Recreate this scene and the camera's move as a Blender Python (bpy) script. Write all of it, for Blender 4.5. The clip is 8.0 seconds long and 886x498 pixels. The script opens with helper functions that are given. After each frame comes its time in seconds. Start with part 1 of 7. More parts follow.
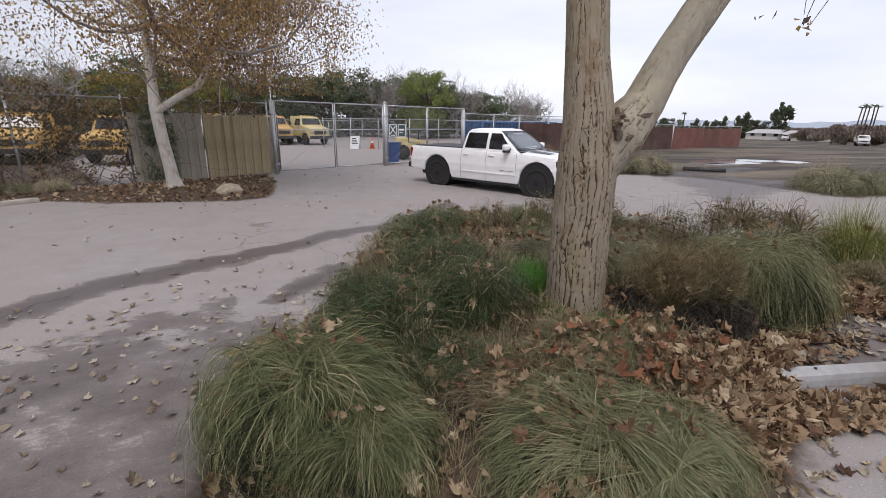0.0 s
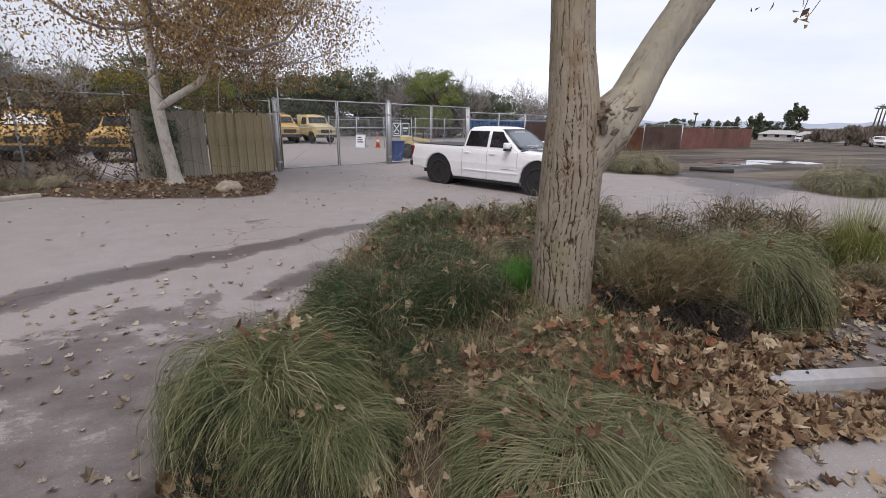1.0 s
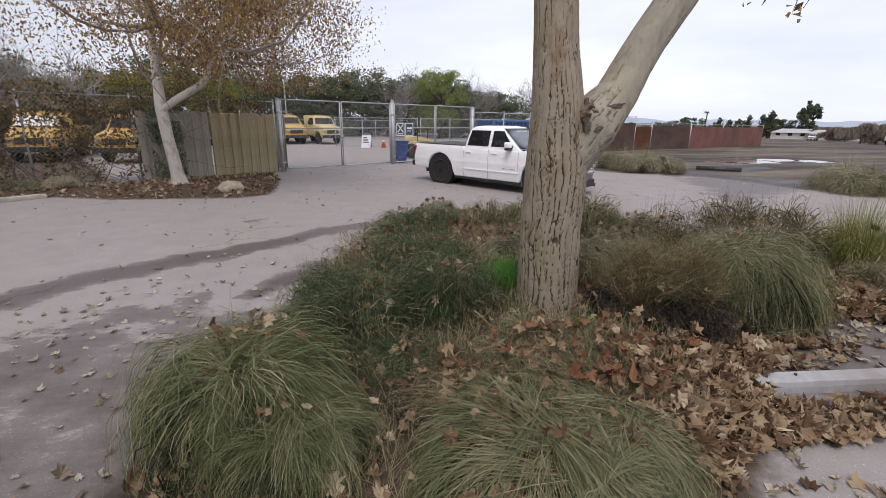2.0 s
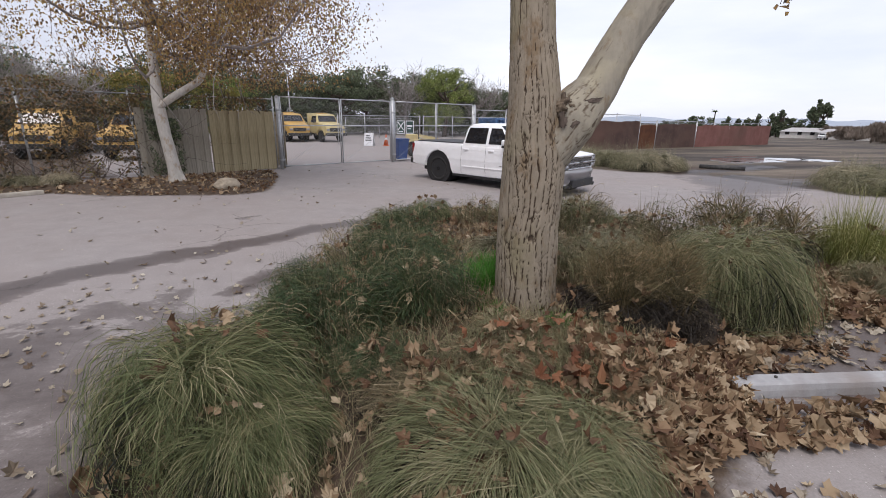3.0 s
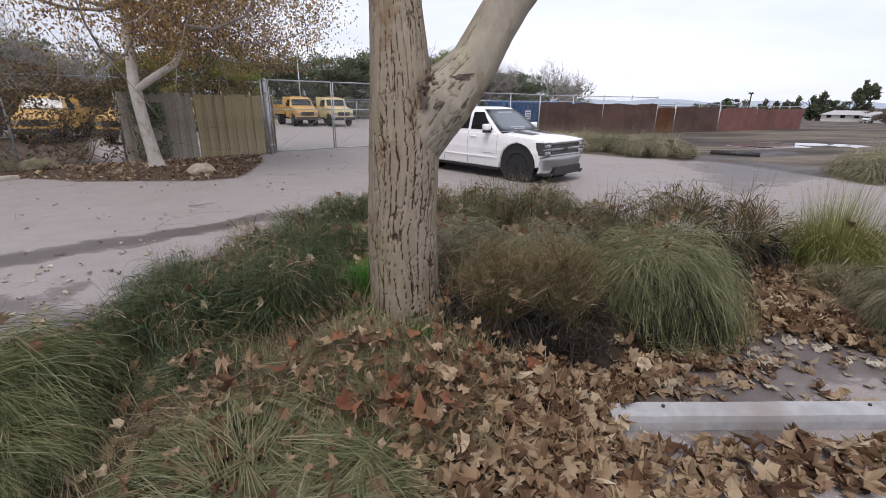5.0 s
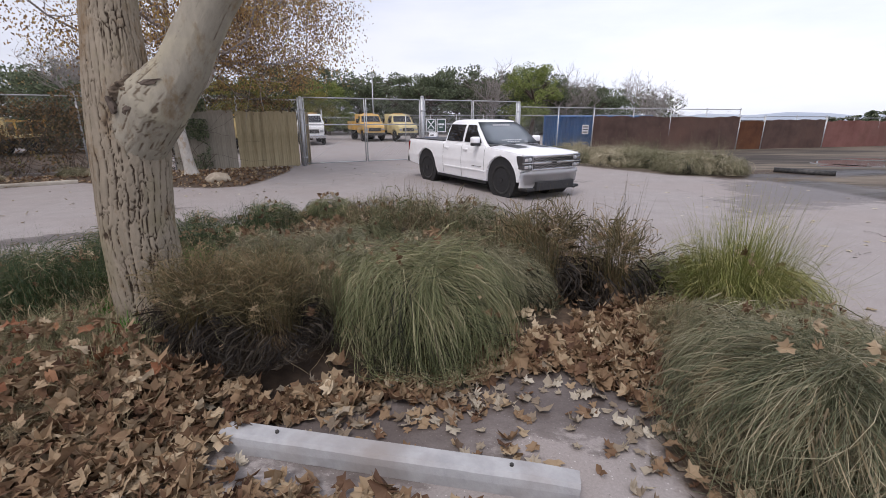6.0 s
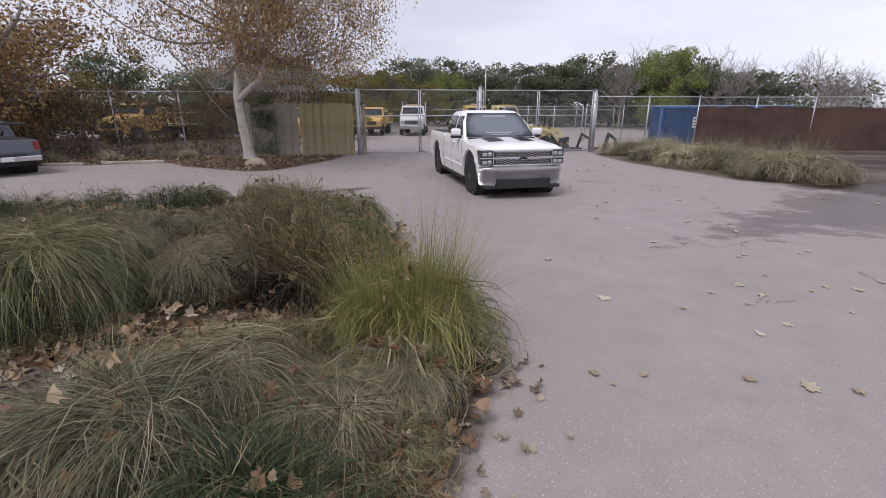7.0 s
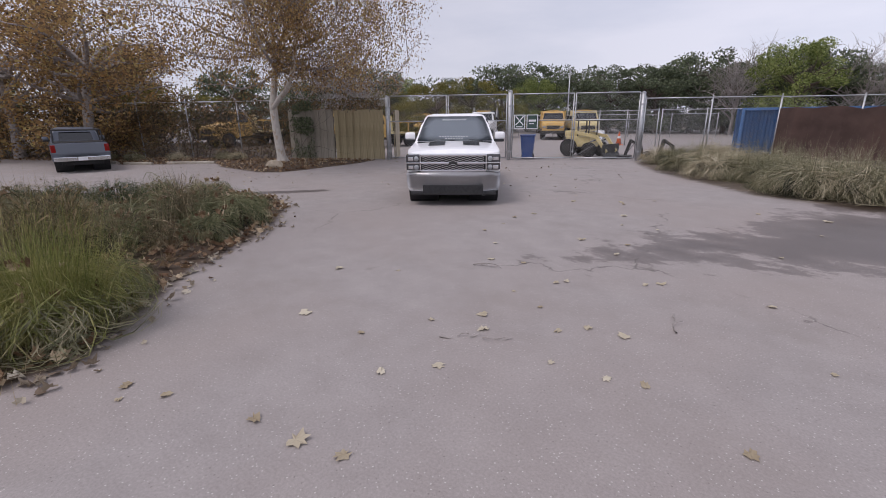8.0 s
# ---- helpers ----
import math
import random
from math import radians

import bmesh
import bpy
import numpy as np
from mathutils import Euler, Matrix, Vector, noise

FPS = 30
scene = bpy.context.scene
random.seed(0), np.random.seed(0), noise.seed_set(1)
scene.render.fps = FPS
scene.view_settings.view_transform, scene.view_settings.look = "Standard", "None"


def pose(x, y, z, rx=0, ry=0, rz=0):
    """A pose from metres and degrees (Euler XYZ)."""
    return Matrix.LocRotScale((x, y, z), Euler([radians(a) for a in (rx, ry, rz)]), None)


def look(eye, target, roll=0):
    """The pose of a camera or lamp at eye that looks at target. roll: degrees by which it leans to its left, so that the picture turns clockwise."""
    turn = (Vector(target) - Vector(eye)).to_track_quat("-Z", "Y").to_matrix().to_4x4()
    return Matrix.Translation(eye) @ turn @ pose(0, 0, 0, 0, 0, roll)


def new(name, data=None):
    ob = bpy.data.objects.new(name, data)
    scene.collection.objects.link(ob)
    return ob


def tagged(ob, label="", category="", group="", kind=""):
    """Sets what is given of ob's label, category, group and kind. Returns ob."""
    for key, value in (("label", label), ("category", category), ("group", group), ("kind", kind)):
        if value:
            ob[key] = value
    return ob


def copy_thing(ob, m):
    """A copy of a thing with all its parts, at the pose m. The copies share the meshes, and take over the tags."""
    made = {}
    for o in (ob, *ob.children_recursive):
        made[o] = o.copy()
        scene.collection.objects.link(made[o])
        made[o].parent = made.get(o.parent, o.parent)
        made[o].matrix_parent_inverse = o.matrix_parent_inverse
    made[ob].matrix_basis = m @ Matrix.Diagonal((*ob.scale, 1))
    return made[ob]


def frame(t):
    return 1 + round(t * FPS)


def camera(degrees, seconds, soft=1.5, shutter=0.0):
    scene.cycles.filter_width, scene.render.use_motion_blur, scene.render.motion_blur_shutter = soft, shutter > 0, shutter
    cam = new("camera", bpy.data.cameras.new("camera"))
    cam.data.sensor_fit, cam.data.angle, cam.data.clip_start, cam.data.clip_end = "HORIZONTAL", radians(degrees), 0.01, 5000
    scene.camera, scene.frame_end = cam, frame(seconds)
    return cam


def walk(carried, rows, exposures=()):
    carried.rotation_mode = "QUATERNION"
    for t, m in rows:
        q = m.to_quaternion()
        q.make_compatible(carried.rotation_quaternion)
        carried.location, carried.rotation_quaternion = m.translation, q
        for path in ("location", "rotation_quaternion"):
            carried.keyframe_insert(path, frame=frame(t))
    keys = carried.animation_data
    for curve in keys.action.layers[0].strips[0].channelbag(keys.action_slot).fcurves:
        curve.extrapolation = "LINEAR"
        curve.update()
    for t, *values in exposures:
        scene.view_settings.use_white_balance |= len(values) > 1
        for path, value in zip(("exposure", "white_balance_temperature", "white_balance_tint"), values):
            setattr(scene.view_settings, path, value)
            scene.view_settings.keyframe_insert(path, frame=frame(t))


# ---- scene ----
cam = camera(90.0, 8.0, soft=0.6)
# seconds, x, y, z, yaw, pitch, roll (degrees)
ROWS = [
    (0, -2.108, -0.602, 2.071, -13.20, -16.22, 0.95),
    (0.5, -1.964, -0.591, 2.048, -12.61, -16.29, 1.09),
    (1, -1.850, -0.579, 2.022, -12.11, -16.26, 1.14),
    (1.5, -1.739, -0.608, 2.014, -11.46, -16.18, 0.84),
    (3, -1.348, -0.590, 1.982, -10.18, -16.45, 0.92),
    (3.5, -1.172, -0.565, 1.967, -9.67, -16.42, 0.61),
    (4, -0.982, -0.467, 1.967, -8.76, -16.01, 0.84),
    (4.2, -0.871, -0.443, 1.978, -8.33, -15.88, 0.73),
    (5.3, 0.594, -0.298, 1.971, -5.07, -18.98, 0.43),
    (5.5, 1.144, -0.301, 1.949, -1.63, -18.47, 0.09),
    (5.8, 2.185, -0.137, 1.901, 3.71, -16.93, -0.01),
    (6, 2.864, -0.206, 1.902, 5.34, -16.51, 0.09),
    (6.3, 3.784, -0.001, 1.924, 7.18, -16.79, -0.18),
    (6.5, 4.539, 0.302, 1.896, 11.40, -16.73, -0.30),
    (6.7, 5.451, 0.981, 1.824, 17.89, -16.06, -0.26),
    (7, 7.070, 1.329, 1.877, 24.99, -17.49, -0.03),
    (7.3, 8.524, 2.418, 1.857, 32.12, -17.13, 0.31),
    (7.5, 9.153, 2.916, 1.811, 34.92, -16.90, -0.49),
    (7.7, 9.662, 3.372, 1.767, 37.31, -16.62, -1.04),
    (8, 10.282, 3.783, 1.758, 40.28, -16.50, -0.59),
]


def heading(yaw, pitch):
    y, p = radians(yaw), radians(pitch)
    return Vector((-math.sin(y) * math.cos(p), math.cos(y) * math.cos(p), math.sin(p)))


walk(cam, [(t, look((x, y, z), Vector((x, y, z)) + heading(yaw, pitch), roll)) for t, x, y, z, yaw, pitch, roll in ROWS],
     exposures=[(0.0, 0.26, 6480, 16.0), (6.0, 0.36, 6380, 17.5), (8.0, 0.06, 6380, 20.5)])

# ---- light: an overcast day ----
world = bpy.data.worlds.new("overcast_sky")
scene.world = world
world.use_nodes = True
wn, wl = world.node_tree.nodes, world.node_tree.links
for n in list(wn):
    wn.remove(n)
sky = wn.new("ShaderNodeTexSky")
sky.sky_type, sky.sun_disc, sky.sun_elevation, sky.sun_rotation = "NISHITA", False, radians(38), radians(200)
sky_gain = wn.new("ShaderNodeMix")
sky_gain.data_type, sky_gain.blend_type = "RGBA", "MULTIPLY"
sky_gain.inputs["Factor"].default_value = 1.0
sky_gain.inputs["B"].default_value = (0.1, 0.1, 0.1, 1)
wl.new(sky.outputs["Color"], sky_gain.inputs["A"])
wtc = wn.new("ShaderNodeTexCoord")
wmap = wn.new("ShaderNodeMapping")
wmap.inputs["Scale"].default_value = (1.2, 1.2, 5.0)
wl.new(wtc.outputs["Generated"], wmap.inputs["Vector"])
cloud = wn.new("ShaderNodeTexNoise")
cloud.inputs["Scale"].default_value, cloud.inputs["Detail"].default_value, cloud.inputs["Roughness"].default_value = 1.6, 6, 0.55
wl.new(wmap.outputs["Vector"], cloud.inputs["Vector"])
cramp = wn.new("ShaderNodeValToRGB")
cramp.color_ramp.elements[0].position, cramp.color_ramp.elements[0].color = 0.3, (0.70, 0.76, 0.86, 1)
cramp.color_ramp.elements[1].position, cramp.color_ramp.elements[1].color = 0.62, (0.88, 0.915, 0.985, 1)
wl.new(cloud.outputs["Fac"], cramp.inputs["Fac"])
wmix = wn.new("ShaderNodeMix")
wmix.data_type = "RGBA"
wmix.inputs["Factor"].default_value = 0.88
wl.new(sky_gain.outputs["Result"], wmix.inputs["A"])
wl.new(cramp.outputs["Color"], wmix.inputs["B"])
# the cloud is thinner and brighter towards the south-east
wsep = wn.new("ShaderNodeSeparateXYZ")
wl.new(wtc.outputs["Generated"], wsep.inputs["Vector"])
wgrad = wn.new("ShaderNodeMapRange")
wgrad.inputs["From Min"].default_value, wgrad.inputs["From Max"].default_value = -0.6, 0.35
wgrad.inputs["To Min"].default_value, wgrad.inputs["To Max"].default_value = 0.76, 0.98
wl.new(wsep.outputs["X"], wgrad.inputs["Value"])
wbg = wn.new("ShaderNodeBackground")
wl.new(wgrad.outputs["Result"], wbg.inputs["Strength"])
wl.new(wmix.outputs["Result"], wbg.inputs["Color"])
wout = wn.new("ShaderNodeOutputWorld")
wl.new(wbg.outputs["Background"], wout.inputs["Surface"])

sun = bpy.data.lights.new("sun", "SUN")
sun.energy, sun.angle, sun.color = 1.5, radians(25), (1.0, 0.95, 0.88)
sun_ob = new("sun", sun)
sun_ob.matrix_world = look((0, 0, 30), (6, 16, 0))

# ---- materials ----


def mat(name):
    m = bpy.data.materials.new(name)
    m.use_nodes = True
    nt = m.node_tree
    return m, nt.nodes, nt.links, nt.nodes["Principled BSDF"]


def noise_node(n, l, scale, detail=5, rough=0.55, coords="Object", stretch=None):
    tc = n.new("ShaderNodeTexCoord")
    t = n.new("ShaderNodeTexNoise")
    t.inputs["Scale"].default_value, t.inputs["Detail"].default_value, t.inputs["Roughness"].default_value = scale, detail, rough
    if stretch:
        mp = n.new("ShaderNodeMapping")
        mp.inputs["Scale"].default_value = stretch
        l.new(tc.outputs[coords], mp.inputs["Vector"])
        l.new(mp.outputs["Vector"], t.inputs["Vector"])
    else:
        l.new(tc.outputs[coords], t.inputs["Vector"])
    return t


def ramp(n, l, source, stops):
    r = n.new("ShaderNodeValToRGB")
    e = r.color_ramp.elements
    while len(e) < len(stops):
        e.new(0.5)
    for k, (p, c) in enumerate(stops):
        e[k].position, e[k].color = p, (*c, 1)
    l.new(source, r.inputs["Fac"])
    return r.outputs["Color"]


def mix(n, l, a, b, fac, blend="MIX"):
    m = n.new("ShaderNodeMix")
    m.data_type, m.blend_type = "RGBA", blend
    for key, v in (("A", a), ("B", b), ("Factor", fac)):
        if isinstance(v, (int, float)):
            m.inputs[key].default_value = v
        elif isinstance(v, tuple):
            m.inputs[key].default_value = (*v, 1)
        else:
            l.new(v, m.inputs[key])
    return m.outputs["Result"]


def math_node(n, l, op, a, b=0.0, clamp=False):
    m = n.new("ShaderNodeMath")
    m.operation, m.use_clamp = op, clamp
    for k, v in enumerate((a, b)):
        if isinstance(v, (int, float)):
            m.inputs[k].default_value = v
        else:
            l.new(v, m.inputs[k])
    return m.outputs["Value"]


def attr(n, name):
    a = n.new("ShaderNodeAttribute")
    a.attribute_name = name
    return a.outputs["Fac"]


def bump(n, l, p, height, strength, distance=0.01):
    b = n.new("ShaderNodeBump")
    b.inputs["Strength"].default_value, b.inputs["Distance"].default_value = strength, distance
    l.new(height, b.inputs["Height"])
    l.new(b.outputs["Normal"], p.inputs["Normal"])


def surface(name, a, b, scale, rough=0.8, metal=0.0, detail=6, bumps=0.0, coat=0.0, c=None, stretch=None, fine=None):
    """A surface that varies between the colours a and b (and spots of c), with a fine relief."""
    m, n, l, p = mat(name)
    t = noise_node(n, l, scale, detail, 0.6, stretch=stretch)
    col = ramp(n, l, t.outputs["Fac"], [(0.35, a), (0.65, b)])
    if c:
        t2 = noise_node(n, l, scale * 0.23, 4, 0.6)
        col = mix(n, l, col, c, ramp(n, l, t2.outputs["Fac"], [(0.5, (0, 0, 0)), (0.72, (1, 1, 1))]))
    l.new(col, p.inputs["Base Color"])
    p.inputs["Roughness"].default_value, p.inputs["Metallic"].default_value, p.inputs["Coat Weight"].default_value = rough, metal, coat
    if bumps:
        t3 = noise_node(n, l, fine or scale * 4, 4, 0.6, stretch=stretch)
        bump(n, l, p, t3.outputs["Fac"], bumps)
    return m


def foliage(name, stops, rough=0.6, through_light=0.25, noise_scale=1.2, dry=None):
    """Blades and leaves: each one takes its own colour, in drifts."""
    m, n, l, p = mat(name)
    g = n.new("ShaderNodeNewGeometry")
    t = noise_node(n, l, noise_scale, 3)
    f = math_node(n, l, "ADD", math_node(n, l, "MULTIPLY", g.outputs["Random Per Island"], 0.75), math_node(n, l, "MULTIPLY", math_node(n, l, "SUBTRACT", t.outputs["Fac"], 0.35), 0.8))
    col = ramp(n, l, f, stops)
    if dry:
        # withered towards the root and at the tip of each blade
        al = attr(n, "along")
        w = ramp(n, l, al, [(0.0, (0.75, 0.75, 0.75)), (0.35, (0.1, 0.1, 0.1)), (0.8, (0, 0, 0)), (1.0, (0.8, 0.8, 0.8))])
        col = mix(n, l, col, dry, math_node(n, l, "MULTIPLY", w, math_node(n, l, "ADD", t.outputs["Fac"], 0.15, True)))
    l.new(col, p.inputs["Base Color"])
    p.inputs["Roughness"].default_value = rough
    p.inputs["Specular IOR Level"].default_value = 0.3
    tr = n.new("ShaderNodeBsdfTranslucent")
    l.new(col, tr.inputs["Color"])
    ms = n.new("ShaderNodeMixShader")
    ms.inputs["Fac"].default_value = through_light
    out = n["Material Output"]
    l.new(p.outputs["BSDF"], ms.inputs[1])
    l.new(tr.outputs["BSDF"], ms.inputs[2])
    l.new(ms.outputs["Shader"], out.inputs["Surface"])
    return m


def sep_red(n, l, colour):
    sp = n.new("ShaderNodeSeparateColor")
    l.new(colour, sp.inputs["Color"])
    return sp.outputs["Red"]


def ground_material():
    m, n, l, p = mat("worn_concrete_and_soil")
    big, mid, fine = noise_node(n, l, 0.35, 4), noise_node(n, l, 2.3, 6, 0.65), noise_node(n, l, 60, 4, 0.7)
    conc = ramp(n, l, mid.outputs["Fac"], [(0.3, (0.275, 0.25, 0.24)), (0.7, (0.335, 0.306, 0.294))])
    conc = mix(n, l, conc, (0.30, 0.262, 0.245), ramp(n, l, big.outputs["Fac"], [(0.4, (0, 0, 0)), (0.66, (0.75, 0.75, 0.75))]))
    conc = mix(n, l, conc, ramp(n, l, fine.outputs["Fac"], [(0.3, (0.80, 0.80, 0.80)), (0.7, (1.07, 1.07, 1.07))]), 1.0, "MULTIPLY")
    # aggregate specks
    v = n.new("ShaderNodeTexVoronoi")
    v.inputs["Scale"].default_value = 42
    tc = n.new("ShaderNodeTexCoord")
    l.new(tc.outputs["Object"], v.inputs["Vector"])
    speck = math_node(n, l, "MULTIPLY", ramp(n, l, v.outputs["Distance"], [(0.10, (1, 1, 1)), (0.24, (0, 0, 0))]), math_node(n, l, "GREATER_THAN", sep_red(n, l, v.outputs["Color"]), 0.62))
    conc = mix(n, l, conc, (0.55, 0.53, 0.50), math_node(n, l, "MULTIPLY", speck, 0.75))
    v2 = n.new("ShaderNodeTexVoronoi")
    v2.inputs["Scale"].default_value = 30
    l.new(tc.outputs["Object"], v2.inputs["Vector"])
    pit = math_node(n, l, "MULTIPLY", ramp(n, l, v2.outputs["Distance"], [(0.06, (1, 1, 1)), (0.2, (0, 0, 0))]), math_node(n, l, "GREATER_THAN", sep_red(n, l, v2.outputs["Color"]), 0.8))
    conc = mix(n, l, conc, (0.12, 0.105, 0.095), math_node(n, l, "MULTIPLY", pit, 0.6))
    stain = noise_node(n, l, 0.9, 7, 0.7)
    conc = mix(n, l, conc, (0.225, 0.20, 0.185), ramp(n, l, stain.outputs["Fac"], [(0.52, (0, 0, 0)), (0.72, (0.45, 0.45, 0.45))]))
    # soil of the beds
    soil_noise = noise_node(n, l, 9, 6, 0.7)
    soil = ramp(n, l, soil_noise.outputs["Fac"], [(0.3, (0.036, 0.025, 0.017)), (0.7, (0.115, 0.08, 0.054))])
    field_noise = noise_node(n, l, 0.5, 7, 0.65, stretch=(0.35, 1.6, 1))
    field = ramp(n, l, field_noise.outputs["Fac"], [(0.3, (0.06, 0.046, 0.035)), (0.5, (0.13, 0.103, 0.077)), (0.7, (0.21, 0.175, 0.13))])
    mud = noise_node(n, l, 0.42, 8, 0.72, stretch=(0.12, 0.6, 1))
    mud_f = ramp(n, l, mud.outputs["Fac"], [(0.44, (0, 0, 0)), (0.55, (0.9, 0.9, 0.9))])
    field = mix(n, l, field, (0.03, 0.024, 0.02), mud_f)
    edge = noise_node(n, l, 5, 5, 0.7)
    def mask(name, soft=0.18):
        a = math_node(n, l, "ADD", attr(n, name), math_node(n, l, "MULTIPLY", math_node(n, l, "SUBTRACT", edge.outputs["Fac"], 0.5), 0.7))
        return ramp(n, l, a, [(0.5 - soft, (0, 0, 0)), (0.5 + soft, (1, 1, 1))])
    sm, fm = mask("soil"), mask("field")
    ragged = noise_node(n, l, 1.5, 10, 0.72, stretch=(1, 1.5, 1))
    wa = math_node(n, l, "ADD", attr(n, "wet"), math_node(n, l, "MULTIPLY", math_node(n, l, "SUBTRACT", ragged.outputs["Fac"], 0.5), 1.5))
    wm = ramp(n, l, wa, [(0.42, (0, 0, 0)), (0.5, (0.65, 0.65, 0.65)), (0.75, (1, 1, 1))])
    col = mix(n, l, conc, field, fm)
    col = mix(n, l, col, soil, sm)
    # cracks in the paving
    cv = n.new("ShaderNodeTexVoronoi")
    cv.feature = "DISTANCE_TO_EDGE"
    cv.inputs["Scale"].default_value = 0.19
    warp = noise_node(n, l, 1.4, 5, 0.6)
    sc = n.new("ShaderNodeVectorMath")
    sc.operation = "ADD"
    l.new(tc.outputs["Object"], sc.inputs[0])
    l.new(warp.outputs["Color"], sc.inputs[1])
    l.new(sc.outputs["Vector"], cv.inputs["Vector"])
    crack = ramp(n, l, cv.outputs["Distance"], [(0.001, (1, 1, 1)), (0.0035, (0, 0, 0))])
    gaps = noise_node(n, l, 0.45, 3)
    crack = mix(n, l, crack, ramp(n, l, gaps.outputs["Fac"], [(0.48, (0, 0, 0)), (0.56, (1, 1, 1))]), 1.0, "MULTIPLY")
    dirt_free = mix(n, l, (1, 1, 1), (0, 0, 0), math_node(n, l, "ADD", sm, fm, True))
    crack = mix(n, l, crack, dirt_free, 1.0, "MULTIPLY")
    col = mix(n, l, col, (0.09, 0.08, 0.075), math_node(n, l, "MULTIPLY", crack, 0.75))
    wet_col = mix(n, l, col, (0.38, 0.35, 0.34), 1.0, "MULTIPLY")
    col = mix(n, l, col, wet_col, wm)
    l.new(col, p.inputs["Base Color"])
    wetr = math_node(n, l, "MULTIPLY", wm, 0.42)
    l.new(math_node(n, l, "SUBTRACT", 0.88, wetr), p.inputs["Roughness"])
    p.inputs["Specular IOR Level"].default_value = 0.3
    rel = math_node(n, l, "ADD", math_node(n, l, "MULTIPLY", fine.outputs["Fac"], 0.25), math_node(n, l, "MULTIPLY", math_node(n, l, "MULTIPLY", soil_noise.outputs["Fac"], sm), 3.0))
    rel = math_node(n, l, "SUBTRACT", rel, crack)
    bump(n, l, p, rel, 0.14, 0.012)
    return m


def bark_material(name, ridge, hollow, patch, gain=1.0):
    m, n, l, p = mat(name)
    t = noise_node(n, l, 14, 6, 0.65, stretch=(1, 1, 0.35))
    t2 = noise_node(n, l, 2.6, 4)
    col = ramp(n, l, t.outputs["Fac"], [(0.3, tuple(c * 0.72 for c in ridge)), (0.7, ridge)])
    t4 = noise_node(n, l, 5.5, 5, 0.7, stretch=(1, 1, 0.6))
    col = mix(n, l, col, tuple(c * k for c, k in zip(ridge, (0.62, 0.50, 0.38))), ramp(n, l, t4.outputs["Fac"], [(0.53, (0, 0, 0)), (0.66, (0.85, 0.85, 0.85))]))
    col = mix(n, l, col, patch, ramp(n, l, t2.outputs["Fac"], [(0.5, (0, 0, 0)), (0.7, (0.8, 0.8, 0.8))]))
    # the colour darkens with furrow depth, on top of the modelled relief
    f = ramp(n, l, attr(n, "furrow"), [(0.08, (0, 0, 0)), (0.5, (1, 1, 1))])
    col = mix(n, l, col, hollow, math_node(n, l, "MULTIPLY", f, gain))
    l.new(col, p.inputs["Base Color"])
    p.inputs["Roughness"].default_value = 0.92
    p.inputs["Specular IOR Level"].default_value = 0.15
    t3 = noise_node(n, l, 45, 5, 0.7, stretch=(1, 1, 0.4))
    bump(n, l, p, t3.outputs["Fac"], 0.55, 0.01)
    return m


def plain(name, colour, rough=0.5, metal=0.0, coat=0.0, spec=0.5):
    m, n, l, p = mat(name)
    t = noise_node(n, l, 6, 4)
    l.new(mix(n, l, tuple(c * 0.86 for c in colour), colour, t.outputs["Fac"]), p.inputs["Base Color"])
    p.inputs["Roughness"].default_value, p.inputs["Metallic"].default_value, p.inputs["Coat Weight"].default_value = rough, metal, coat
    p.inputs["Specular IOR Level"].default_value = spec
    return m


def glass_material(name, tint, alpha_mix):
    m, n, l, p = mat(name)
    p.inputs["Base Color"].default_value = (*tint, 1)
    p.inputs["Roughness"].default_value = 0.04
    p.inputs["Specular IOR Level"].default_value = 0.6
    p.inputs["Coat Weight"].default_value = alpha_mix
    return m


M_GROUND = ground_material()
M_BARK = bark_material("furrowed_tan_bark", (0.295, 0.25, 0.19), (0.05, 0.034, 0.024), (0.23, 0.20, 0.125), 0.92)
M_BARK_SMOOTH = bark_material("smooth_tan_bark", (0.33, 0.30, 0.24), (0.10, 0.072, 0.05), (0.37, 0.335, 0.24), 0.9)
M_BARK_WHITE = bark_material("pale_smooth_bark", (0.56, 0.53, 0.485), (0.26, 0.23, 0.19), (0.46, 0.43, 0.38), 0.6)
M_BARK_DARK = surface("dark_bark", (0.06, 0.045, 0.035), (0.13, 0.10, 0.08), 12, 0.95, bumps=0.5)
M_BARK_TORN = surface("torn_brown_bark", (0.05, 0.035, 0.025), (0.19, 0.145, 0.10), 9, 0.95, bumps=0.6)
M_BARK_GREY = surface("grey_twig_bark", (0.20, 0.175, 0.16), (0.36, 0.33, 0.31), 10, 0.95, bumps=0.3)
M_TUSSOCK = foliage("green_tussock_blades", [(0.08, (0.024, 0.038, 0.014)), (0.35, (0.082, 0.112, 0.042)), (0.66, (0.172, 0.195, 0.088)), (0.82, (0.29, 0.27, 0.15)), (0.95, (0.50, 0.43, 0.28))], noise_scale=3.0, dry=(0.23, 0.20, 0.10))
M_OLIVE = foliage("olive_tussock_blades", [(0.08, (0.035, 0.045, 0.018)), (0.35, (0.105, 0.128, 0.052)), (0.66, (0.20, 0.215, 0.105)), (0.84, (0.32, 0.30, 0.175)), (0.97, (0.52, 0.45, 0.30))], noise_scale=3.0, dry=(0.33, 0.285, 0.17))
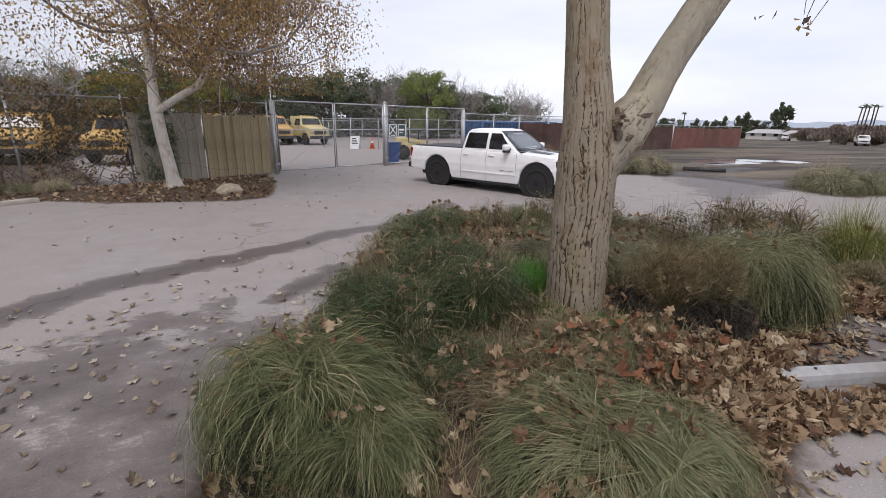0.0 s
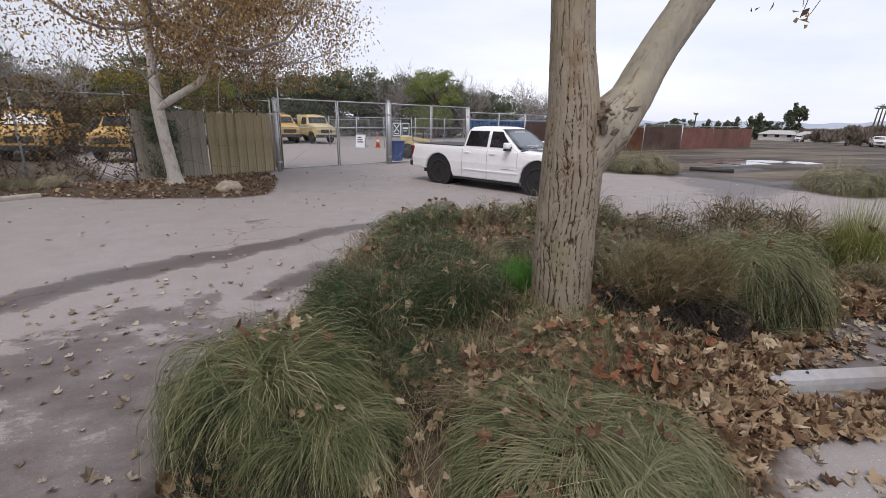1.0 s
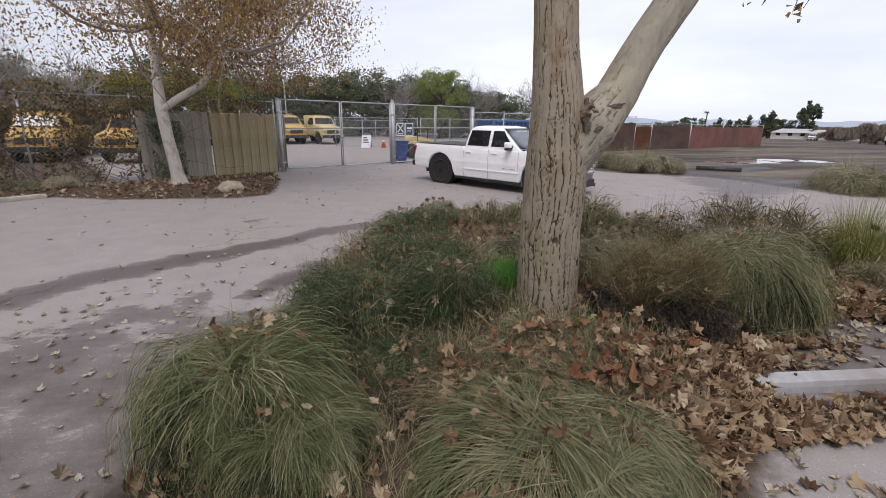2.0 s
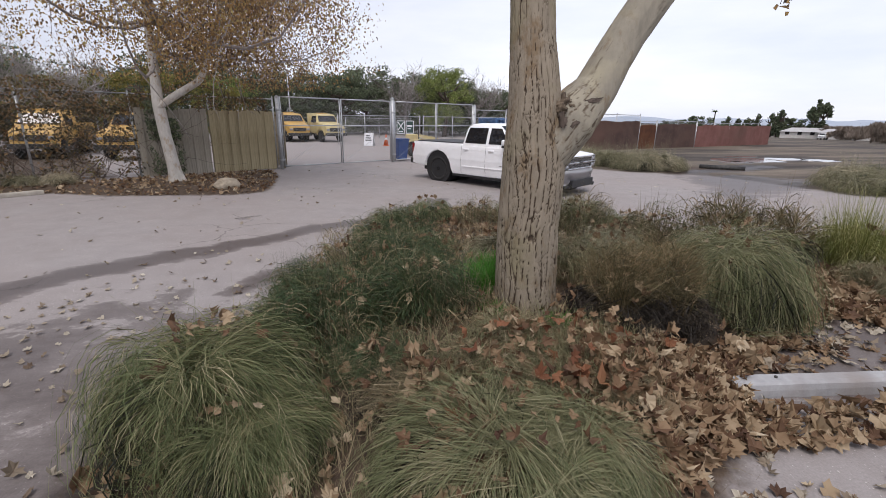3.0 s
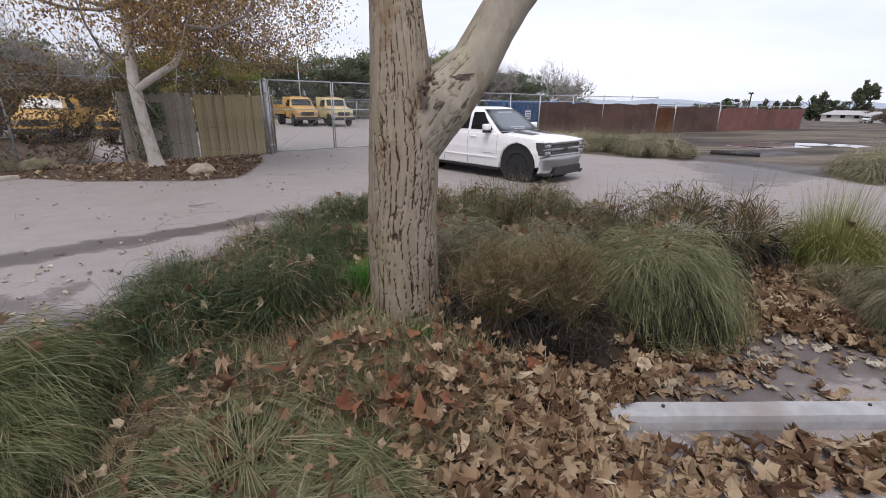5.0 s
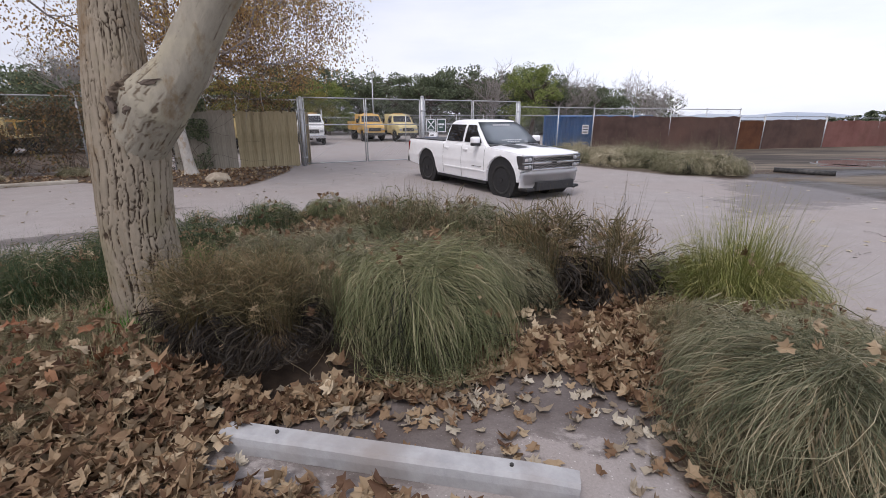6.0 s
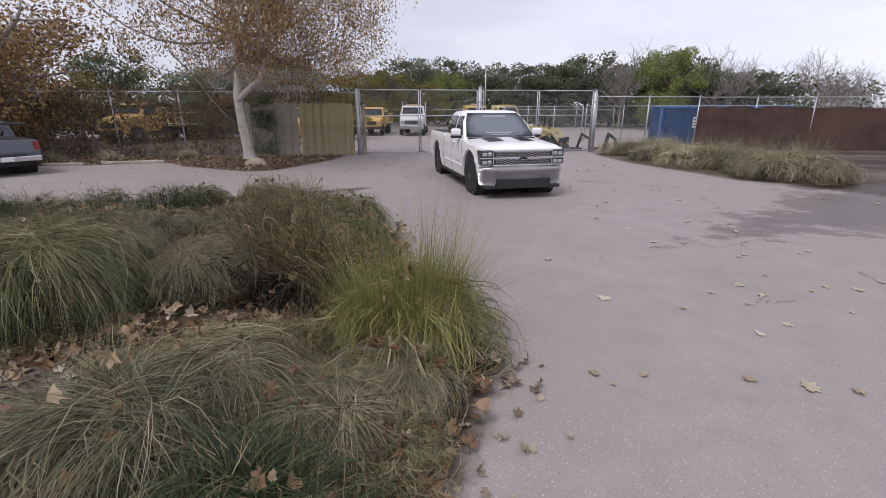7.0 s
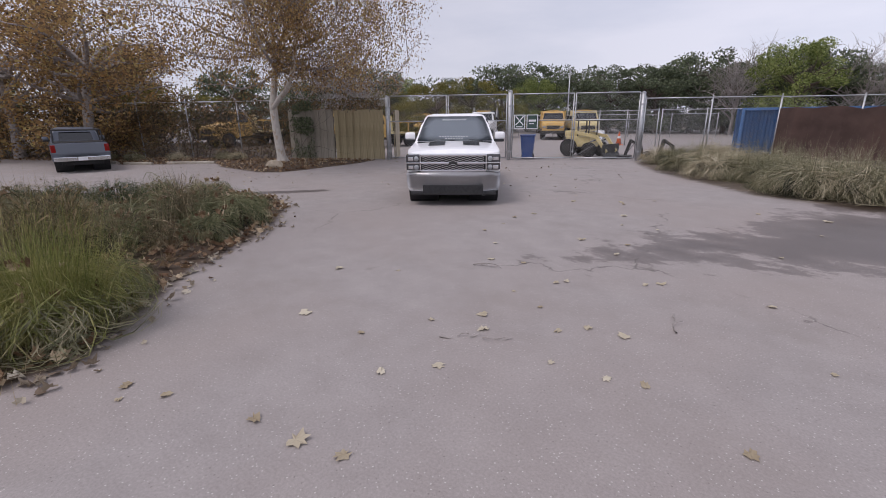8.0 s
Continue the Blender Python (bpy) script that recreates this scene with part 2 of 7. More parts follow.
M_RUSH = foliage("dark_rush_stems", [(0.1, (0.014, 0.028, 0.013)), (0.5, (0.046, 0.085, 0.034)), (0.8, (0.092, 0.122, 0.050)), (0.97, (0.30, 0.22, 0.12))], noise_scale=3.0, dry=(0.11, 0.10, 0.05))
M_DRY = foliage("dry_brown_blades", [(0.1, (0.060, 0.047, 0.029)), (0.45, (0.155, 0.130, 0.075)), (0.75, (0.30, 0.245, 0.145)), (0.95, (0.55, 0.44, 0.29))], noise_scale=3.0, dry=(0.33, 0.255, 0.155))
M_GREY_GRASS = foliage("grey_straw_blades", [(0.1, (0.073, 0.077, 0.040)), (0.45, (0.174, 0.174, 0.096)), (0.75, (0.308, 0.284, 0.178)), (0.95, (0.559, 0.482, 0.337))], noise_scale=3.0, dry=(0.356, 0.318, 0.212))
M_SAGE = foliage("sage_grey_blades", [(0.08, (0.034, 0.042, 0.022)), (0.35, (0.096, 0.113, 0.060)), (0.66, (0.18, 0.185, 0.108)), (0.82, (0.31, 0.28, 0.18)), (0.96, (0.52, 0.45, 0.31))], noise_scale=3.0, dry=(0.32, 0.275, 0.175))
# old inner blades coloured near black to paint the shade deep in a clump
M_DEEP_SHADE = foliage("old_blades_painted_shade", [(0.1, (0.011, 0.013, 0.007)), (0.6, (0.033, 0.033, 0.018)), (0.95, (0.088, 0.074, 0.044))])
# dead lower blades; the dark hollow under a clump is put into their colour
M_DEAD_HOLLOW = foliage("dead_blades_painted_hollow", [(0.1, (0.012, 0.009, 0.007)), (0.6, (0.035, 0.028, 0.022)), (0.95, (0.085, 0.066, 0.046))])
M_THICKET = foliage("rusty_olive_stems", [(0.1, (0.035, 0.032, 0.018)), (0.4, (0.105, 0.10, 0.045)), (0.7, (0.20, 0.155, 0.08)), (0.95, (0.42, 0.31, 0.18))], noise_scale=3.0, dry=(0.27, 0.185, 0.10))
M_STRAW = foliage("bleached_straw_blades", [(0.1, (0.16, 0.145, 0.085)), (0.5, (0.34, 0.305, 0.20)), (0.9, (0.62, 0.54, 0.39))], dry=(0.58, 0.51, 0.37))
M_BRIGHT = foliage("bright_green_blades", [(0.1, (0.070, 0.088, 0.018)), (0.45, (0.17, 0.195, 0.048)), (0.8, (0.30, 0.285, 0.10)), (0.97, (0.47, 0.41, 0.20))], noise_scale=2.5, dry=(0.42, 0.35, 0.17))
M_LAWN = foliage("fresh_green_grass", [(0.1, (0.03, 0.12, 0.008)), (0.9, (0.07, 0.24, 0.02))])
M_LITTER = foliage("fallen_sycamore_leaves", [(0.05, (0.065, 0.033, 0.02)), (0.25, (0.145, 0.082, 0.046)), (0.55, (0.25, 0.168, 0.098)), (0.8, (0.35, 0.265, 0.168)), (0.97, (0.52, 0.43, 0.305))], 0.75, 0.12, 3.0)
M_LITTER_PALE = foliage("bleached_dry_leaves", [(0.05, (0.12, 0.08, 0.055)), (0.35, (0.25, 0.20, 0.145)), (0.7, (0.38, 0.33, 0.255)), (0.95, (0.55, 0.50, 0.41))], 0.75, 0.2, 3.0)
M_LITTER_BLEACHED = foliage("bleached_flat_leaves", [(0.05, (0.28, 0.22, 0.14)), (0.4, (0.42, 0.36, 0.26)), (0.95, (0.60, 0.55, 0.44))], 0.75, 0.2, 3.0)
M_LITTER_RED = foliage("russet_fallen_leaves", [(0.1, (0.12, 0.045, 0.022)), (0.6, (0.23, 0.10, 0.05)), (0.95, (0.33, 0.20, 0.11))], 0.75, 0.12, 3.0)
M_AUTUMN = foliage("brown_autumn_leaves", [(0.1, (0.12, 0.088, 0.068)), (0.35, (0.235, 0.155, 0.085)), (0.65, (0.42, 0.255, 0.10)), (0.95, (0.45, 0.40, 0.165))], 0.6, 0.5, 0.5)
M_VINE = foliage("rusty_vine_leaves", [(0.1, (0.051, 0.049, 0.032)), (0.5, (0.138, 0.109, 0.061)), (0.8, (0.275, 0.160, 0.080)), (0.97, (0.232, 0.239, 0.087))], 0.7, 0.2, 0.8)
M_LEAF_GREEN = foliage("dull_green_leaves", [(0.1, (0.08, 0.11, 0.03)), (0.5, (0.22, 0.27, 0.08)), (0.95, (0.38, 0.41, 0.15))], 0.6, 0.38, 0.4)
M_LEAF_DARK = foliage("dark_oak_leaves", [(0.1, (0.057, 0.071, 0.046)), (0.6, (0.138, 0.167, 0.098)), (0.95, (0.230, 0.259, 0.149))], 0.6, 0.35, 0.4)
M_LEAF_YELLOW = foliage("yellow_green_leaves", [(0.1, (0.08, 0.085, 0.02)), (0.5, (0.17, 0.155, 0.04)), (0.95, (0.29, 0.24, 0.07))], 0.6, 0.3, 0.4)
M_BRUSH = foliage("grey_brown_brush", [(0.1, (0.13, 0.10, 0.08)), (0.6, (0.25, 0.205, 0.165)), (0.95, (0.36, 0.30, 0.25))], 0.9, 0.1, 0.4)
M_TWIG_BARK = surface("pale_twig_bark", (0.22, 0.195, 0.18), (0.34, 0.31, 0.29), 3, 0.95)
M_KERB_OLD = surface("worn_tan_kerb", (0.30, 0.27, 0.225), (0.42, 0.385, 0.33), 5, 0.9, bumps=0.4, c=(0.22, 0.19, 0.15))
M_KERB = surface("grey_painted_concrete", (0.30, 0.30, 0.305), (0.39, 0.39, 0.395), 7, 0.85, bumps=0.35, c=(0.27, 0.245, 0.23))
M_WOOD = surface("weathered_fence_boards", (0.26, 0.212, 0.118), (0.38, 0.32, 0.20), 5, 0.85, bumps=0.4, c=(0.17, 0.145, 0.085), stretch=(6, 6, 0.5), fine=20)
M_WOOD_GREY = surface("greyed_fence_boards", (0.225, 0.20, 0.16), (0.33, 0.30, 0.25), 5, 0.9, bumps=0.4, c=(0.15, 0.13, 0.10), stretch=(6, 6, 0.5), fine=20)
M_GALV = surface("galvanised_steel", (0.36, 0.37, 0.38), (0.50, 0.51, 0.52), 14, 0.45, 0.7)
M_WIRE = plain("galvanised_wire", (0.42, 0.42, 0.42), 0.5, 0.5)
M_ROCK = surface("tan_boulder_stone", (0.27, 0.225, 0.165), (0.42, 0.36, 0.275), 8, 0.9, bumps=0.6)

# ---- tools for building ----


def mesh_object(name, verts, faces, material, parent=None, label="", smooth=False):
    me = bpy.data.meshes.new(name)
    me.from_pydata(verts, [], faces)
    me.update()
    if smooth:
        me.polygons.foreach_set("use_smooth", [True] * len(me.polygons))
    ob = new(name, me)
    for m in (material if isinstance(material, (list, tuple)) else [material]):
        me.materials.append(m)
    if parent:
        ob.parent = parent
    if label:
        ob["label"] = label
    return ob


def part(name, bm, material, parent=None, label="", smooth=False, at=None):
    """Link a bmesh as one mesh object under a thing or a part."""
    me = bpy.data.meshes.new(name)
    bmesh.ops.recalc_face_normals(bm, faces=bm.faces)
    bm.to_mesh(me)
    bm.free()
    if smooth:
        me.polygons.foreach_set("use_smooth", [True] * len(me.polygons))
    ob = new(name, me)
    me.materials.append(material)
    if parent:
        ob.parent = parent
    if label:
        ob["label"] = label
    if at is not None:
        ob.matrix_basis = at
    return ob


def thing(name, m, label, category, group="", kind=""):
    ob = new(name)
    ob.empty_display_size = 0.2
    ob.matrix_basis = m
    return tagged(ob, label, category, group, kind)


def box(bm, x0, x1, y0, y1, z0, z1, bevel=0.0, m=None):
    r = bmesh.ops.create_cube(bm, size=1.0)
    vs = r["verts"]
    for v in vs:
        v.co = Vector(((x0 + x1) / 2 + v.co.x * (x1 - x0), (y0 + y1) / 2 + v.co.y * (y1 - y0), (z0 + z1) / 2 + v.co.z * (z1 - z0)))
    if m is not None:
        bmesh.ops.transform(bm, matrix=m, verts=vs)
    if bevel:
        es = {e for v in vs for e in v.link_edges}
        bmesh.ops.bevel(bm, geom=list(es), offset=bevel, segments=2, affect="EDGES", profile=0.6)
    return bm


def solid(*boxes, bevel=0.0):
    bm = bmesh.new()
    for b in boxes:
        box(bm, *b, bevel=bevel)
    return bm


def tube(bm, a, b, r0, r1=None, sides=10, caps=True):
    a, b = Vector(a), Vector(b)
    r1 = r0 if r1 is None else r1
    q = (b - a).to_track_quat("Z", "Y")
    rings = []
    for p, r in ((a, r0), (b, r1)):
        rings.append([bm.verts.new(p + q @ Vector((r * math.cos(2 * math.pi * k / sides), r * math.sin(2 * math.pi * k / sides), 0))) for k in range(sides)])
    for k in range(sides):
        bm.faces.new((rings[0][k], rings[0][(k + 1) % sides], rings[1][(k + 1) % sides], rings[1][k]))
    if caps:
        bm.faces.new(rings[0][::-1])
        bm.faces.new(rings[1])
    return bm


def pipe(*segments, sides=10):
    bm = bmesh.new()
    for s in segments:
        tube(bm, *s, sides=sides)
    return bm


def in_polygon(x, y, poly):
    inside = np.zeros(np.shape(x), bool)
    for (x0, y0), (x1, y1) in zip(poly, poly[1:] + poly[:1]):
        if y0 != y1:
            inside ^= ((y0 > y) != (y1 > y)) & (x < (x1 - x0) * (y - y0) / (y1 - y0) + x0)
    return inside


def line_distance(x, y, pts, closed=False):
    best = np.full(np.shape(x), 1e9)
    for (x0, y0), (x1, y1) in zip(pts, pts[1:] + (pts[:1] if closed else [])):
        dx, dy = x1 - x0, y1 - y0
        s = np.clip(((x - x0) * dx + (y - y0) * dy) / (dx * dx + dy * dy), 0, 1)
        best = np.minimum(best, np.hypot(x - x0 - s * dx, y - y0 - s * dy))
    return best


# ---- the ground: paving, planting beds, field ----
BED = [(-3.05, 1.5), (-3.1, 3.3), (-2.4, 3.95), (-2.1, 5.1), (-1.5, 7.1), (-0.75, 8.4), (0.6, 9.1), (2.0, 8.6), (3.1, 7.65), (3.75, 7.0), (4.55, 5.8),
       (5.65, 4.75), (6.2, 4.3), (6.35, 3.3), (6.4, 1.9), (5.5, 0.9), (4.4, 1.0), (3.95, 1.85), (4.0, 2.65), (3.6, 2.95), (3.05, 2.75), (2.2, 2.5), (1.55, 2.25), (1.15, 1.5), (0.2, 0.75), (-1.2, 0.55), (-2.5, 0.8)]
ISLAND = [(-3.95, 12.5), (-4.05, 11.9), (-4.7, 11.5), (-6.1, 11.55), (-7.6, 11.55), (-9.2, 12.1), (-10.6, 10.7), (-12.2, 9.5), (-14.4, 9.4), (-17.0, 9.1), (-23, 5.6), (-30, 1.4), (-30, 2.2), (-4.75, 17.0), (-4.2, 15.2)]
FIELD = [(4.6, 22.6), (5.1, 21.3), (6.3, 19.2), (7.9, 17.5), (9.3, 15.9), (10.4, 15.6), (11.8, 14.6), (12.3, 13.0), (12.5, 11.2), (13.4, 9.9), (17.5, 9.3), (40, 7.5), (3000, 5),
         (3000, 3000), (-3000, 3000), (-3000, 75), (-40, 75), (30, 62), (8.9, 25.9)]
FLOW = [(-8.5, 2.4), (-6.4, 3.8), (-5.55, 4.85), (-5.0, 5.5), (-4.45, 5.9), (-3.7, 6.35), (-2.9, 6.95), (-2.2, 7.7), (-1.2, 8.15), (0.6, 10.4)]
POOL = [(7.6, 8.75), (8.1, 9.6), (8.2, 10.7), (9.3, 11.9), (9.9, 14.2), (11.2, 15.0), (13.2, 14.6), (15, 12.4), (12.3, 10.9), (9.6, 9.9), (8.6, 9.1)]


def bed_height(x, y):
    d = np.hypot((x - 0.25) / 1.25, (y - 3.2) / 1.5)
    h = 0.30 * np.exp(-(d / 1.5) ** 2)
    inside = in_polygon(x, y, BED)
    e = line_distance(x, y, BED, True)
    return np.where(inside, np.minimum(e / 0.55, 1.0) * (h + 0.05), 0.0)


def ground_height(x, y):
    x, y = np.asarray(x, float), np.asarray(y, float)
    z = bed_height(x, y)
    e = line_distance(x, y, ISLAND, True)
    z = np.where(in_polygon(x, y, ISLAND), np.minimum(e / 0.8, 1) * 0.09, z)
    f = in_polygon(x, y, FIELD)
    z = np.where(f & (x < 60) & (y < 60), np.minimum(line_distance(x, y, FIELD, True) / 0.6, 1) * 0.05, z)
    far = np.clip(np.hypot(x - 5, y - 10) - 45, 0, 400) * (x > 20)
    return z - 0.019 * far


def spread(lo, hi, step, far):
    core = list(np.arange(lo, hi + 1e-6, step))
    out, s, v = [], step, hi
    while v < far:
        s *= 1.22
        v += s
        out.append(v)
    back, s, v = [], step, lo
    while v > -far:
        s *= 1.22
        v -= s
        back.append(v)
    return np.array(back[::-1] + core + out)


xs, ys = spread(-13.5, 18.0, 0.14, 2500), spread(-3.0, 24.0, 0.14, 2500)
GX, GY = np.meshgrid(xs, ys)
GZ = ground_height(GX, GY)
nx, ny = len(xs), len(ys)
idx = np.arange(nx * ny).reshape(ny, nx)
quads = np.stack([idx[:-1, :-1], idx[:-1, 1:], idx[1:, 1:], idx[1:, :-1]], -1).reshape(-1, 4)
ground = mesh_object("ground", np.stack([GX, GY, GZ], -1).reshape(-1, 3).tolist(), quads.tolist(), M_GROUND, smooth=True)
tagged(ground, "worn pale concrete lot with damp stains beside planting beds and a muddy field", "ground", kind="structure")


def soft_mask(poly, reach):
    d = line_distance(GX, GY, poly, True)
    return np.clip(0.5 + np.where(in_polygon(GX, GY, poly), d, -d) / reach, 0, 1)


wet = np.clip(1.05 - line_distance(GX, GY, FLOW) / (0.34 + 0.05 * np.clip(-GX, 0, 6)), 0, 1)
wet = np.maximum(wet, np.clip(0.9 - line_distance(GX, GY, [(-2.9, 4.6), (-2.5, 5.2), (-2.2, 5.6)]) / 0.5, 0, 1))
wet = np.maximum(wet, soft_mask(POOL, 2.2) * 0.82)
wet = np.maximum(wet, np.clip(0.85 - line_distance(GX, GY, [(11.0, 15.4), (12.2, 15.6), (14.5, 16.2), (17, 17.5)]) / 1.8, 0, 0.8))
wet = np.maximum(wet, np.clip(0.85 - line_distance(GX, GY, [(-6.5, 0.2), (-4.2, 1.6), (-3.6, 2.6)]) / 4.4, 0, 0.60))
wet = np.maximum(wet, np.clip(0.85 - line_distance(GX, GY, [(1.9, 2.2), (3.7, 2.9)]) / 1.7, 0, 0.72))
for key, values in (("soil", np.maximum(np.maximum(np.maximum(soft_mask(BED, 0.5), soft_mask(ISLAND, 0.5)), soft_mask([(10.9, 15.25), (12.4, 15.2), (14.4, 16.0), (15.2, 17.4), (13.2, 17.6), (11.6, 16.4)], 0.7)), soft_mask([(-9.2, 15.2), (-16.3, 26.6), (-38, 13.1), (-30.8, 1.7)], 1.0))), ("field", soft_mask(FIELD, 0.8)), ("wet", wet)):
    a = ground.data.attributes.new(key, "FLOAT", "POINT")
    a.data.foreach_set("value", values.ravel().astype(np.float32))


def gz(x, y):
    return float(ground_height(np.array([x]), np.array([y]))[0])


# ---- the line of fences and gates ----
U = Vector((0.849, 0.529, 0))        # along the gates, to the east
GATE = Vector((0, 20.3, 0))
FENCE_TURN = radians(31.9)
POST_H = 2.72


def on_fence(s, off=0.0, z=0.0):
    return GATE + U * s + Vector((-U.y, U.x, 0)) * off + Vector((0, 0, z))


def wire_mesh(bm, length, z0, z1, step=0.085, r=0.0021, x0=0.0):
    """Diagonal wires of a chain-link sheet in the xz plane."""
    h = z1 - z0
    k = -h
    while k < length:
        for sgn in (1, -1):
            xa, xb = (k, k + h) if sgn == 1 else (k + h, k)
            za, zb = z0, z1
            # clip to the sheet
            pts = []
            for x, z in ((xa, za), (xb, zb)):
                pts.append((x, z))
            (xa, za), (xb, zb) = pts
            def cut(x, xa, za, xb, zb):
                return za + (x - xa) * (zb - za) / (xb - xa)
            lo, hi = min(xa, xb), max(xa, xb)
            l2, h2 = max(lo, 0), min(hi, length)
            if h2 - l2 > 0.02:
                a = (x0 + l2, 0.004 * sgn, cut(l2, xa, za, xb, zb))
                b = (x0 + h2, 0.004 * sgn, cut(h2, xa, za, xb, zb))
                tube(bm, a, b, r, sides=3, caps=False)
        k += step * 1.414
    return bm


def post(parent, x, h, r, name="post"):
    bm = pipe(((x, 0, -0.3), (x, 0, h), r))
    tube(bm, (x, 0, h), (x, 0, h + 0.035), r * 1.12, r * 0.9, sides=10)
    tube(bm, (x, 0, h + 0.035), (x, 0, h + 0.07), r * 0.9, r * 0.25, sides=10)
    return part(name, bm, M_GALV, parent, smooth=True)


def gate_leaf(s0, s1, label):
    """One leaf of a chain-link gate, from s0 to s1 along the fence."""
    w = s1 - s0
    g = thing("gate_leaf", Matrix.Translation(on_fence(s0)) @ pose(0, 0, 0, 0, 0, math.degrees(FENCE_TURN)), label, "gate", "chain-link gate leaves")
    top, bot, mid = POST_H - 0.06, 0.10, 1.62
    for name, a, b in (("top_rail", (0, 0, top), (w, 0, top)), ("bottom_rail", (0, 0, bot), (w, 0, bot)), ("middle_rail", (0, 0, mid), (w, 0, mid)),
                       ("hinge_stile", (0, 0, bot), (0, 0, top)), ("latch_stile", (w, 0, bot), (w, 0, top))):
        part(name, pipe((a, b, 0.024)), M_GALV, g, smooth=True)
    part("truss_rod", pipe(((0, 0.02, bot), (w, 0.02, mid), 0.006), sides=5), M_GALV, g)
    part("wire_mesh", wire_mesh(bmesh.new(), w, bot, top), M_WIRE, g)
    for z in (0.35, 1.3, 2.2):
        part("hinge_strap", solid((-0.07, 0.03, -0.035, 0.035, z - 0.03, z + 0.03), bevel=0.005), M_GALV, g)
    return g


def gate_post(s, r, h, label):
    g = thing("gate_post", Matrix.Translation(on_fence(s)), label, "post", "gate posts")
    post(g, 0, h, r, "pole")
    for z in (0.35, 1.3, 2.2):
        bm = bmesh.new()
        tube(bm, (0, 0, z - 0.03), (0, 0, z + 0.03), r * 1.15, sides=12)
        part("clamp_band", bm, M_GALV, g)
    return g


gate_post(-5.24, 0.075, 2.64, "thick galvanised steel gate post beside the wooden fence")
gate_post(0.0, 0.085, 2.76, "thick galvanised steel gate post between two gates")
gate_post(5.22, 0.085, 2.62, "thick galvanised steel gate post at the planted strip")
gate_leaf(-5.13, -2.66, "closed chain-link gate leaf with galvanised tube frame")
gate_leaf(-2.58, -0.13, "closed chain-link gate leaf with galvanised tube frame")
gate_leaf(0.13, 2.56, "closed chain-link gate leaf carrying square signs")
gate_leaf(2.64, 5.10, "closed chain-link gate leaf with galvanised tube frame")


def chain_fence(s0, s1, h, posts, label, off=0.0, m=None):
    w = s1 - s0
    g = thing("chain_link_fence", m or (Matrix.Translation(on_fence(s0, off)) @ pose(0, 0, 0, 0, 0, math.degrees(FENCE_TURN))), label, "fence")
    for k in range(posts + 1):
        post(g, w * k / posts, h, 0.03)
    part("top_rail", pipe(((0, 0, h - 0.03), (w, 0, h - 0.03), 0.022)), M_GALV, g, smooth=True)
    part("tension_wire", pipe(((0, 0, 0.12), (w, 0, 0.12), 0.005), sides=5), M_WIRE, g)
    part("wire_mesh", wire_mesh(bmesh.new(), w, 0.06, h - 0.04), M_WIRE, g)
    return g


def board_fence(s0, s1, h, label, wood=M_WOOD):
    """Upright boards with battens; each board is a piece of its own."""
    w = s1 - s0
    g = thing("board_fence", Matrix.Translation(on_fence(s0)) @ pose(0, 0, 0, 0, 0, math.degrees(FENCE_TURN)), label, "fence")
    bw = 0.155
    n = int(w / bw)
    protos = []
    for k in range(4):
        bm = solid((-0.018, bw + 0.018, -0.011, 0.011, 0, 1.0), bevel=0.003)
        protos.append(bm)
    meshes = []
    for bm in protos:
        me = bpy.data.meshes.new("board")
        bm.to_mesh(me)
        bm.free()
        me.materials.append(wood)
        meshes.append(me)
    rng = random.Random(int(s0 * 10))
    for k in range(n):
        b = new("board", meshes[k % 4])
        b.parent = g
        b.matrix_basis = pose(k * bw, (0.014 if k % 2 else -0.014) + rng.uniform(-0.004, 0.004), 0.04, rng.uniform(-0.6, 0.6), rng.uniform(-0.5, 0.5), 0) @ Matrix.Diagonal((1, 1, h + rng.uniform(-0.035, 0.03), 1))
    for z in (0.45, h - 0.35):
        part("rail", solid((0, w, 0.028, 0.068, z - 0.045, z + 0.045), bevel=0.004), wood, g)
    for x in (0.05, w * 0.5, w - 0.1):
        part("post", solid((x - 0.05, x + 0.05, 0.07, 0.17, -0.2, h + 0.05), bevel=0.006), wood, g)
    return g


board_fence(-7.62, -5.42, 2.08, "weathered tan board fence panel beside the gate")
board_fence(-9.75, -7.70, 2.10, "greyed tan board fence panel half hidden by a vine", M_WOOD_GREY)
board_fence(-31.0, -25.2, 2.0, "greyish board fence panel behind a parked pickup", M_WOOD_GREY)
chain_fence(-25.2, -9.8, 2.6, 6, "chain-link fence overgrown with dead vines", off=0.25)
chain_fence(-9.8, -5.3, 2.6, 2, "chain-link fence standing behind the board panels", off=0.3)
chain_fence(5.33, 10.25, 2.45, 2, "tall chain-link fence beside the gate")

# ---- plants ----


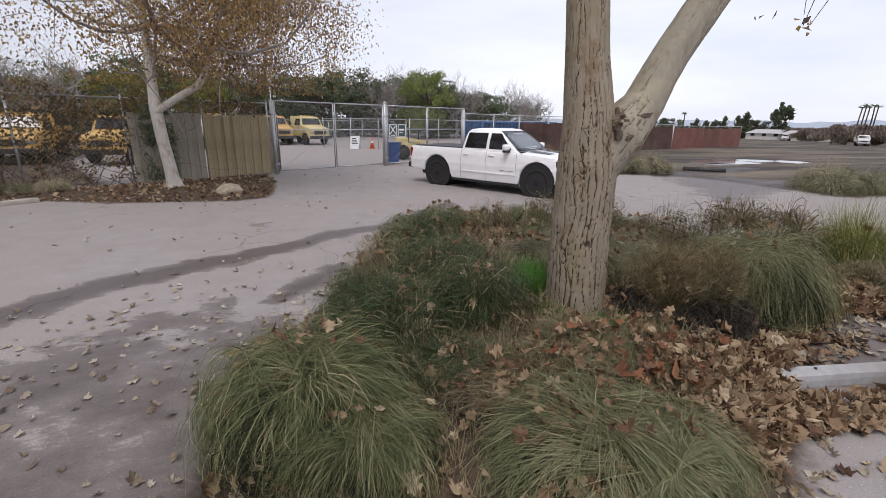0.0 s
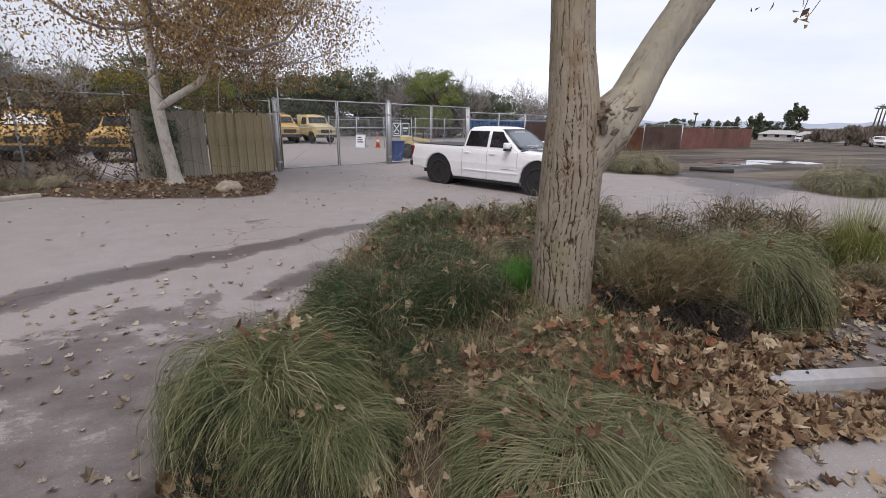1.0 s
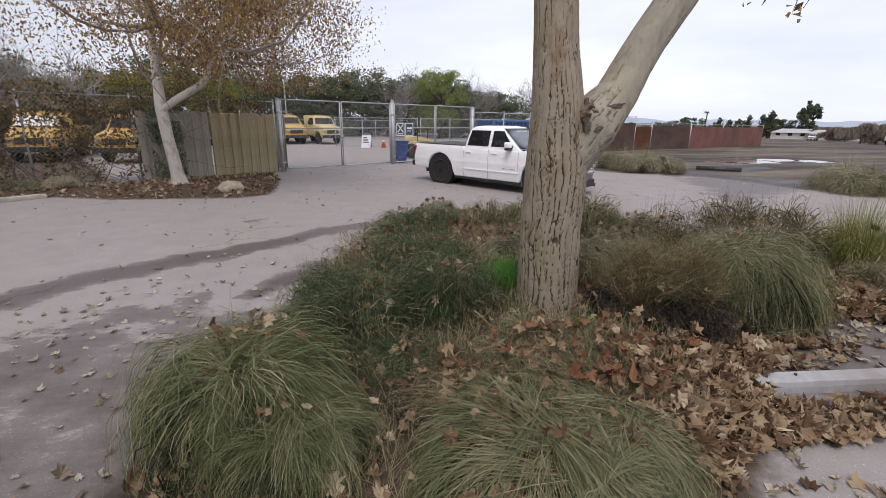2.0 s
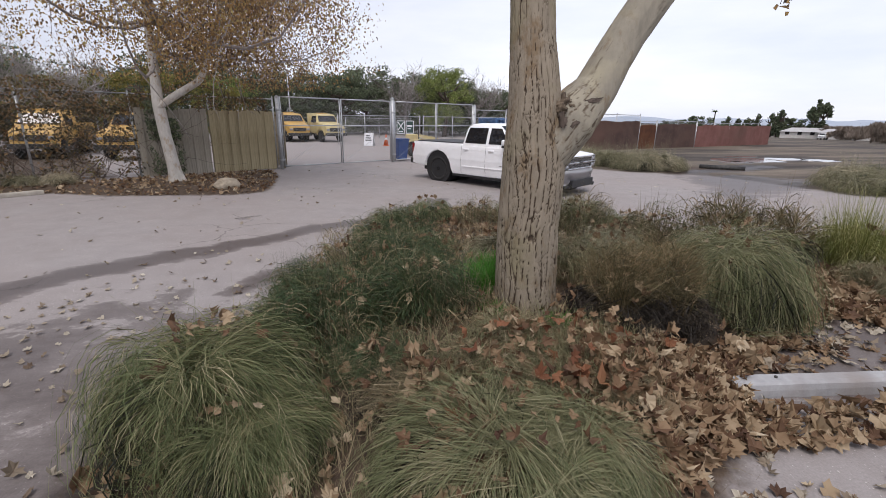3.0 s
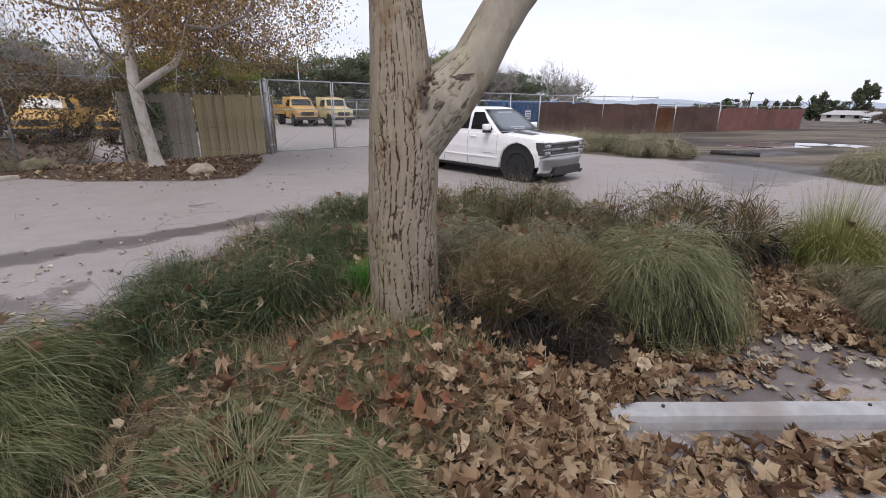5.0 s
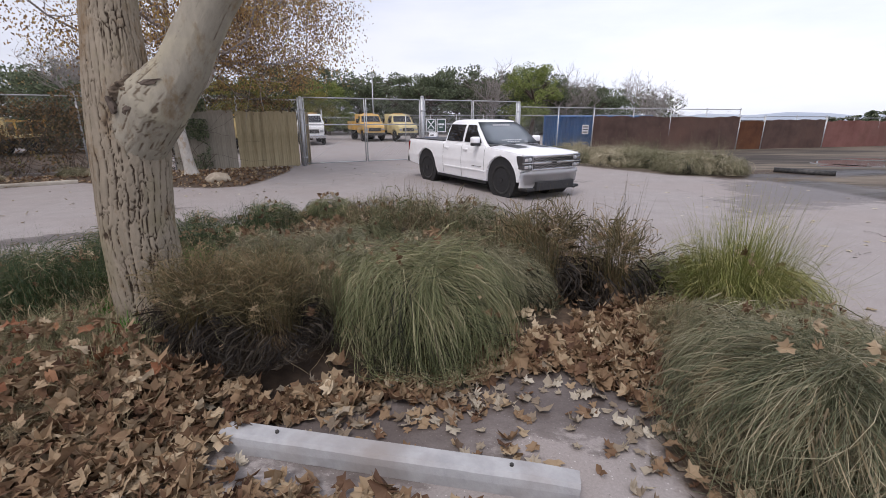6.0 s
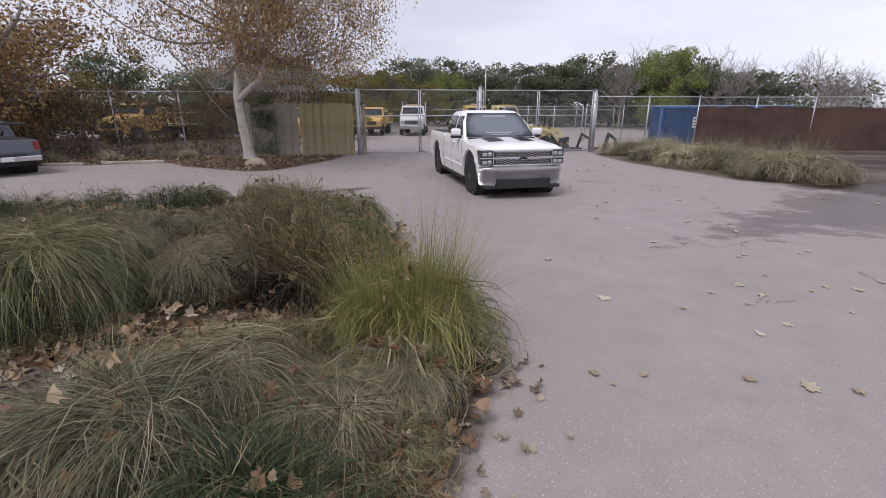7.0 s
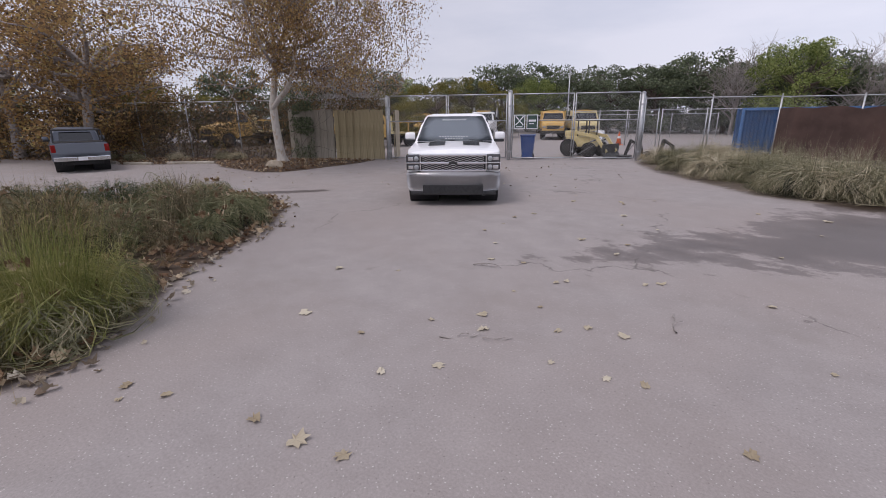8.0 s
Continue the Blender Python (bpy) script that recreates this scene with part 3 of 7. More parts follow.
def cloud_mesh(name, centres, size, rng, kind="leaf", droop=0.0):
    """Many small leaves in one mesh: folded diamonds, each its own island."""
    n = len(centres)
    d = rng.normal(size=(n, 3))
    d[:, 2] -= droop
    d /= np.linalg.norm(d, axis=1)[:, None]
    if kind == "twig":
        d[:, 2] = np.abs(d[:, 2]) + 1.1
        d /= np.linalg.norm(d, axis=1)[:, None]
    e = rng.normal(size=(n, 3))
    e -= (e * d).sum(1)[:, None] * d
    e /= np.linalg.norm(e, axis=1)[:, None]
    nn = np.cross(d, e)
    s = size * rng.uniform(0.6, 1.35, (n, 1))
    w = 0.58 if kind == "leaf" else 0.035
    base, tip = centres - d * s * 0.5, centres + d * s * 0.5
    l, r = centres + e * s * 0.5 * w + nn * s * 0.12, centres - e * s * 0.5 * w + nn * s * 0.12
    v = np.stack([base, l, tip, r], 1).reshape(-1, 3)
    i = np.arange(n)[:, None] * 4
    f = np.concatenate([np.concatenate([i, i + 1, i + 2], 1), np.concatenate([i, i + 2, i + 3], 1)])
    me = bpy.data.meshes.new(name)
    me.from_pydata(v.tolist(), [], f.tolist())
    return me


def limb_path(a, b, bend, n, rng):
    a, b = np.array(a, float), np.array(b, float)
    s = np.linspace(0, 1, n)[:, None]
    off = rng.normal(size=3) * bend * np.linalg.norm(b - a)
    return a + (b - a) * s + off * (s * (1 - s) * 4)


def limbs_mesh(name, limbs, sides=8):
    """Tapered round limbs: each a list of points and of radii."""
    V, Fc, fur = [], [], []
    for pts, radii in limbs:
        pts = np.asarray(pts, float)
        base = len(V)
        for k, p in enumerate(pts):
            t = pts[min(k + 1, len(pts) - 1)] - pts[max(k - 1, 0)]
            t = t / (np.linalg.norm(t) + 1e-9)
            a = np.cross(t, (0.3, 1, 0.1))
            a /= np.linalg.norm(a) + 1e-9
            b = np.cross(t, a)
            for j in range(sides):
                q = 2 * math.pi * j / sides
                V.append((p + radii[k] * (math.cos(q) * a + math.sin(q) * b)).tolist())
        for k in range(len(pts) - 1):
            for j in range(sides):
                j2 = (j + 1) % sides
                Fc.append((base + k * sides + j, base + k * sides + j2, base + (k + 1) * sides + j2, base + (k + 1) * sides + j))
        Fc.append(tuple(base + (len(pts) - 1) * sides + j for j in range(sides)))
    me = bpy.data.meshes.new(name)
    me.from_pydata(V, [], Fc)
    me.polygons.foreach_set("use_smooth", [True] * len(me.polygons))
    return me


def branching(trunk_top, spread_r, height, n_limb, rng, r0, twigs=3):
    """Limbs that fan out from the top of a trunk, with twigs; returns limbs and twig tips."""
    limbs, tips = [], []
    for k in range(n_limb):
        q = 2 * math.pi * (k + rng.uniform(-0.3, 0.3)) / n_limb
        out = spread_r * rng.uniform(0.45, 1.0)
        end = np.array(trunk_top) + np.array([out * math.cos(q), out * math.sin(q), height * rng.uniform(0.35, 1.0)])
        p = limb_path(trunk_top, end, 0.12, 7, rng)
        limbs.append((p, np.linspace(r0, r0 * 0.15, 7)))
        for j in range(twigs):
            at = p[rng.integers(2, 7)]
            e2 = at + rng.normal(size=3) * spread_r * 0.28 + np.array([0, 0, 0.1 * height])
            pp = limb_path(at, e2, 0.15, 5, rng)
            limbs.append((pp, np.linspace(r0 * 0.3, r0 * 0.06, 5)))
            tips.append(pp)
        tips.append(p)
    return limbs, tips


def put_mesh(name, me, material, parent, label=""):
    me.materials.append(material)
    ob = new(name, me)
    ob.parent = parent
    if label:
        ob["label"] = label
    return ob


def blades(n, rng, r0, length, th0, th1, width, seg=5, pw=1.25, core=0.0, stray=0.35):
    """Vertices and faces of n grass blades that rise from a disc of radius r0 and lean over from th0 to th1 degrees."""
    lock = rng.integers(0, max(6, n // 55), n)          # blades lie together in locks
    lock_az, lock_lean, lock_len = rng.uniform(0, 2 * math.pi, n), rng.normal(0, 0.2, n), rng.uniform(0.75, 1.15, n)
    az = lock_az[lock] + rng.normal(0, 0.22, n)
    rr = r0 * np.sqrt(rng.uniform(0, 1, n))
    base = np.stack([rr * np.cos(az), rr * np.sin(az), np.zeros(n)], 1)
    base[:, 2] = core * (1 - (rr / r0) ** 2) * rng.uniform(0.5, 1.05, n)
    az2 = az + rng.normal(0, stray, n)
    L = length * rng.uniform(0.5, 1.1, n) * lock_len[lock]
    t0 = np.radians(rng.uniform(*th0, n)) + lock_lean[lock]
    t1 = np.radians(rng.uniform(*th1, n)) + lock_lean[lock] * 0.7
    out = np.stack([np.cos(az2), np.sin(az2), np.zeros(n)], 1)
    side = np.stack([-np.sin(az2), np.cos(az2), np.zeros(n)], 1)
    twist = rng.uniform(-0.7, 0.7, n)[:, None]
    pts, p = [base], base.copy()
    for k in range(seg):
        s = (k + 0.5) / seg
        th = t0 + (t1 - t0) * s ** pw
        p = p + (L / seg)[:, None] * (out * np.sin(th)[:, None] + np.array([0, 0, 1.0]) * np.cos(th)[:, None])
        pts.append(p)
    V, W = [], width * rng.uniform(0.6, 1.3, n)[:, None]
    for k, q in enumerate(pts):
        taper = (1 - (k / seg) ** 1.6) * 0.5 + 0.03
        d = (side * (1 - np.abs(twist)) + np.array([0, 0, 1.0]) * twist * 0.5) * W * taper
        V += [q - d, q + d]
    V = np.stack(V, 1)                      # n, 2(seg+1), 3
    V[:, :, 2] = np.maximum(V[:, :, 2], 0.01 + 0.02 * rng.uniform(0, 1, (n, 1)))
    m = 2 * (seg + 1)
    i = (np.arange(n) * m)[:, None]
    F = np.concatenate([np.concatenate([i + 2 * k, i + 2 * k + 1, i + 2 * k + 3, i + 2 * k + 2], 1) for k in range(seg)])
    return V.reshape(-1, 3), F


def mop(n, rng, r, h, width, seg=5, start=(0, 62), sweep=(30, 80), shell=(0.62, 1.04), crowns=4, tousle=0.3, per=26, wilds=0.10):
    """Blades combed over a dome of radius r and height h, in locks that part, cross and hang down its sides."""
    nl = max(8, n // per)
    lk = rng.integers(0, nl, n)
    l_crown = rng.normal(0, 0.24 * r, (crowns, 2))[rng.integers(0, crowns, nl)]
    l_az, l_curl, l_sag = rng.uniform(0, 2 * math.pi, nl), rng.normal(0, tousle, nl), rng.uniform(0.82, 1.1, nl)
    l_st, l_sw = np.radians(start[0] + (start[1] - start[0]) * rng.uniform(0, 1, nl) ** 0.8), np.radians(rng.uniform(*sweep, nl))
    az = l_az[lk] + rng.normal(0, 0.13, n)
    curl = l_curl[lk] + rng.normal(0, 0.16, n)
    p0 = np.clip(l_st[lk] + rng.normal(0, 0.12, n), 0.02, 1.4)
    sw = l_sw[lk] * rng.uniform(0.6, 1.25, n)
    sh = rng.uniform(*shell, n) * l_sag[lk]
    wild = np.where(rng.uniform(0, 1, n) < wilds, rng.uniform(0.08, 0.34, n), 0.0)
    wob, wobf = rng.normal(0, 0.05, n), rng.uniform(3, 7, n)
    turned = rng.uniform(-0.8, 0.8, n)
    P = []
    for k in range(seg + 1):
        s = k / seg
        phi = p0 + sw * s
        lift = sh * (0.80 + 0.24 * math.sin(math.pi * min(1.0, 0.12 + s * 0.8))) + wild * s
        a = az + curl * s * s + wob * np.sin(wobf * s)
        sp = np.sin(np.minimum(phi, math.pi / 2)) ** 0.85
        rad = r * lift * sp + r * 0.10 * np.maximum(phi - math.pi / 2, 0)
        z = h * lift * np.cos(np.minimum(phi, 2.4))
        c = l_crown[lk] * (1 - sp)[:, None]
        P.append(np.stack([c[:, 0] + rad * np.cos(a), c[:, 1] + rad * np.sin(a), z], 1))
    P = np.stack(P, 1)
    P[:, :, 2] = np.maximum(P[:, :, 2], 0.012 + 0.03 * rng.uniform(0, 1, (n, 1)))
    T = np.gradient(P, axis=1)
    side = np.cross(T, np.array([0, 0, 1.0]) + 0.6 * rng.normal(size=(n, 1, 3)))
    side /= np.linalg.norm(side, axis=2)[:, :, None] + 1e-9
    W = (width * rng.uniform(0.55, 1.3, n))[:, None, None]
    taper = np.array([(1 - (k / seg) ** 1.8) * 0.5 + 0.04 for k in range(seg + 1)])[None, :, None]
    V = np.stack([P - side * W * taper, P + side * W * taper], 2).reshape(n, -1, 3)
    m = 2 * (seg + 1)
    i = (np.arange(n) * m)[:, None]
    F = np.concatenate([np.concatenate([i + 2 * k, i + 2 * k + 1, i + 2 * k + 3, i + 2 * k + 2], 1) for k in range(seg)])
    return V.reshape(-1, 3), F


def tussock_mesh(name, layers, seed):
    rng = np.random.default_rng(seed)
    V, F, A, off = [], [], [], 0
    for lay in layers:
        v, f = mop(rng=rng, **lay) if "sweep" in lay else blades(rng=rng, **lay)
        V.append(v)
        F.append(f + off)
        A.append(np.tile(np.repeat(np.linspace(0, 1, lay["seg"] + 1), 2), lay["n"]))
        off += len(v)
    me = bpy.data.meshes.new(name)
    me.from_pydata(np.concatenate(V).tolist(), [], np.concatenate(F).tolist())
    a = me.attributes.new("along", "FLOAT", "POINT")
    a.data.foreach_set("value", np.concatenate(A).astype(np.float32))
    return me


def fountain(n, h=1.0):
    return [dict(n=int(n * 1.25), r=0.78, h=0.62 * h, width=0.0037, seg=5, sweep=(38, 95)),
            dict(n=int(n * 0.07), r0=0.34, length=0.75 * h, th0=(5, 60), th1=(40, 120), width=0.004, seg=5, pw=1.2, core=0.34 * h, stray=0.8)]


def stalks(n, h=1.0):
    return [dict(n=int(n * 0.82), r=0.78, h=0.6 * h, width=0.0085, seg=3, sweep=(34, 88), per=12),
            dict(n=int(n * 0.18), r0=0.34, length=0.95 * h, th0=(0, 35), th1=(10, 70), width=0.006, seg=3, pw=1.3, core=0.3 * h, stray=0.8)]


def thatch(n, h=1.0):
    return [dict(n=n, r=0.7, h=0.54 * h, width=0.0085, seg=4, sweep=(20, 60), start=(25, 75), tousle=0.6)]


def shaggy(n):
    return [dict(n=int(n * 0.8), r=0.8, h=0.62, width=0.0052, seg=5, start=(0, 42), sweep=(12, 34), tousle=0.7, per=14),
            dict(n=int(n * 0.2), r0=0.5, length=0.6, th0=(5, 70), th1=(30, 130), width=0.005, seg=5, core=0.4, stray=1.4)]


def skirt(n):
    return [dict(n=n, r=0.62, h=0.5, width=0.008, seg=4, start=(35, 80), sweep=(15, 50), tousle=0.4)]


def bushy(n):
    return [dict(n=int(n * 0.6), r=0.66, h=0.60, width=0.0052, seg=5, start=(0, 72), sweep=(10, 40), shell=(0.5, 1.06), tousle=0.45, per=10, wilds=0.03),
            dict(n=int(n * 0.4), r0=0.5, length=0.62, th0=(0, 38), th1=(6, 52), width=0.0048, seg=4, core=0.16, stray=1.2)]


def plume(n):
    return [dict(n=int(n * 0.4), r=0.66, h=0.50, width=0.0046, seg=5, start=(10, 55), sweep=(25, 75), tousle=0.4, per=16, wilds=0.15),
            dict(n=int(n * 0.6), r0=0.36, length=0.86, th0=(0, 40), th1=(8, 74), width=0.0046, seg=5, pw=1.5, core=0.08, stray=0.7)]


def thicket(n):
    return [dict(n=int(n * 0.7), r=0.68, h=0.62, width=0.0048, seg=5, start=(0, 40), sweep=(8, 22), shell=(0.72, 1.06), tousle=0.6, per=8, wilds=0.10),
            dict(n=int(n * 0.3), r0=0.3, length=0.72, th0=(0, 36), th1=(10, 60), width=0.005, seg=4, core=0.14, stray=1.2)]


# low ring of near-black blades that paints the hollow under a clump
def hollow_skirt(n):
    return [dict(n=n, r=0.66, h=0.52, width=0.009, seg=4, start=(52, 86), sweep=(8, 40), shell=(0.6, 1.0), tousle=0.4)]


def fine_mop(n):
    return [dict(n=int(n * 0.9), r=0.80, h=0.60, width=0.0036, seg=5, start=(0, 70), sweep=(26, 80), tousle=0.45, per=18, wilds=0.16),
            dict(n=int(n * 0.1), r0=0.34, length=0.78, th0=(5, 60), th1=(30, 110), width=0.004, seg=5, pw=1.2, core=0.3, stray=0.9)]


TUSSOCK_MESHES = {}
CLUMPS = []        # x, y, half width and top of each clump
# per kind: live layer and material, then dead grass or painted shade below
TUSSOCK_KINDS = {"green": (fountain(3700), M_TUSSOCK, thatch(800), M_DEEP_SHADE), "grey": (fountain(3100), M_GREY_GRASS, thatch(800), M_DEEP_SHADE), "dry": (shaggy(2600), M_DRY, skirt(1500), M_DEAD_HOLLOW),
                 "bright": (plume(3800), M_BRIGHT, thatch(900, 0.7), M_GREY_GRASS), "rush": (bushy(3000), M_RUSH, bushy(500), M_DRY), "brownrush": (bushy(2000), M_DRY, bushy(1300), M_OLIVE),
                 "thicket": (thicket(2500), M_THICKET, hollow_skirt(2600), M_DEAD_HOLLOW), "sage": (fine_mop(5200), M_SAGE, thatch(900), M_DRY), "olive": (fountain(3400), M_OLIVE, thatch(800), M_DEEP_SHADE), "far": (stalks(1000), M_STRAW, thatch(220), M_DEEP_SHADE), "fargreen": (stalks(1000), M_GREY_GRASS, thatch(220), M_DEEP_SHADE)}


def tussock(kind, x, y, size, label, turn=0.0, seed=0, tall=1.0, name="grass_tussock", group="grass tussocks of the bed", z=None):
    """One clump of grass at (x, y), of live blades over dead or shade-coloured ones; size is its half width in metres.
    """
    live, live_mat, dead, dead_shade_mat = TUSSOCK_KINDS[kind]
    thin = y > 4.4 and kind not in ("far", "fargreen")          # away from the path: fewer, broader blades
    key = (kind, seed % 3, thin)
    if key not in TUSSOCK_MESHES:
        k = 31 + seed % 3 + 7 * len(TUSSOCK_MESHES)
        if thin:
            live, dead = ([dict(lay, n=int(lay["n"] * 0.34), width=lay["width"] * 1.65, seg=4) for lay in side] for side in (live, dead))
        pair = tussock_mesh("live_grass", live, k), tussock_mesh("dead_and_shade_grass", dead, k + 1)
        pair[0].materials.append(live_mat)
        pair[1].materials.append(dead_shade_mat)
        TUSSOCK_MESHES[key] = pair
    scale = size / (0.66 if kind in ("rush", "brownrush", "bright", "thicket") else 0.80)
    base = gz(x, y) if z is None else z
    g = thing(name, Matrix.Translation((x, y, base - 0.02)) @ pose(0, 0, 0, 0, 0, turn) @ Matrix.Diagonal((scale, scale, scale * tall, 1)), label, "grass", group)
    for part_name, me in zip(("live_grass", "dead_and_shade_grass"), TUSSOCK_MESHES[key]):
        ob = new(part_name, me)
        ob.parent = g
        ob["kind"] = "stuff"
    CLUMPS.append((x, y, size, base + scale * tall * (0.45 if kind in ("rush", "brownrush", "bright", "thicket") else 0.63)))
    return g


GREEN_L = "arching green tussock of long fine grass blades"
RUSH_L = "dark green clump of upright fine rushes"
GREY_L = "drooping grey-green straw tussock with fallen leaves"
BRIGHT_L = "fresh yellow-green tuft of upright grass blades"
# south-west end, nearest the lot
tussock("green", -2.34, 2.12, 0.74, GREEN_L, 20, 0, 1.18)
tussock("green", -2.05, 1.72, 0.55, GREEN_L, 80, 1, 1.0)
tussock("olive", -0.71, 1.32, 0.74, "wide low olive tussock of straw-tipped blades with caught leaves", 150, 2, 0.6)
tussock("olive", -0.36, 1.3, 0.56, "low olive tussock littered with brown leaves", 40, 0, 0.7)
tussock("brownrush", -0.5, 2.0, 0.5, "low brown-green grass clump full of fallen leaves", 10, 0, 0.55)
tussock("dry", -1.15, 1.95, 0.45, "low brown-green grass clump full of fallen leaves", 45, 1, 0.62)
tussock("rush", -1.25, 2.35, 0.45, "low dark green grass clump with fallen leaves", 130, 2, 0.6)
tussock("brownrush", -0.25, 2.4, 0.42, "low brown-green grass clump full of fallen leaves", 200, 1, 0.6)
tussock("dry", 0.25, 1.75, 0.38, "low straw-brown grass clump full of fallen leaves", 250, 2, 0.5)
tussock("brownrush", 0.2, 2.0, 0.4, "low brown-green grass clump full of fallen leaves", 90, 1, 0.45)
# dark rushes west of the trunk
for k, (x, y, s, t) in enumerate([(-1.6, 3.05, 0.65, 0.95), (-0.85, 3.25, 0.6, 1.05), (-1.8, 3.75, 0.6, 0.9), (-1.05, 4.1, 0.62, 1.05), (-1.6, 4.8, 0.6, 0.95), (-0.7, 4.8, 0.55, 0.95), (-1.15, 5.7, 0.6, 0.95), (-0.65, 6.4, 0.6, 1.0), (-2.0, 3.2, 0.5, 0.75)]):
    tussock("rush" if k != 4 else "brownrush", x, y, s, RUSH_L if k != 4 else "brown-green clump of upright rushes with caught leaves", 53 * k, k, t)
tussock("green", -0.45, 5.4, 0.45, GREEN_L, 33, 1, 0.9)
tussock("green", -0.85, 7.2, 0.55, GREEN_L, 70, 2, 1.0)
tussock("green", -0.1, 8.0, 0.55, GREEN_L, 130, 0, 1.05)
# round the trunk and behind it
tussock("grey", 0.35, 4.55, 0.55, GREY_L, 200, 1, 0.95)
tussock("grey", 0.95, 5.2, 0.55, GREY_L, 20, 2, 0.9)
tussock("brownrush", 0.75, 3.75, 0.55, "brown-green clump of fine upright stems behind the trunk", 0, 0, 0.95)
tussock("thicket", 1.26, 2.70, 0.47, "rusty brown clump over dead blades coloured black for the hollow below", 0, 0, 1.55)
tussock("thicket", 0.80, 2.70, 0.46, "rusty brown clump over dead blades coloured black for the hollow below", 120, 1, 1.5)
tussock("brownrush", 1.45, 3.3, 0.42, "brown clump of fine upright stems", 60, 1, 1.5)
tussock("olive", 2.42, 3.16, 0.76, "big rounded green tussock with long drooping blades", 60, 2, 1.5)
tussock("grey", 1.55, 4.15, 0.55, GREY_L, 90, 0, 1.0)
tussock("grey", 3.08, 4.2, 0.62, GREY_L, 240, 1, 1.15)
tussock("grey", 2.15, 5.2, 0.55, GREY_L, 300, 2, 0.9)
tussock("olive", 1.2, 6.1, 0.55, GREEN_L, 300, 1, 0.85)
tussock("brownrush", 1.55, 6.7, 0.62, "dark brown-green bushy clump of stems", 15, 0, 1.35)
tussock("brownrush", 2.3, 6.5, 0.7, "dark brown-green bushy clump of stems", 75, 1, 1.2)
tussock("brownrush", 0.8, 7.6, 0.55, "dark brown-green bushy clump of stems", 135, 1, 1.0)
tussock("olive", 1.7, 7.9, 0.5, GREEN_L, 10, 0, 0.9)
tussock("dry", 2.7, 5.7, 0.5, "dry straw-brown tussock full of fallen leaves", 70, 2, 0.9)
tussock("thicket", 3.5, 4.65, 0.65, "dark bushy clump of stems with brown tips", 15, 0, 1.6)
tussock("thicket", 4.2, 4.5, 0.6, "dark bushy rush clump with brown tips", 215, 1, 1.6)
tussock("brownrush", 3.2, 5.5, 0.65, "dark brown-green bushy clump of stems", 115, 0, 1.2)
tussock("olive", 3.3, 6.5, 0.5, GREEN_L, 222, 1, 0.95)
tussock("olive", 2.75, 7.15, 0.62, GREEN_L, 50, 2, 1.15)
# east end
tussock("bright", 5.4, 4.2, 0.78, BRIGHT_L, 0, 0, 1.1)
tussock("olive", 4.9, 4.75, 0.5, GREEN_L, 100, 1, 1.0)
tussock("grey", 5.7, 3.5, 0.5, "low grey straw tussock in front of a bright green one", 12, 0, 0.85)
tussock("sage", 4.75, 2.15, 0.76, "wide grey-green tussock with straw coloured stalks", 30, 0, 1.22)
tussock("grey", 4.85, 2.75, 0.66, GREY_L, 190, 1, 1.1)
tussock("sage", 5.3, 1.75, 0.66, GREY_L, 300, 2, 0.9)
tussock("rush", 5.75, 2.3, 0.55, "grey-green rush clump with thin stalks", 77, 2, 1.0)
tussock("grey", 5.45, 2.95, 0.55, GREY_L, 100, 1, 0.9)
tussock("brownrush", 4.75, 3.45, 0.5, "brown clump of stems with fallen leaves", 30, 0, 0.75)
tussock("brownrush", 5.95, 3.0, 0.42, "low brown-green grass at the edge of the paving", 30, 1, 0.6)
# strip along the field, north-east of the lot
rng = np.random.default_rng(5)
STRIP = [(5.2, 22.0), (6.7, 19.6), (8.4, 17.7), (9.8, 16.5), (11.3, 15.7)]
for k in range(56):
    s = rng.uniform(0, len(STRIP) - 1.001)
    i = int(s)
    a, b = np.array(STRIP[i]), np.array(STRIP[i + 1])
    p = a + (b - a) * (s - i)
    nrm = np.array([b[1] - a[1], a[0] - b[0]])
    nrm = -nrm / np.linalg.norm(nrm) * -1
    o = rng.uniform(0.15, 2.6)
    p = p + np.array([abs(nrm[0]), abs(nrm[1])]) * o
    tussock("far" if rng.uniform() < 0.45 else "fargreen", p[0], p[1], rng.uniform(0.6, 0.98), "bleached grey-green grass tussock along the lot's edge", rng.uniform(0, 360), k, rng.uniform(0.8, 1.1), group="grass tussocks along the field")
for k in range(38):
    x = rng.uniform(13.2, 28)
    y = 9.9 + rng.uniform(0, 1.0) ** 1.5 * 3.0 + (16 - x) * 0.06
    tussock("fargreen" if k % 3 else "far", x, y, rng.uniform(0.75, 1.15), "grey-green grass tussock beside the muddy field", rng.uniform(0, 360), k, rng.uniform(0.7, 1.0), group="grass tussocks along the field")
for k, (x, y) in enumerate([(-10.3, 12.9), (-11.8, 11.6), (-12.9, 10.2), (-9.6, 13.2), (-15.0, 9.7)]):
    tussock("far" if k % 2 else "fargreen", x, y, 0.5, "dull grass tuft below the vine fence", 40 * k, k, 0.9, group="grass tufts below the fence")


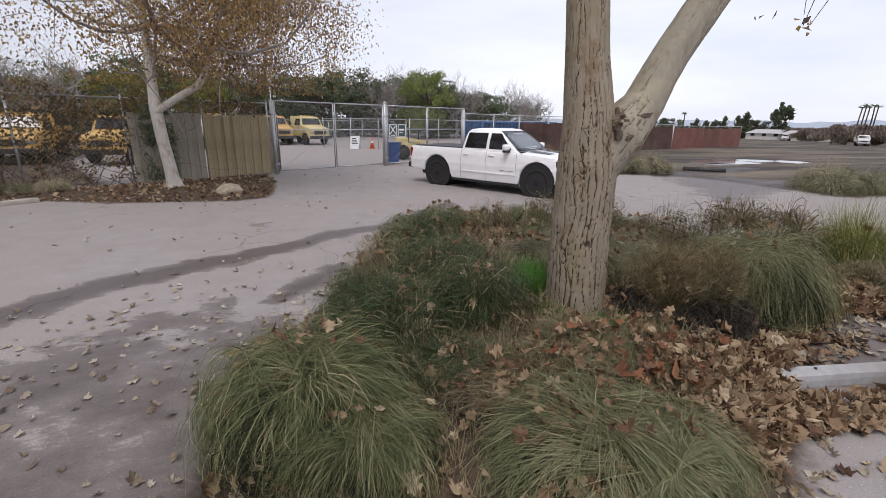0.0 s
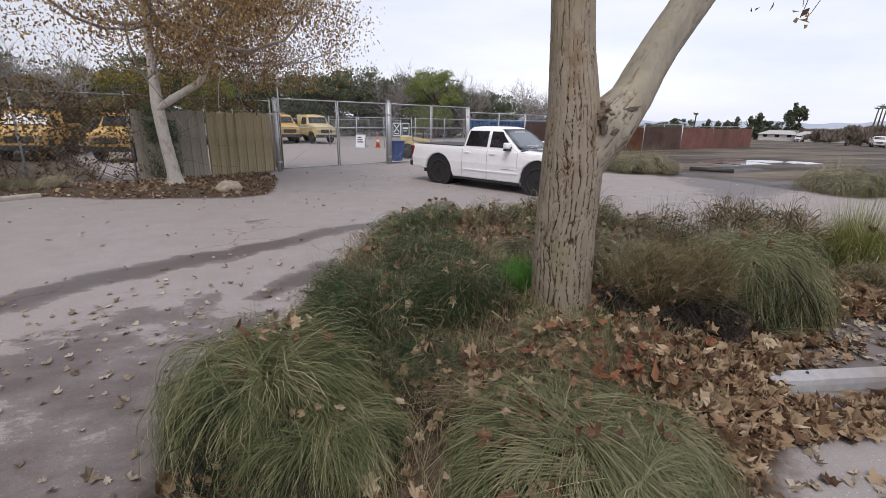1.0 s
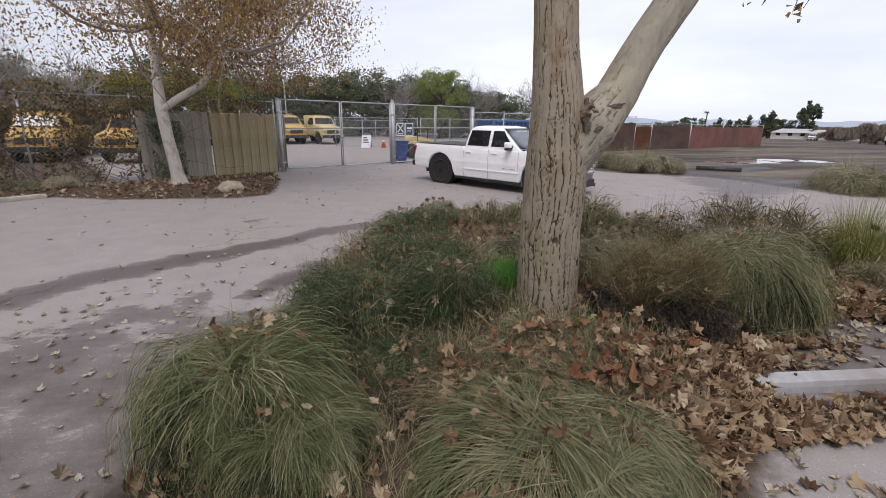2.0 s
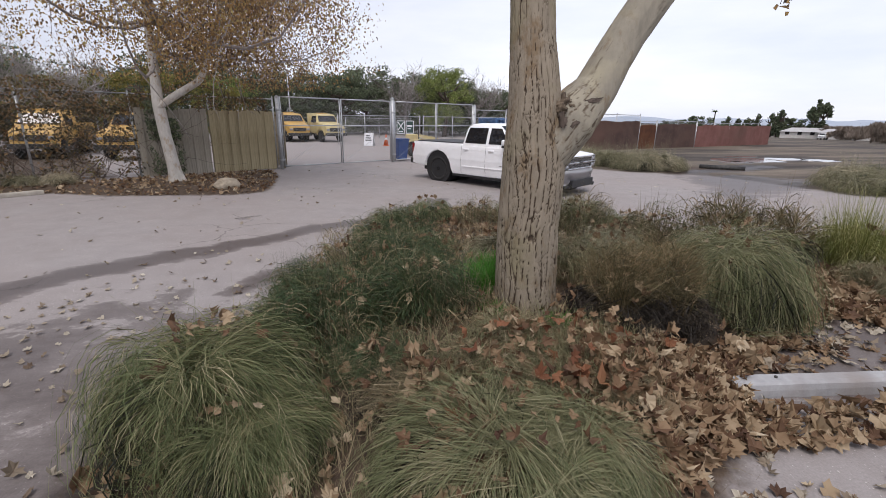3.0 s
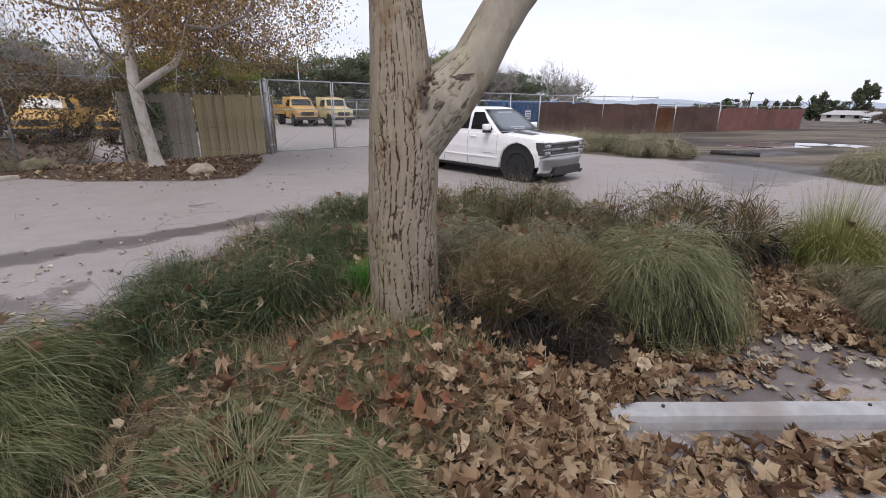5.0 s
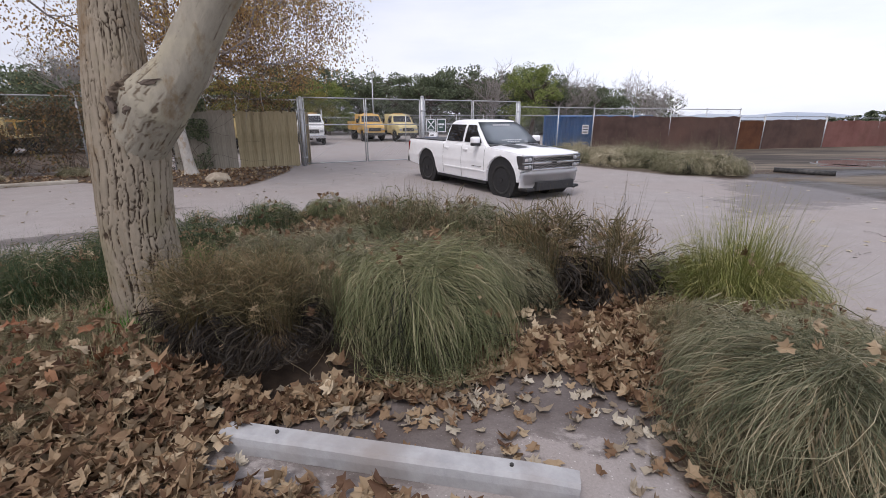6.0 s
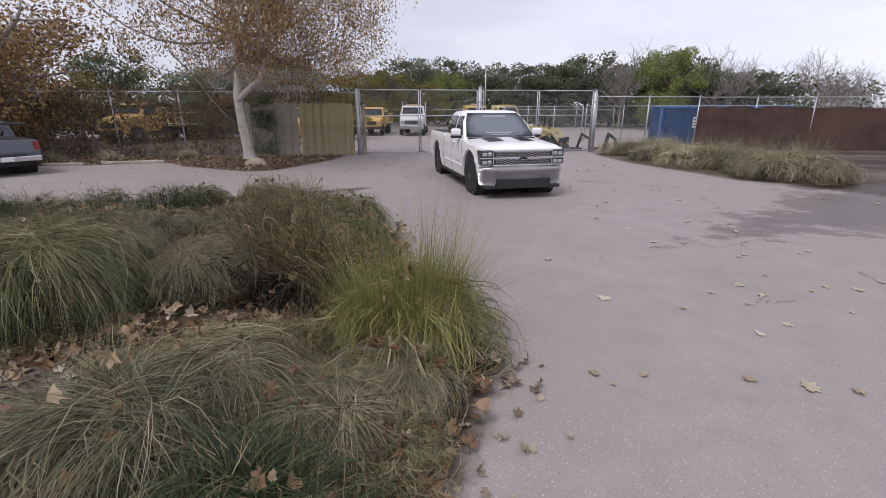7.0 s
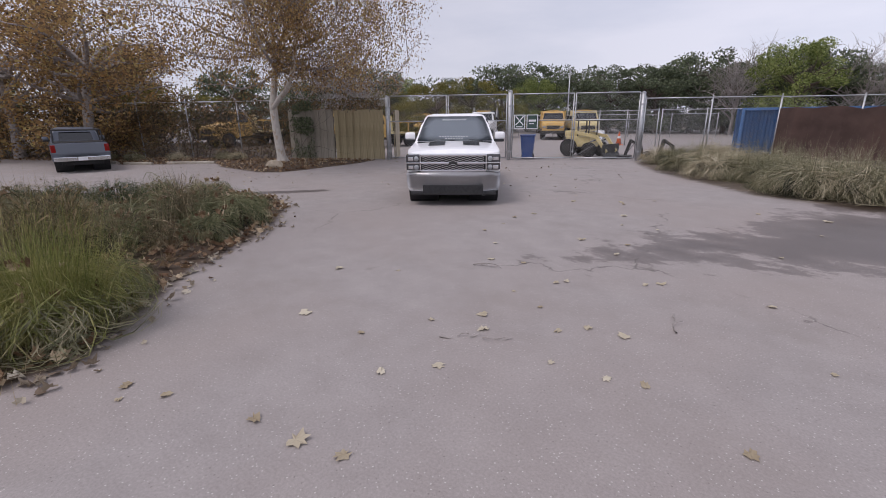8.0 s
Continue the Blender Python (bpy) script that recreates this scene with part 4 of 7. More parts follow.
def short_grass(name, spots, n, h, material, label, seed):
    rng = np.random.default_rng(seed)
    v, f = blades(n, rng, 0.01, h, (0, 40), (20, 90), 0.006, seg=3)
    per = 2 * 4
    c = np.array(spots)[rng.integers(0, len(spots), n)]
    off = np.stack([c[:, 0] + rng.normal(0, 1, n) * c[:, 2], c[:, 1] + rng.normal(0, 1, n) * c[:, 2]], 1)
    z = ground_height(off[:, 0], off[:, 1])
    v = v.reshape(n, per, 3) + np.concatenate([off, z[:, None]], 1)[:, None, :]
    ob = mesh_object(name, v.reshape(-1, 3).tolist(), f.tolist(), material)
    return tagged(ob, label, "grass", kind="stuff")


short_grass("fresh_grass", [(-0.36, 3.46, 0.07), (-0.27, 3.32, 0.07), (-0.15, 3.42, 0.07), (-0.05, 3.8, 0.07)], 2600, 0.36, M_LAWN, "bright fresh green grass beside the trunk", 3)
short_grass("clover_weeds", [(-0.25, 2.92, 0.07), (-0.19, 2.79, 0.06), (0.20, 2.56, 0.06), (0.33, 2.51, 0.06), (-0.9, 4.7, 0.12)], 1500, 0.15, M_LAWN, "low green weeds at the foot of the trunk", 4)
inner = [(x, y, 0.3) for x, y in ((-1.6, 1.4), (-0.9, 2.3), (-0.4, 3.0), (0.6, 2.0), (1.6, 3.3), (2.9, 4.6), (1.9, 5.0), (0.2, 5.4), (0.4, 6.6), (2.2, 7.2), (4.7, 3.1), (5.2, 2.4), (5.6, 3.9), (-1.2, 5.0), (-1.9, 3.2), (3.4, 6.0))]
short_grass("undergrowth", inner, 7000, 0.3, M_DRY, "thin brown undergrowth between the tussocks", 6)


short_grass("low_grass", [(-0.6, 1.9, 0.28), (-0.05, 2.0, 0.24), (-0.2, 2.45, 0.2), (0.4, 2.25, 0.16), (-1.0, 2.2, 0.25)], 4200, 0.26, M_OLIVE, "low olive grass between fallen leaves before the trunk", 8)


def leaf_outline():
    """A five-lobed sycamore leaf of unit width with a short stalk."""
    pts = []
    for k, (ang, r) in enumerate([(-90, 0.14), (-60, 0.42), (-36, 0.36), (-8, 0.58), (22, 0.42), (52, 0.60), (72, 0.44), (90, 0.66)]):
        pts.append((ang, r))
    full = pts + [(180 - a, r) for a, r in pts[-2:0:-1]]
    return np.array([(r * math.cos(radians(a)), r * math.sin(radians(a)), 0) for a, r in full])


LEAF = leaf_outline()


def leaf_scatter(name, x, y, lift, size, rng, material, label, tilt=0.5, flat=1.0):
    """Fallen leaves, curled, lying at (x, y)."""
    n = len(x)
    m = len(LEAF)
    s = size * rng.uniform(0.55, 1.25, n)
    curl = rng.uniform(-0.6, 2.2, n) * flat
    fold = rng.uniform(-0.3, 1.8, n) * flat
    q = rng.uniform(0, 2 * math.pi, n)
    P = np.concatenate([np.zeros((1, 3)), LEAF])
    V = np.repeat(P[None], n, 0)
    V = V * (1 + rng.normal(0, 0.13, (n, m + 1, 1))) * np.stack([rng.uniform(0.6, 1.1, n), rng.uniform(0.8, 1.15, n), np.ones(n)], 1)[:, None, :]
    V[:, :, 2] = curl[:, None] * (V[:, :, 0] ** 2) * 0.9 + fold[:, None] * np.abs(V[:, :, 1] - 0.15) ** 2 * 0.8 + rng.normal(0, 0.055, (n, m + 1))
    V *= s[:, None, None]
    a, b = rng.normal(0, tilt, n), rng.normal(0, tilt, n)
    ca, sa, cb, sb, cq, sq = np.cos(a), np.sin(a), np.cos(b), np.sin(b), np.cos(q), np.sin(q)
    X, Y, Z = V[:, :, 0].copy(), V[:, :, 1].copy(), V[:, :, 2].copy()
    Y, Z = Y * ca[:, None] - Z * sa[:, None], Y * sa[:, None] + Z * ca[:, None]
    X, Z = X * cb[:, None] + Z * sb[:, None], -X * sb[:, None] + Z * cb[:, None]
    X, Y = X * cq[:, None] - Y * sq[:, None], X * sq[:, None] + Y * cq[:, None]
    Z -= Z.min(1)[:, None]
    V = np.stack([X + x[:, None], Y + y[:, None], Z + (ground_height(x, y) + lift)[:, None]], -1)
    i = (np.arange(n) * (m + 1))[:, None]
    F = np.concatenate([np.concatenate([i, i + 1 + k, i + 1 + (k + 1) % m], 1) for k in range(m)])
    ob = mesh_object(name, V.reshape(-1, 3).tolist(), F.tolist(), material)
    return tagged(ob, label, "leaves", kind="stuff")


def sample(poly, n, rng):
    p = np.array(poly)
    lo, hi = p.min(0), p.max(0)
    xy = rng.uniform(lo, hi, (n * 6, 2))
    return xy[in_polygon(xy[:, 0], xy[:, 1], poly)][:n]


rng = np.random.default_rng(12)
bedxy = sample(BED, 4200, rng)
bedxy = bedxy[~((np.abs(bedxy[:, 0] - 1.05) < 0.6) & (np.abs(bedxy[:, 1] - 2.75) < 0.42))]
front = (bedxy[:, 0] > -1.5) & (bedxy[:, 0] < 0.3) & (bedxy[:, 1] > 1.2) & (bedxy[:, 1] < 2.7)
bedxy = bedxy[~front | (rng.uniform(0, 1, len(bedxy)) < 0.35)]
leaf_scatter("leaf_litter", bedxy[:, 0], bedxy[:, 1], rng.uniform(0.01, 0.06, len(bedxy)), 0.105, rng, M_LITTER, "thick litter of curled tan sycamore leaves in the bed")
pocket = sample([(0.2, 1.0), (1.2, 1.5), (1.6, 2.15), (2.0, 2.5), (1.5, 2.28), (0.8, 2.25), (0.3, 2.4), (-0.2, 1.7)], 1100, rng)
leaf_scatter("leaf_drift", pocket[:, 0], pocket[:, 1], rng.uniform(0.01, 0.09, len(pocket)), 0.11, rng, M_LITTER, "drift of tan and russet sycamore leaves before the bed")
rim = np.concatenate([sample([(1.2, 2.1), (2.1, 2.55), (2.9, 3.2), (3.7, 3.5), (4.4, 4.3), (4.9, 4.2), (4.4, 3.3), (3.95, 2.5), (3.7, 2.75), (3.3, 2.85), (2.4, 2.4), (1.5, 2.05)], 1200, rng),
                      sample([(0.6, 1.75), (2.2, 1.62), (3.8, 1.4), (3.9, 1.1), (2.2, 1.25), (0.7, 1.3)], 520, rng)])
leaf_scatter("leaf_drift", rim[:, 0], rim[:, 1], rng.uniform(0.0, 0.05, len(rim)), 0.115, rng, M_LITTER, "drift of tan sycamore leaves round the paved pocket")
heap = sample([(-1.0, 1.5), (-0.55, 0.75), (-0.1, 0.8), (0.2, 1.6), (0.9, 1.9), (0.9, 2.2), (0.4, 2.5), (-0.4, 2.4), (-0.9, 2.2)], 300, rng)
gapxy = sample([(-1.35, 0.75), (-0.75, 0.7), (-0.75, 1.5), (-0.5, 2.0), (-1.1, 2.3), (-1.15, 1.5)], 170, rng)
leaf_scatter("leaf_drift", gapxy[:, 0], gapxy[:, 1], rng.uniform(0.02, 0.2, len(gapxy)), 0.11, rng, M_LITTER, "tan leaves fallen between two tussocks", 0.7)
leaf_scatter("leaf_drift", heap[:250, 0], heap[:250, 1], rng.uniform(0.04, 0.22, 250), 0.095, rng, M_LITTER, "tan leaves piled on the low grass before the trunk", 0.7)
leaf_scatter("russet_leaves", heap[250:, 0], heap[250:, 1], rng.uniform(0.06, 0.24, len(heap) - 250), 0.105, rng, M_LITTER_RED, "large russet leaves lying on the low grass", 0.7)
paved = np.concatenate([sample([(1.9, 2.1), (3.1, 2.5), (3.6, 2.9), (3.95, 2.65), (3.9, 1.85), (2.4, 1.85)], 75, rng), sample([(1.4, 2.15), (2.6, 2.1), (3.3, 2.6), (2.4, 2.55)], 130, rng), sample([(0.4, 1.1), (3.9, 0.9), (4.2, 0.2), (1.0, 0.3)], 150, rng)])
leaf_scatter("leaf_drift", paved[::2, 0], paved[::2, 1], np.full(len(paved[::2]), 0.004), 0.09, rng, M_LITTER_PALE, "pale curled leaves lying on the damp paved pocket", 0.3, 0.8)
leaf_scatter("leaf_drift", paved[1::2, 0], paved[1::2, 1], np.full(len(paved[1::2]), 0.004), 0.095, rng, M_LITTER, "brown curled leaves lying on the damp paved pocket", 0.3, 0.8)
# leaves caught in the grass
near = [c for c in CLUMPS if c[1] < 9.5 and c[0] > -3]
pick = rng.integers(0, len(near), 1250)
rel = rng.normal(0, 0.42, (1250, 2))
cl = np.array(near)[pick]
tops = cl[:, :2] + rel * cl[:, 2:3]
lift = (cl[:, 3] - ground_height(tops[:, 0], tops[:, 1])) * np.clip(1 - (rel ** 2).sum(1), 0.15, 1) * 0.96
leaf_scatter("caught_leaves", tops[:, 0], tops[:, 1], lift, 0.085, rng, M_LITTER, "tan leaves caught in the tops of the grass", 0.9)
# edges of the lot
edge_n = 850
k = rng.integers(0, len(BED), edge_n)
a, b = np.array(BED)[k], np.array(BED)[(k + 1) % len(BED)]
e = a + (b - a) * rng.uniform(0, 1, (edge_n, 1)) + rng.normal(0, 0.16, (edge_n, 2))
leaf_scatter("edge_leaves", e[:, 0], e[:, 1], np.full(edge_n, 0.004), 0.085, rng, M_LITTER_PALE, "fallen leaves along the edge of the paving")
lot = np.concatenate([rng.normal((-4.2, 3.3), (1.0, 0.95), (190, 2)), rng.normal((-3.3, 4.6), (1.3, 1.0), (50, 2)), rng.uniform((-9, 5), (-1, 13), (90, 2)), rng.uniform((-3.5, 12), (6, 20), (90, 2))])
lot = lot[~in_polygon(lot[:, 0], lot[:, 1], BED)]
leaf_scatter("scattered_leaves", lot[:, 0], lot[:, 1], np.full(len(lot), 0.004), 0.07, rng, M_LITTER_PALE, "dry curled leaves scattered over the concrete", 0.3, 0.7)
few = np.concatenate([rng.uniform((6.6, 3.9), (10.5, 7.6), (20, 2)), rng.uniform((5.8, 6.5), (12, 14), (40, 2))])
leaf_scatter("scattered_leaves", few[:, 0], few[:, 1], np.full(len(few), 0.004), 0.10, rng, M_LITTER_BLEACHED, "large pale sycamore leaves lying on the open concrete", 0.04, 0.22)
isl = sample(ISLAND[:9] + ISLAND[-3:], 3400, rng)
leaf_scatter("island_litter", isl[:, 0], isl[:, 1], np.full(len(isl), 0.004), 0.1, rng, M_LITTER, "brown leaf litter over the soil of the tree island")


# ---- the leaning shade tree in the bed ----


def furrowed_limb(pts, radii, sides, rings, depth, rng_seed, flare=0.0, furrows=24, gap=0.2, fade=(1.0, 1.0, 1.0)):
    """A limb with long wandering furrows; also gives the depth of the furrow at each vertex."""
    pts, radii = np.asarray(pts, float), np.asarray(radii, float)
    s0 = np.linspace(0, 1, len(pts))
    s = np.linspace(0, 1, rings)
    P = np.stack([np.interp(s, s0, pts[:, k]) for k in range(3)], 1)
    for _ in range(int(rings / len(pts) / 2)):
        P[1:-1] = (P[:-2] + 2 * P[1:-1] + P[2:]) / 4
    R = np.interp(s, s0, radii)
    strength = np.interp(s, np.linspace(0, 1, len(fade)), fade)
    V, fur = [], []
    length = np.cumsum(np.r_[0, np.linalg.norm(np.diff(P, axis=0), axis=1)])
    for k in range(rings):
        t = P[min(k + 1, rings - 1)] - P[max(k - 1, 0)]
        t /= np.linalg.norm(t)
        a = np.cross((0, 1, 0.05), t)
        a /= np.linalg.norm(a)
        b = np.cross(t, a)
        for j in range(sides):
            q = 2 * math.pi * j / sides
            x, y, z = math.cos(q), math.sin(q), length[k] + rng_seed * 7
            wander = 2.6 * noise.noise(Vector((x * 1.6, y * 1.6, z * 1.5))) + 1.0 * noise.noise(Vector((x * 4, y * 4, z * 5))) + 0.35 * noise.noise(Vector((x * 9, y * 9, z * 22)))
            wide = gap * (0.85 + 0.7 * noise.noise(Vector((x * 3 + 4, y * 3, z * 2.2))) + 0.3 * noise.noise(Vector((x * 8, y * 8 + 3, z * 7))))
            g1 = max(0.0, 1 - abs(math.sin(q * furrows / 2 + wander)) / max(0.02, wide))
            # short slanting cracks that join the long ones
            c = Vector((x * furrows * 0.22, y * furrows * 0.22, z * 5.5))
            n1, n2 = noise.voronoi(c + noise.noise_vector(c * 0.8) * 0.7)[0][:2]
            g2 = max(0.0, 1 - (n2 - n1) / (gap * 0.42)) * max(0.0, min(1.0, 0.45 + 1.6 * noise.noise(Vector((x * 2.2, y * 2.2 + 8, z * 2.6)))))
            f = min(1.0, g1 ** 0.9 + 0.7 * g2) * max(0.0, min(1.0, strength[k] + 0.9 * (strength[k] < 0.9) * noise.noise(Vector((x * 2, y * 2, z * 3)))))
            lump = 1 + 0.05 * noise.noise(Vector((x * 1.8, y * 1.8, z * 1.2))) + 0.016 * noise.noise(Vector((x * 9, y * 9, z * 9)))
            fl = 1 + flare * max(0.0, 1 - length[k] / 0.5) ** 2 * (1 + 0.5 * math.cos(4 * q + 1))
            r = R[k] * lump * fl - depth * f
            V.append((P[k] + r * (math.cos(q) * a + math.sin(q) * b)).tolist())
            fur.append(f)
    F = []
    for k in range(rings - 1):
        for j in range(sides):
            j2 = (j + 1) % sides
            F.append((k * sides + j, k * sides + j2, (k + 1) * sides + j2, (k + 1) * sides + j))
    F.append(tuple((rings - 1) * sides + j for j in range(sides)))
    return V, F, fur


def furrowed_part(name, parent, material, label, **kw):
    V, F, fur = furrowed_limb(**kw)
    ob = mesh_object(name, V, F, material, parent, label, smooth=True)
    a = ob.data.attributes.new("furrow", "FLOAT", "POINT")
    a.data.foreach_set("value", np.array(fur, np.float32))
    return ob


shade_tree = thing("shade_tree", Matrix.Identity(4), "forked sycamore with deeply furrowed tan bark in the bed", "tree")
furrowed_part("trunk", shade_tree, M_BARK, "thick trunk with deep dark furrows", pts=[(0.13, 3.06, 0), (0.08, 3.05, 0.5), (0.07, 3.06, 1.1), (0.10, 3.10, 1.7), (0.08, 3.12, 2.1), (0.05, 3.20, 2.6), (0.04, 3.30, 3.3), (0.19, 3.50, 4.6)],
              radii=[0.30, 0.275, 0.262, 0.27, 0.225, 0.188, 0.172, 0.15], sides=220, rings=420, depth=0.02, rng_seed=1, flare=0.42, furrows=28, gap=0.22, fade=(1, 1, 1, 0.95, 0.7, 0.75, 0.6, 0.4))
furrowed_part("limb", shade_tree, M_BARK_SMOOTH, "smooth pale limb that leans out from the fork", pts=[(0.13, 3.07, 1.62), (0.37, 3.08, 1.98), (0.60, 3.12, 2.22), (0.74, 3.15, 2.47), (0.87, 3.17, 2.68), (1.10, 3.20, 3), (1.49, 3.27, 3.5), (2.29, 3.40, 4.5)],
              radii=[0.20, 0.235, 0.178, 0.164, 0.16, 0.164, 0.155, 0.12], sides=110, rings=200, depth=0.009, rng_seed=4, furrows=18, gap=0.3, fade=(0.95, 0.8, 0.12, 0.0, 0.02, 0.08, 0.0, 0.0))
# crumpled bark that fills the crotch
bm = bmesh.new()
bmesh.ops.create_icosphere(bm, subdivisions=5, radius=1.0)
for v in bm.verts:
    n1 = noise.noise(v.co * 2.0) * 0.25 + noise.noise(v.co * 6.0) * 0.18 + noise.noise(Vector((v.co.x * 14, v.co.y * 14, v.co.z * 6))) * 0.12
    v.co = v.co * (1 + n1)
    v.co = Vector((0.25 + v.co.x * 0.10 + v.co.z * 0.03, 3.04 + v.co.y * 0.17, 2.06 + v.co.z * 0.12))
part("bark_collar", bm, M_BARK_TORN, shade_tree, "dark crumpled bark in the crotch of the fork", smooth=True)
# torn bark at the fork: ragged flakes that curl off the wood


def flake(m, w, h, seed, label):
    rnd = random.Random(seed)
    bm = bmesh.new()
    front, back = [], []
    n = 26
    for k in range(n):
        q = 2 * math.pi * k / n
        r = rnd.uniform(0.55, 1.05)
        x, z = w / 2 * r * math.cos(q), h / 2 * r * math.sin(q)
        y = 0.6 * x * x / w - 0.03 * (x > 0) * x / w
        front.append(bm.verts.new((x, y - 0.008, z)))
        back.append(bm.verts.new((x * 0.92, y + 0.03, z * 0.92)))
    cf, cb = bm.verts.new((0, -0.018, 0)), bm.verts.new((0, 0.03, 0))
    for k in range(n):
        j = (k + 1) % n
        bm.faces.new((cf, front[k], front[j]))
        bm.faces.new((front[k], back[k], back[j], front[j]))
        bm.faces.new((cb, back[j], back[k]))
    ob = part("bark_flake", bm, M_BARK_DARK, shade_tree, label)
    ob.matrix_basis = m
    return ob


for k, (x, y, z, w, h, turn) in enumerate([(0.46, 2.90, 2.13, 0.26, 0.05, -14), (0.32, 2.86, 1.95, 0.17, 0.05, -40), (0.22, 2.85, 1.98, 0.06, 0.16, -20)]):
    flake(pose(x, y, z, 0, turn, 0), w, h, k, "torn dark bark at the fork")
rng = np.random.default_rng(21)
limbs, tips = branching((0.19, 3.5, 4.6), 3.0, 3.2, 6, rng, 0.12)
l2, t2 = branching((2.29, 3.4, 4.5), 2.6, 2.6, 5, rng, 0.10)
for e, o in (((2.42, 3.3, 3.02), (2.5, 3.4, 4.5)), ((2.58, 3.35, 3.07), (2.6, 3.4, 4.6)), ((1.28, 3.3, 3.4), (0.9, 3.5, 4.8)), ((0.95, 3.4, 3.45), (0.9, 3.5, 4.8)), ((-0.75, 3.5, 3.4), (-0.4, 3.5, 4.8)), ((2.75, 3.6, 3.2), (2.7, 3.5, 4.7))):
    limbs.append((limb_path(o, e, 0.06, 6, rng), np.linspace(0.012, 0.003, 6)))
put_mesh("branchwork", limbs_mesh("branchwork", limbs + l2), M_BARK_SMOOTH, shade_tree)["kind"] = "stuff"
cc = np.concatenate([p[rng.integers(1, len(p), 55)] for p in tips + t2]) + rng.normal(0, 0.28, (55 * len(tips + t2), 3))
cc = cc[cc[:, 2] > 5.0]
hang = np.concatenate([np.array(p) + rng.normal(0, 0.04, (3, 3)) for p in ((2.42, 3.3, 2.98), (2.58, 3.35, 3.03), (2.3, 3.6, 3.2), (1.28, 3.3, 3.35), (0.95, 3.4, 3.4), (-0.75, 3.5, 3.35), (-0.3, 3.2, 3.5), (2.75, 3.6, 3.15))])
cc = np.concatenate([cc, hang])
put_mesh("crown", cloud_mesh("crown", cc, 0.085, rng, droop=0.9), M_AUTUMN, shade_tree, "thin crown of brown autumn leaves")

# ---- the pale sycamore on the island ----
sycamore = thing("sycamore", Matrix.Identity(4), "pale-barked sycamore with thinning brown autumn leaves on the mulched island", "tree")
furrowed_part("trunk", sycamore, M_BARK_WHITE, "smooth chalky trunk", pts=[(-6.80, 13.75, 0), (-6.84, 13.70, 0.6), (-6.92, 13.68, 1.4), (-6.98, 13.68, 2.3), (-7.02, 13.85, 3), (-7.06, 14.02, 4), (-7.04, 14.05, 6), (-6.95, 13.95, 8)],
              radii=[0.19, 0.165, 0.155, 0.15, 0.125, 0.105, 0.07, 0.035], sides=40, rings=110, depth=0.005, rng_seed=9, flare=0.5, furrows=8, gap=0.1, fade=(0.3, 0.0, 0.1))
furrowed_part("limb", sycamore, M_BARK_WHITE, "pale side limb", pts=[(-6.97, 13.62, 2.15), (-6.45, 13.65, 2.5), (-5.80, 13.70, 2.9), (-5.50, 13.85, 3.6), (-5.10, 13.85, 4.8), (-4.50, 13.65, 6.2)],
              radii=[0.09, 0.10, 0.09, 0.075, 0.06, 0.03], sides=24, rings=60, depth=0.003, rng_seed=2, furrows=6, gap=0.1, fade=(0.2, 0.0, 0.0))
rng = np.random.default_rng(33)
limbs, tips = [], []
for (o, sp, h, n, r) in (((-6.92, 14.00, 3.6), 5.8, 2.2, 9, 0.05), ((-6.92, 14.05, 4.4), 6.6, 2.4, 10, 0.06), ((-6.85, 14.00, 5.8), 5.4, 3.0, 9, 0.05), ((-5.50, 13.85, 3.6), 4.0, 1.2, 9, 0.035), ((-4.90, 13.75, 5.2), 3.8, 2.4, 9, 0.03)):
    a, b = branching(o, sp, h, n, rng, r, 4)
    limbs += a
    tips += b
limbs = [(p, q) for p, q in limbs if p[:, 0].max() < -1.7 and p[:, 0].min() > -11.6 and not (p[-1, 0] < -8.5 and p[-1, 2] < 5.2)]
put_mesh("branchwork", limbs_mesh("branchwork", limbs, 6), M_BARK_GREY, sycamore)["kind"] = "stuff"
bunch = np.concatenate([p[rng.integers(1, len(p), 9)] + rng.normal(0, 0.22, (9, 3)) for p in tips])
east = bunch[(bunch[:, 0] > -5.6)]
bunch = np.concatenate([bunch, east + rng.normal(0, 0.3, east.shape)])
bunch[:, 2] -= np.abs(rng.normal(0, 0.2, len(bunch)))
cc = np.repeat(bunch, 24, 0) + rng.normal(0, 1, (24 * len(bunch), 3)) * np.array([0.19, 0.19, 0.20])
cc = cc[(cc[:, 2] > 2.75) & (cc[:, 0] + 0.25 * rng.normal(size=len(cc)) < -1.5 + 0.1 * cc[:, 2])]
cc = cc[rng.uniform(0, 1, len(cc)) < np.clip(1.0 - (-6.2 - cc[:, 0]) * 0.22, 0.3, 1.0)]
put_mesh("crown", cloud_mesh("crown", cc, 0.074, rng, droop=1.5), M_AUTUMN, sycamore, "loose crown of rusty brown leaves with gaps of sky")

# ---- vehicles ----
M_WHITE_PAINT = plain("white_car_paint", (0.93, 0.93, 0.94), 0.3, 0.0, 0.6)
M_GREY_PAINT = plain("grey_blue_car_paint", (0.105, 0.12, 0.15), 0.35, 0.2, 0.5)
M_GLASS = glass_material("dark_tinted_glass", (0.012, 0.013, 0.016), 0.3)
# pale blue-grey base paints the sky's reflection into the windscreen
M_SCREEN = glass_material("windscreen_glass_painted_sky", (0.29, 0.33, 0.37), 1.0)
M_BLACK = surface("black_plastic", (0.012, 0.012, 0.013), (0.025, 0.025, 0.027), 20, 0.6)
M_TYRE = surface("tyre_rubber", (0.012, 0.012, 0.012), (0.03, 0.028, 0.027), 16, 0.85, bumps=0.2)
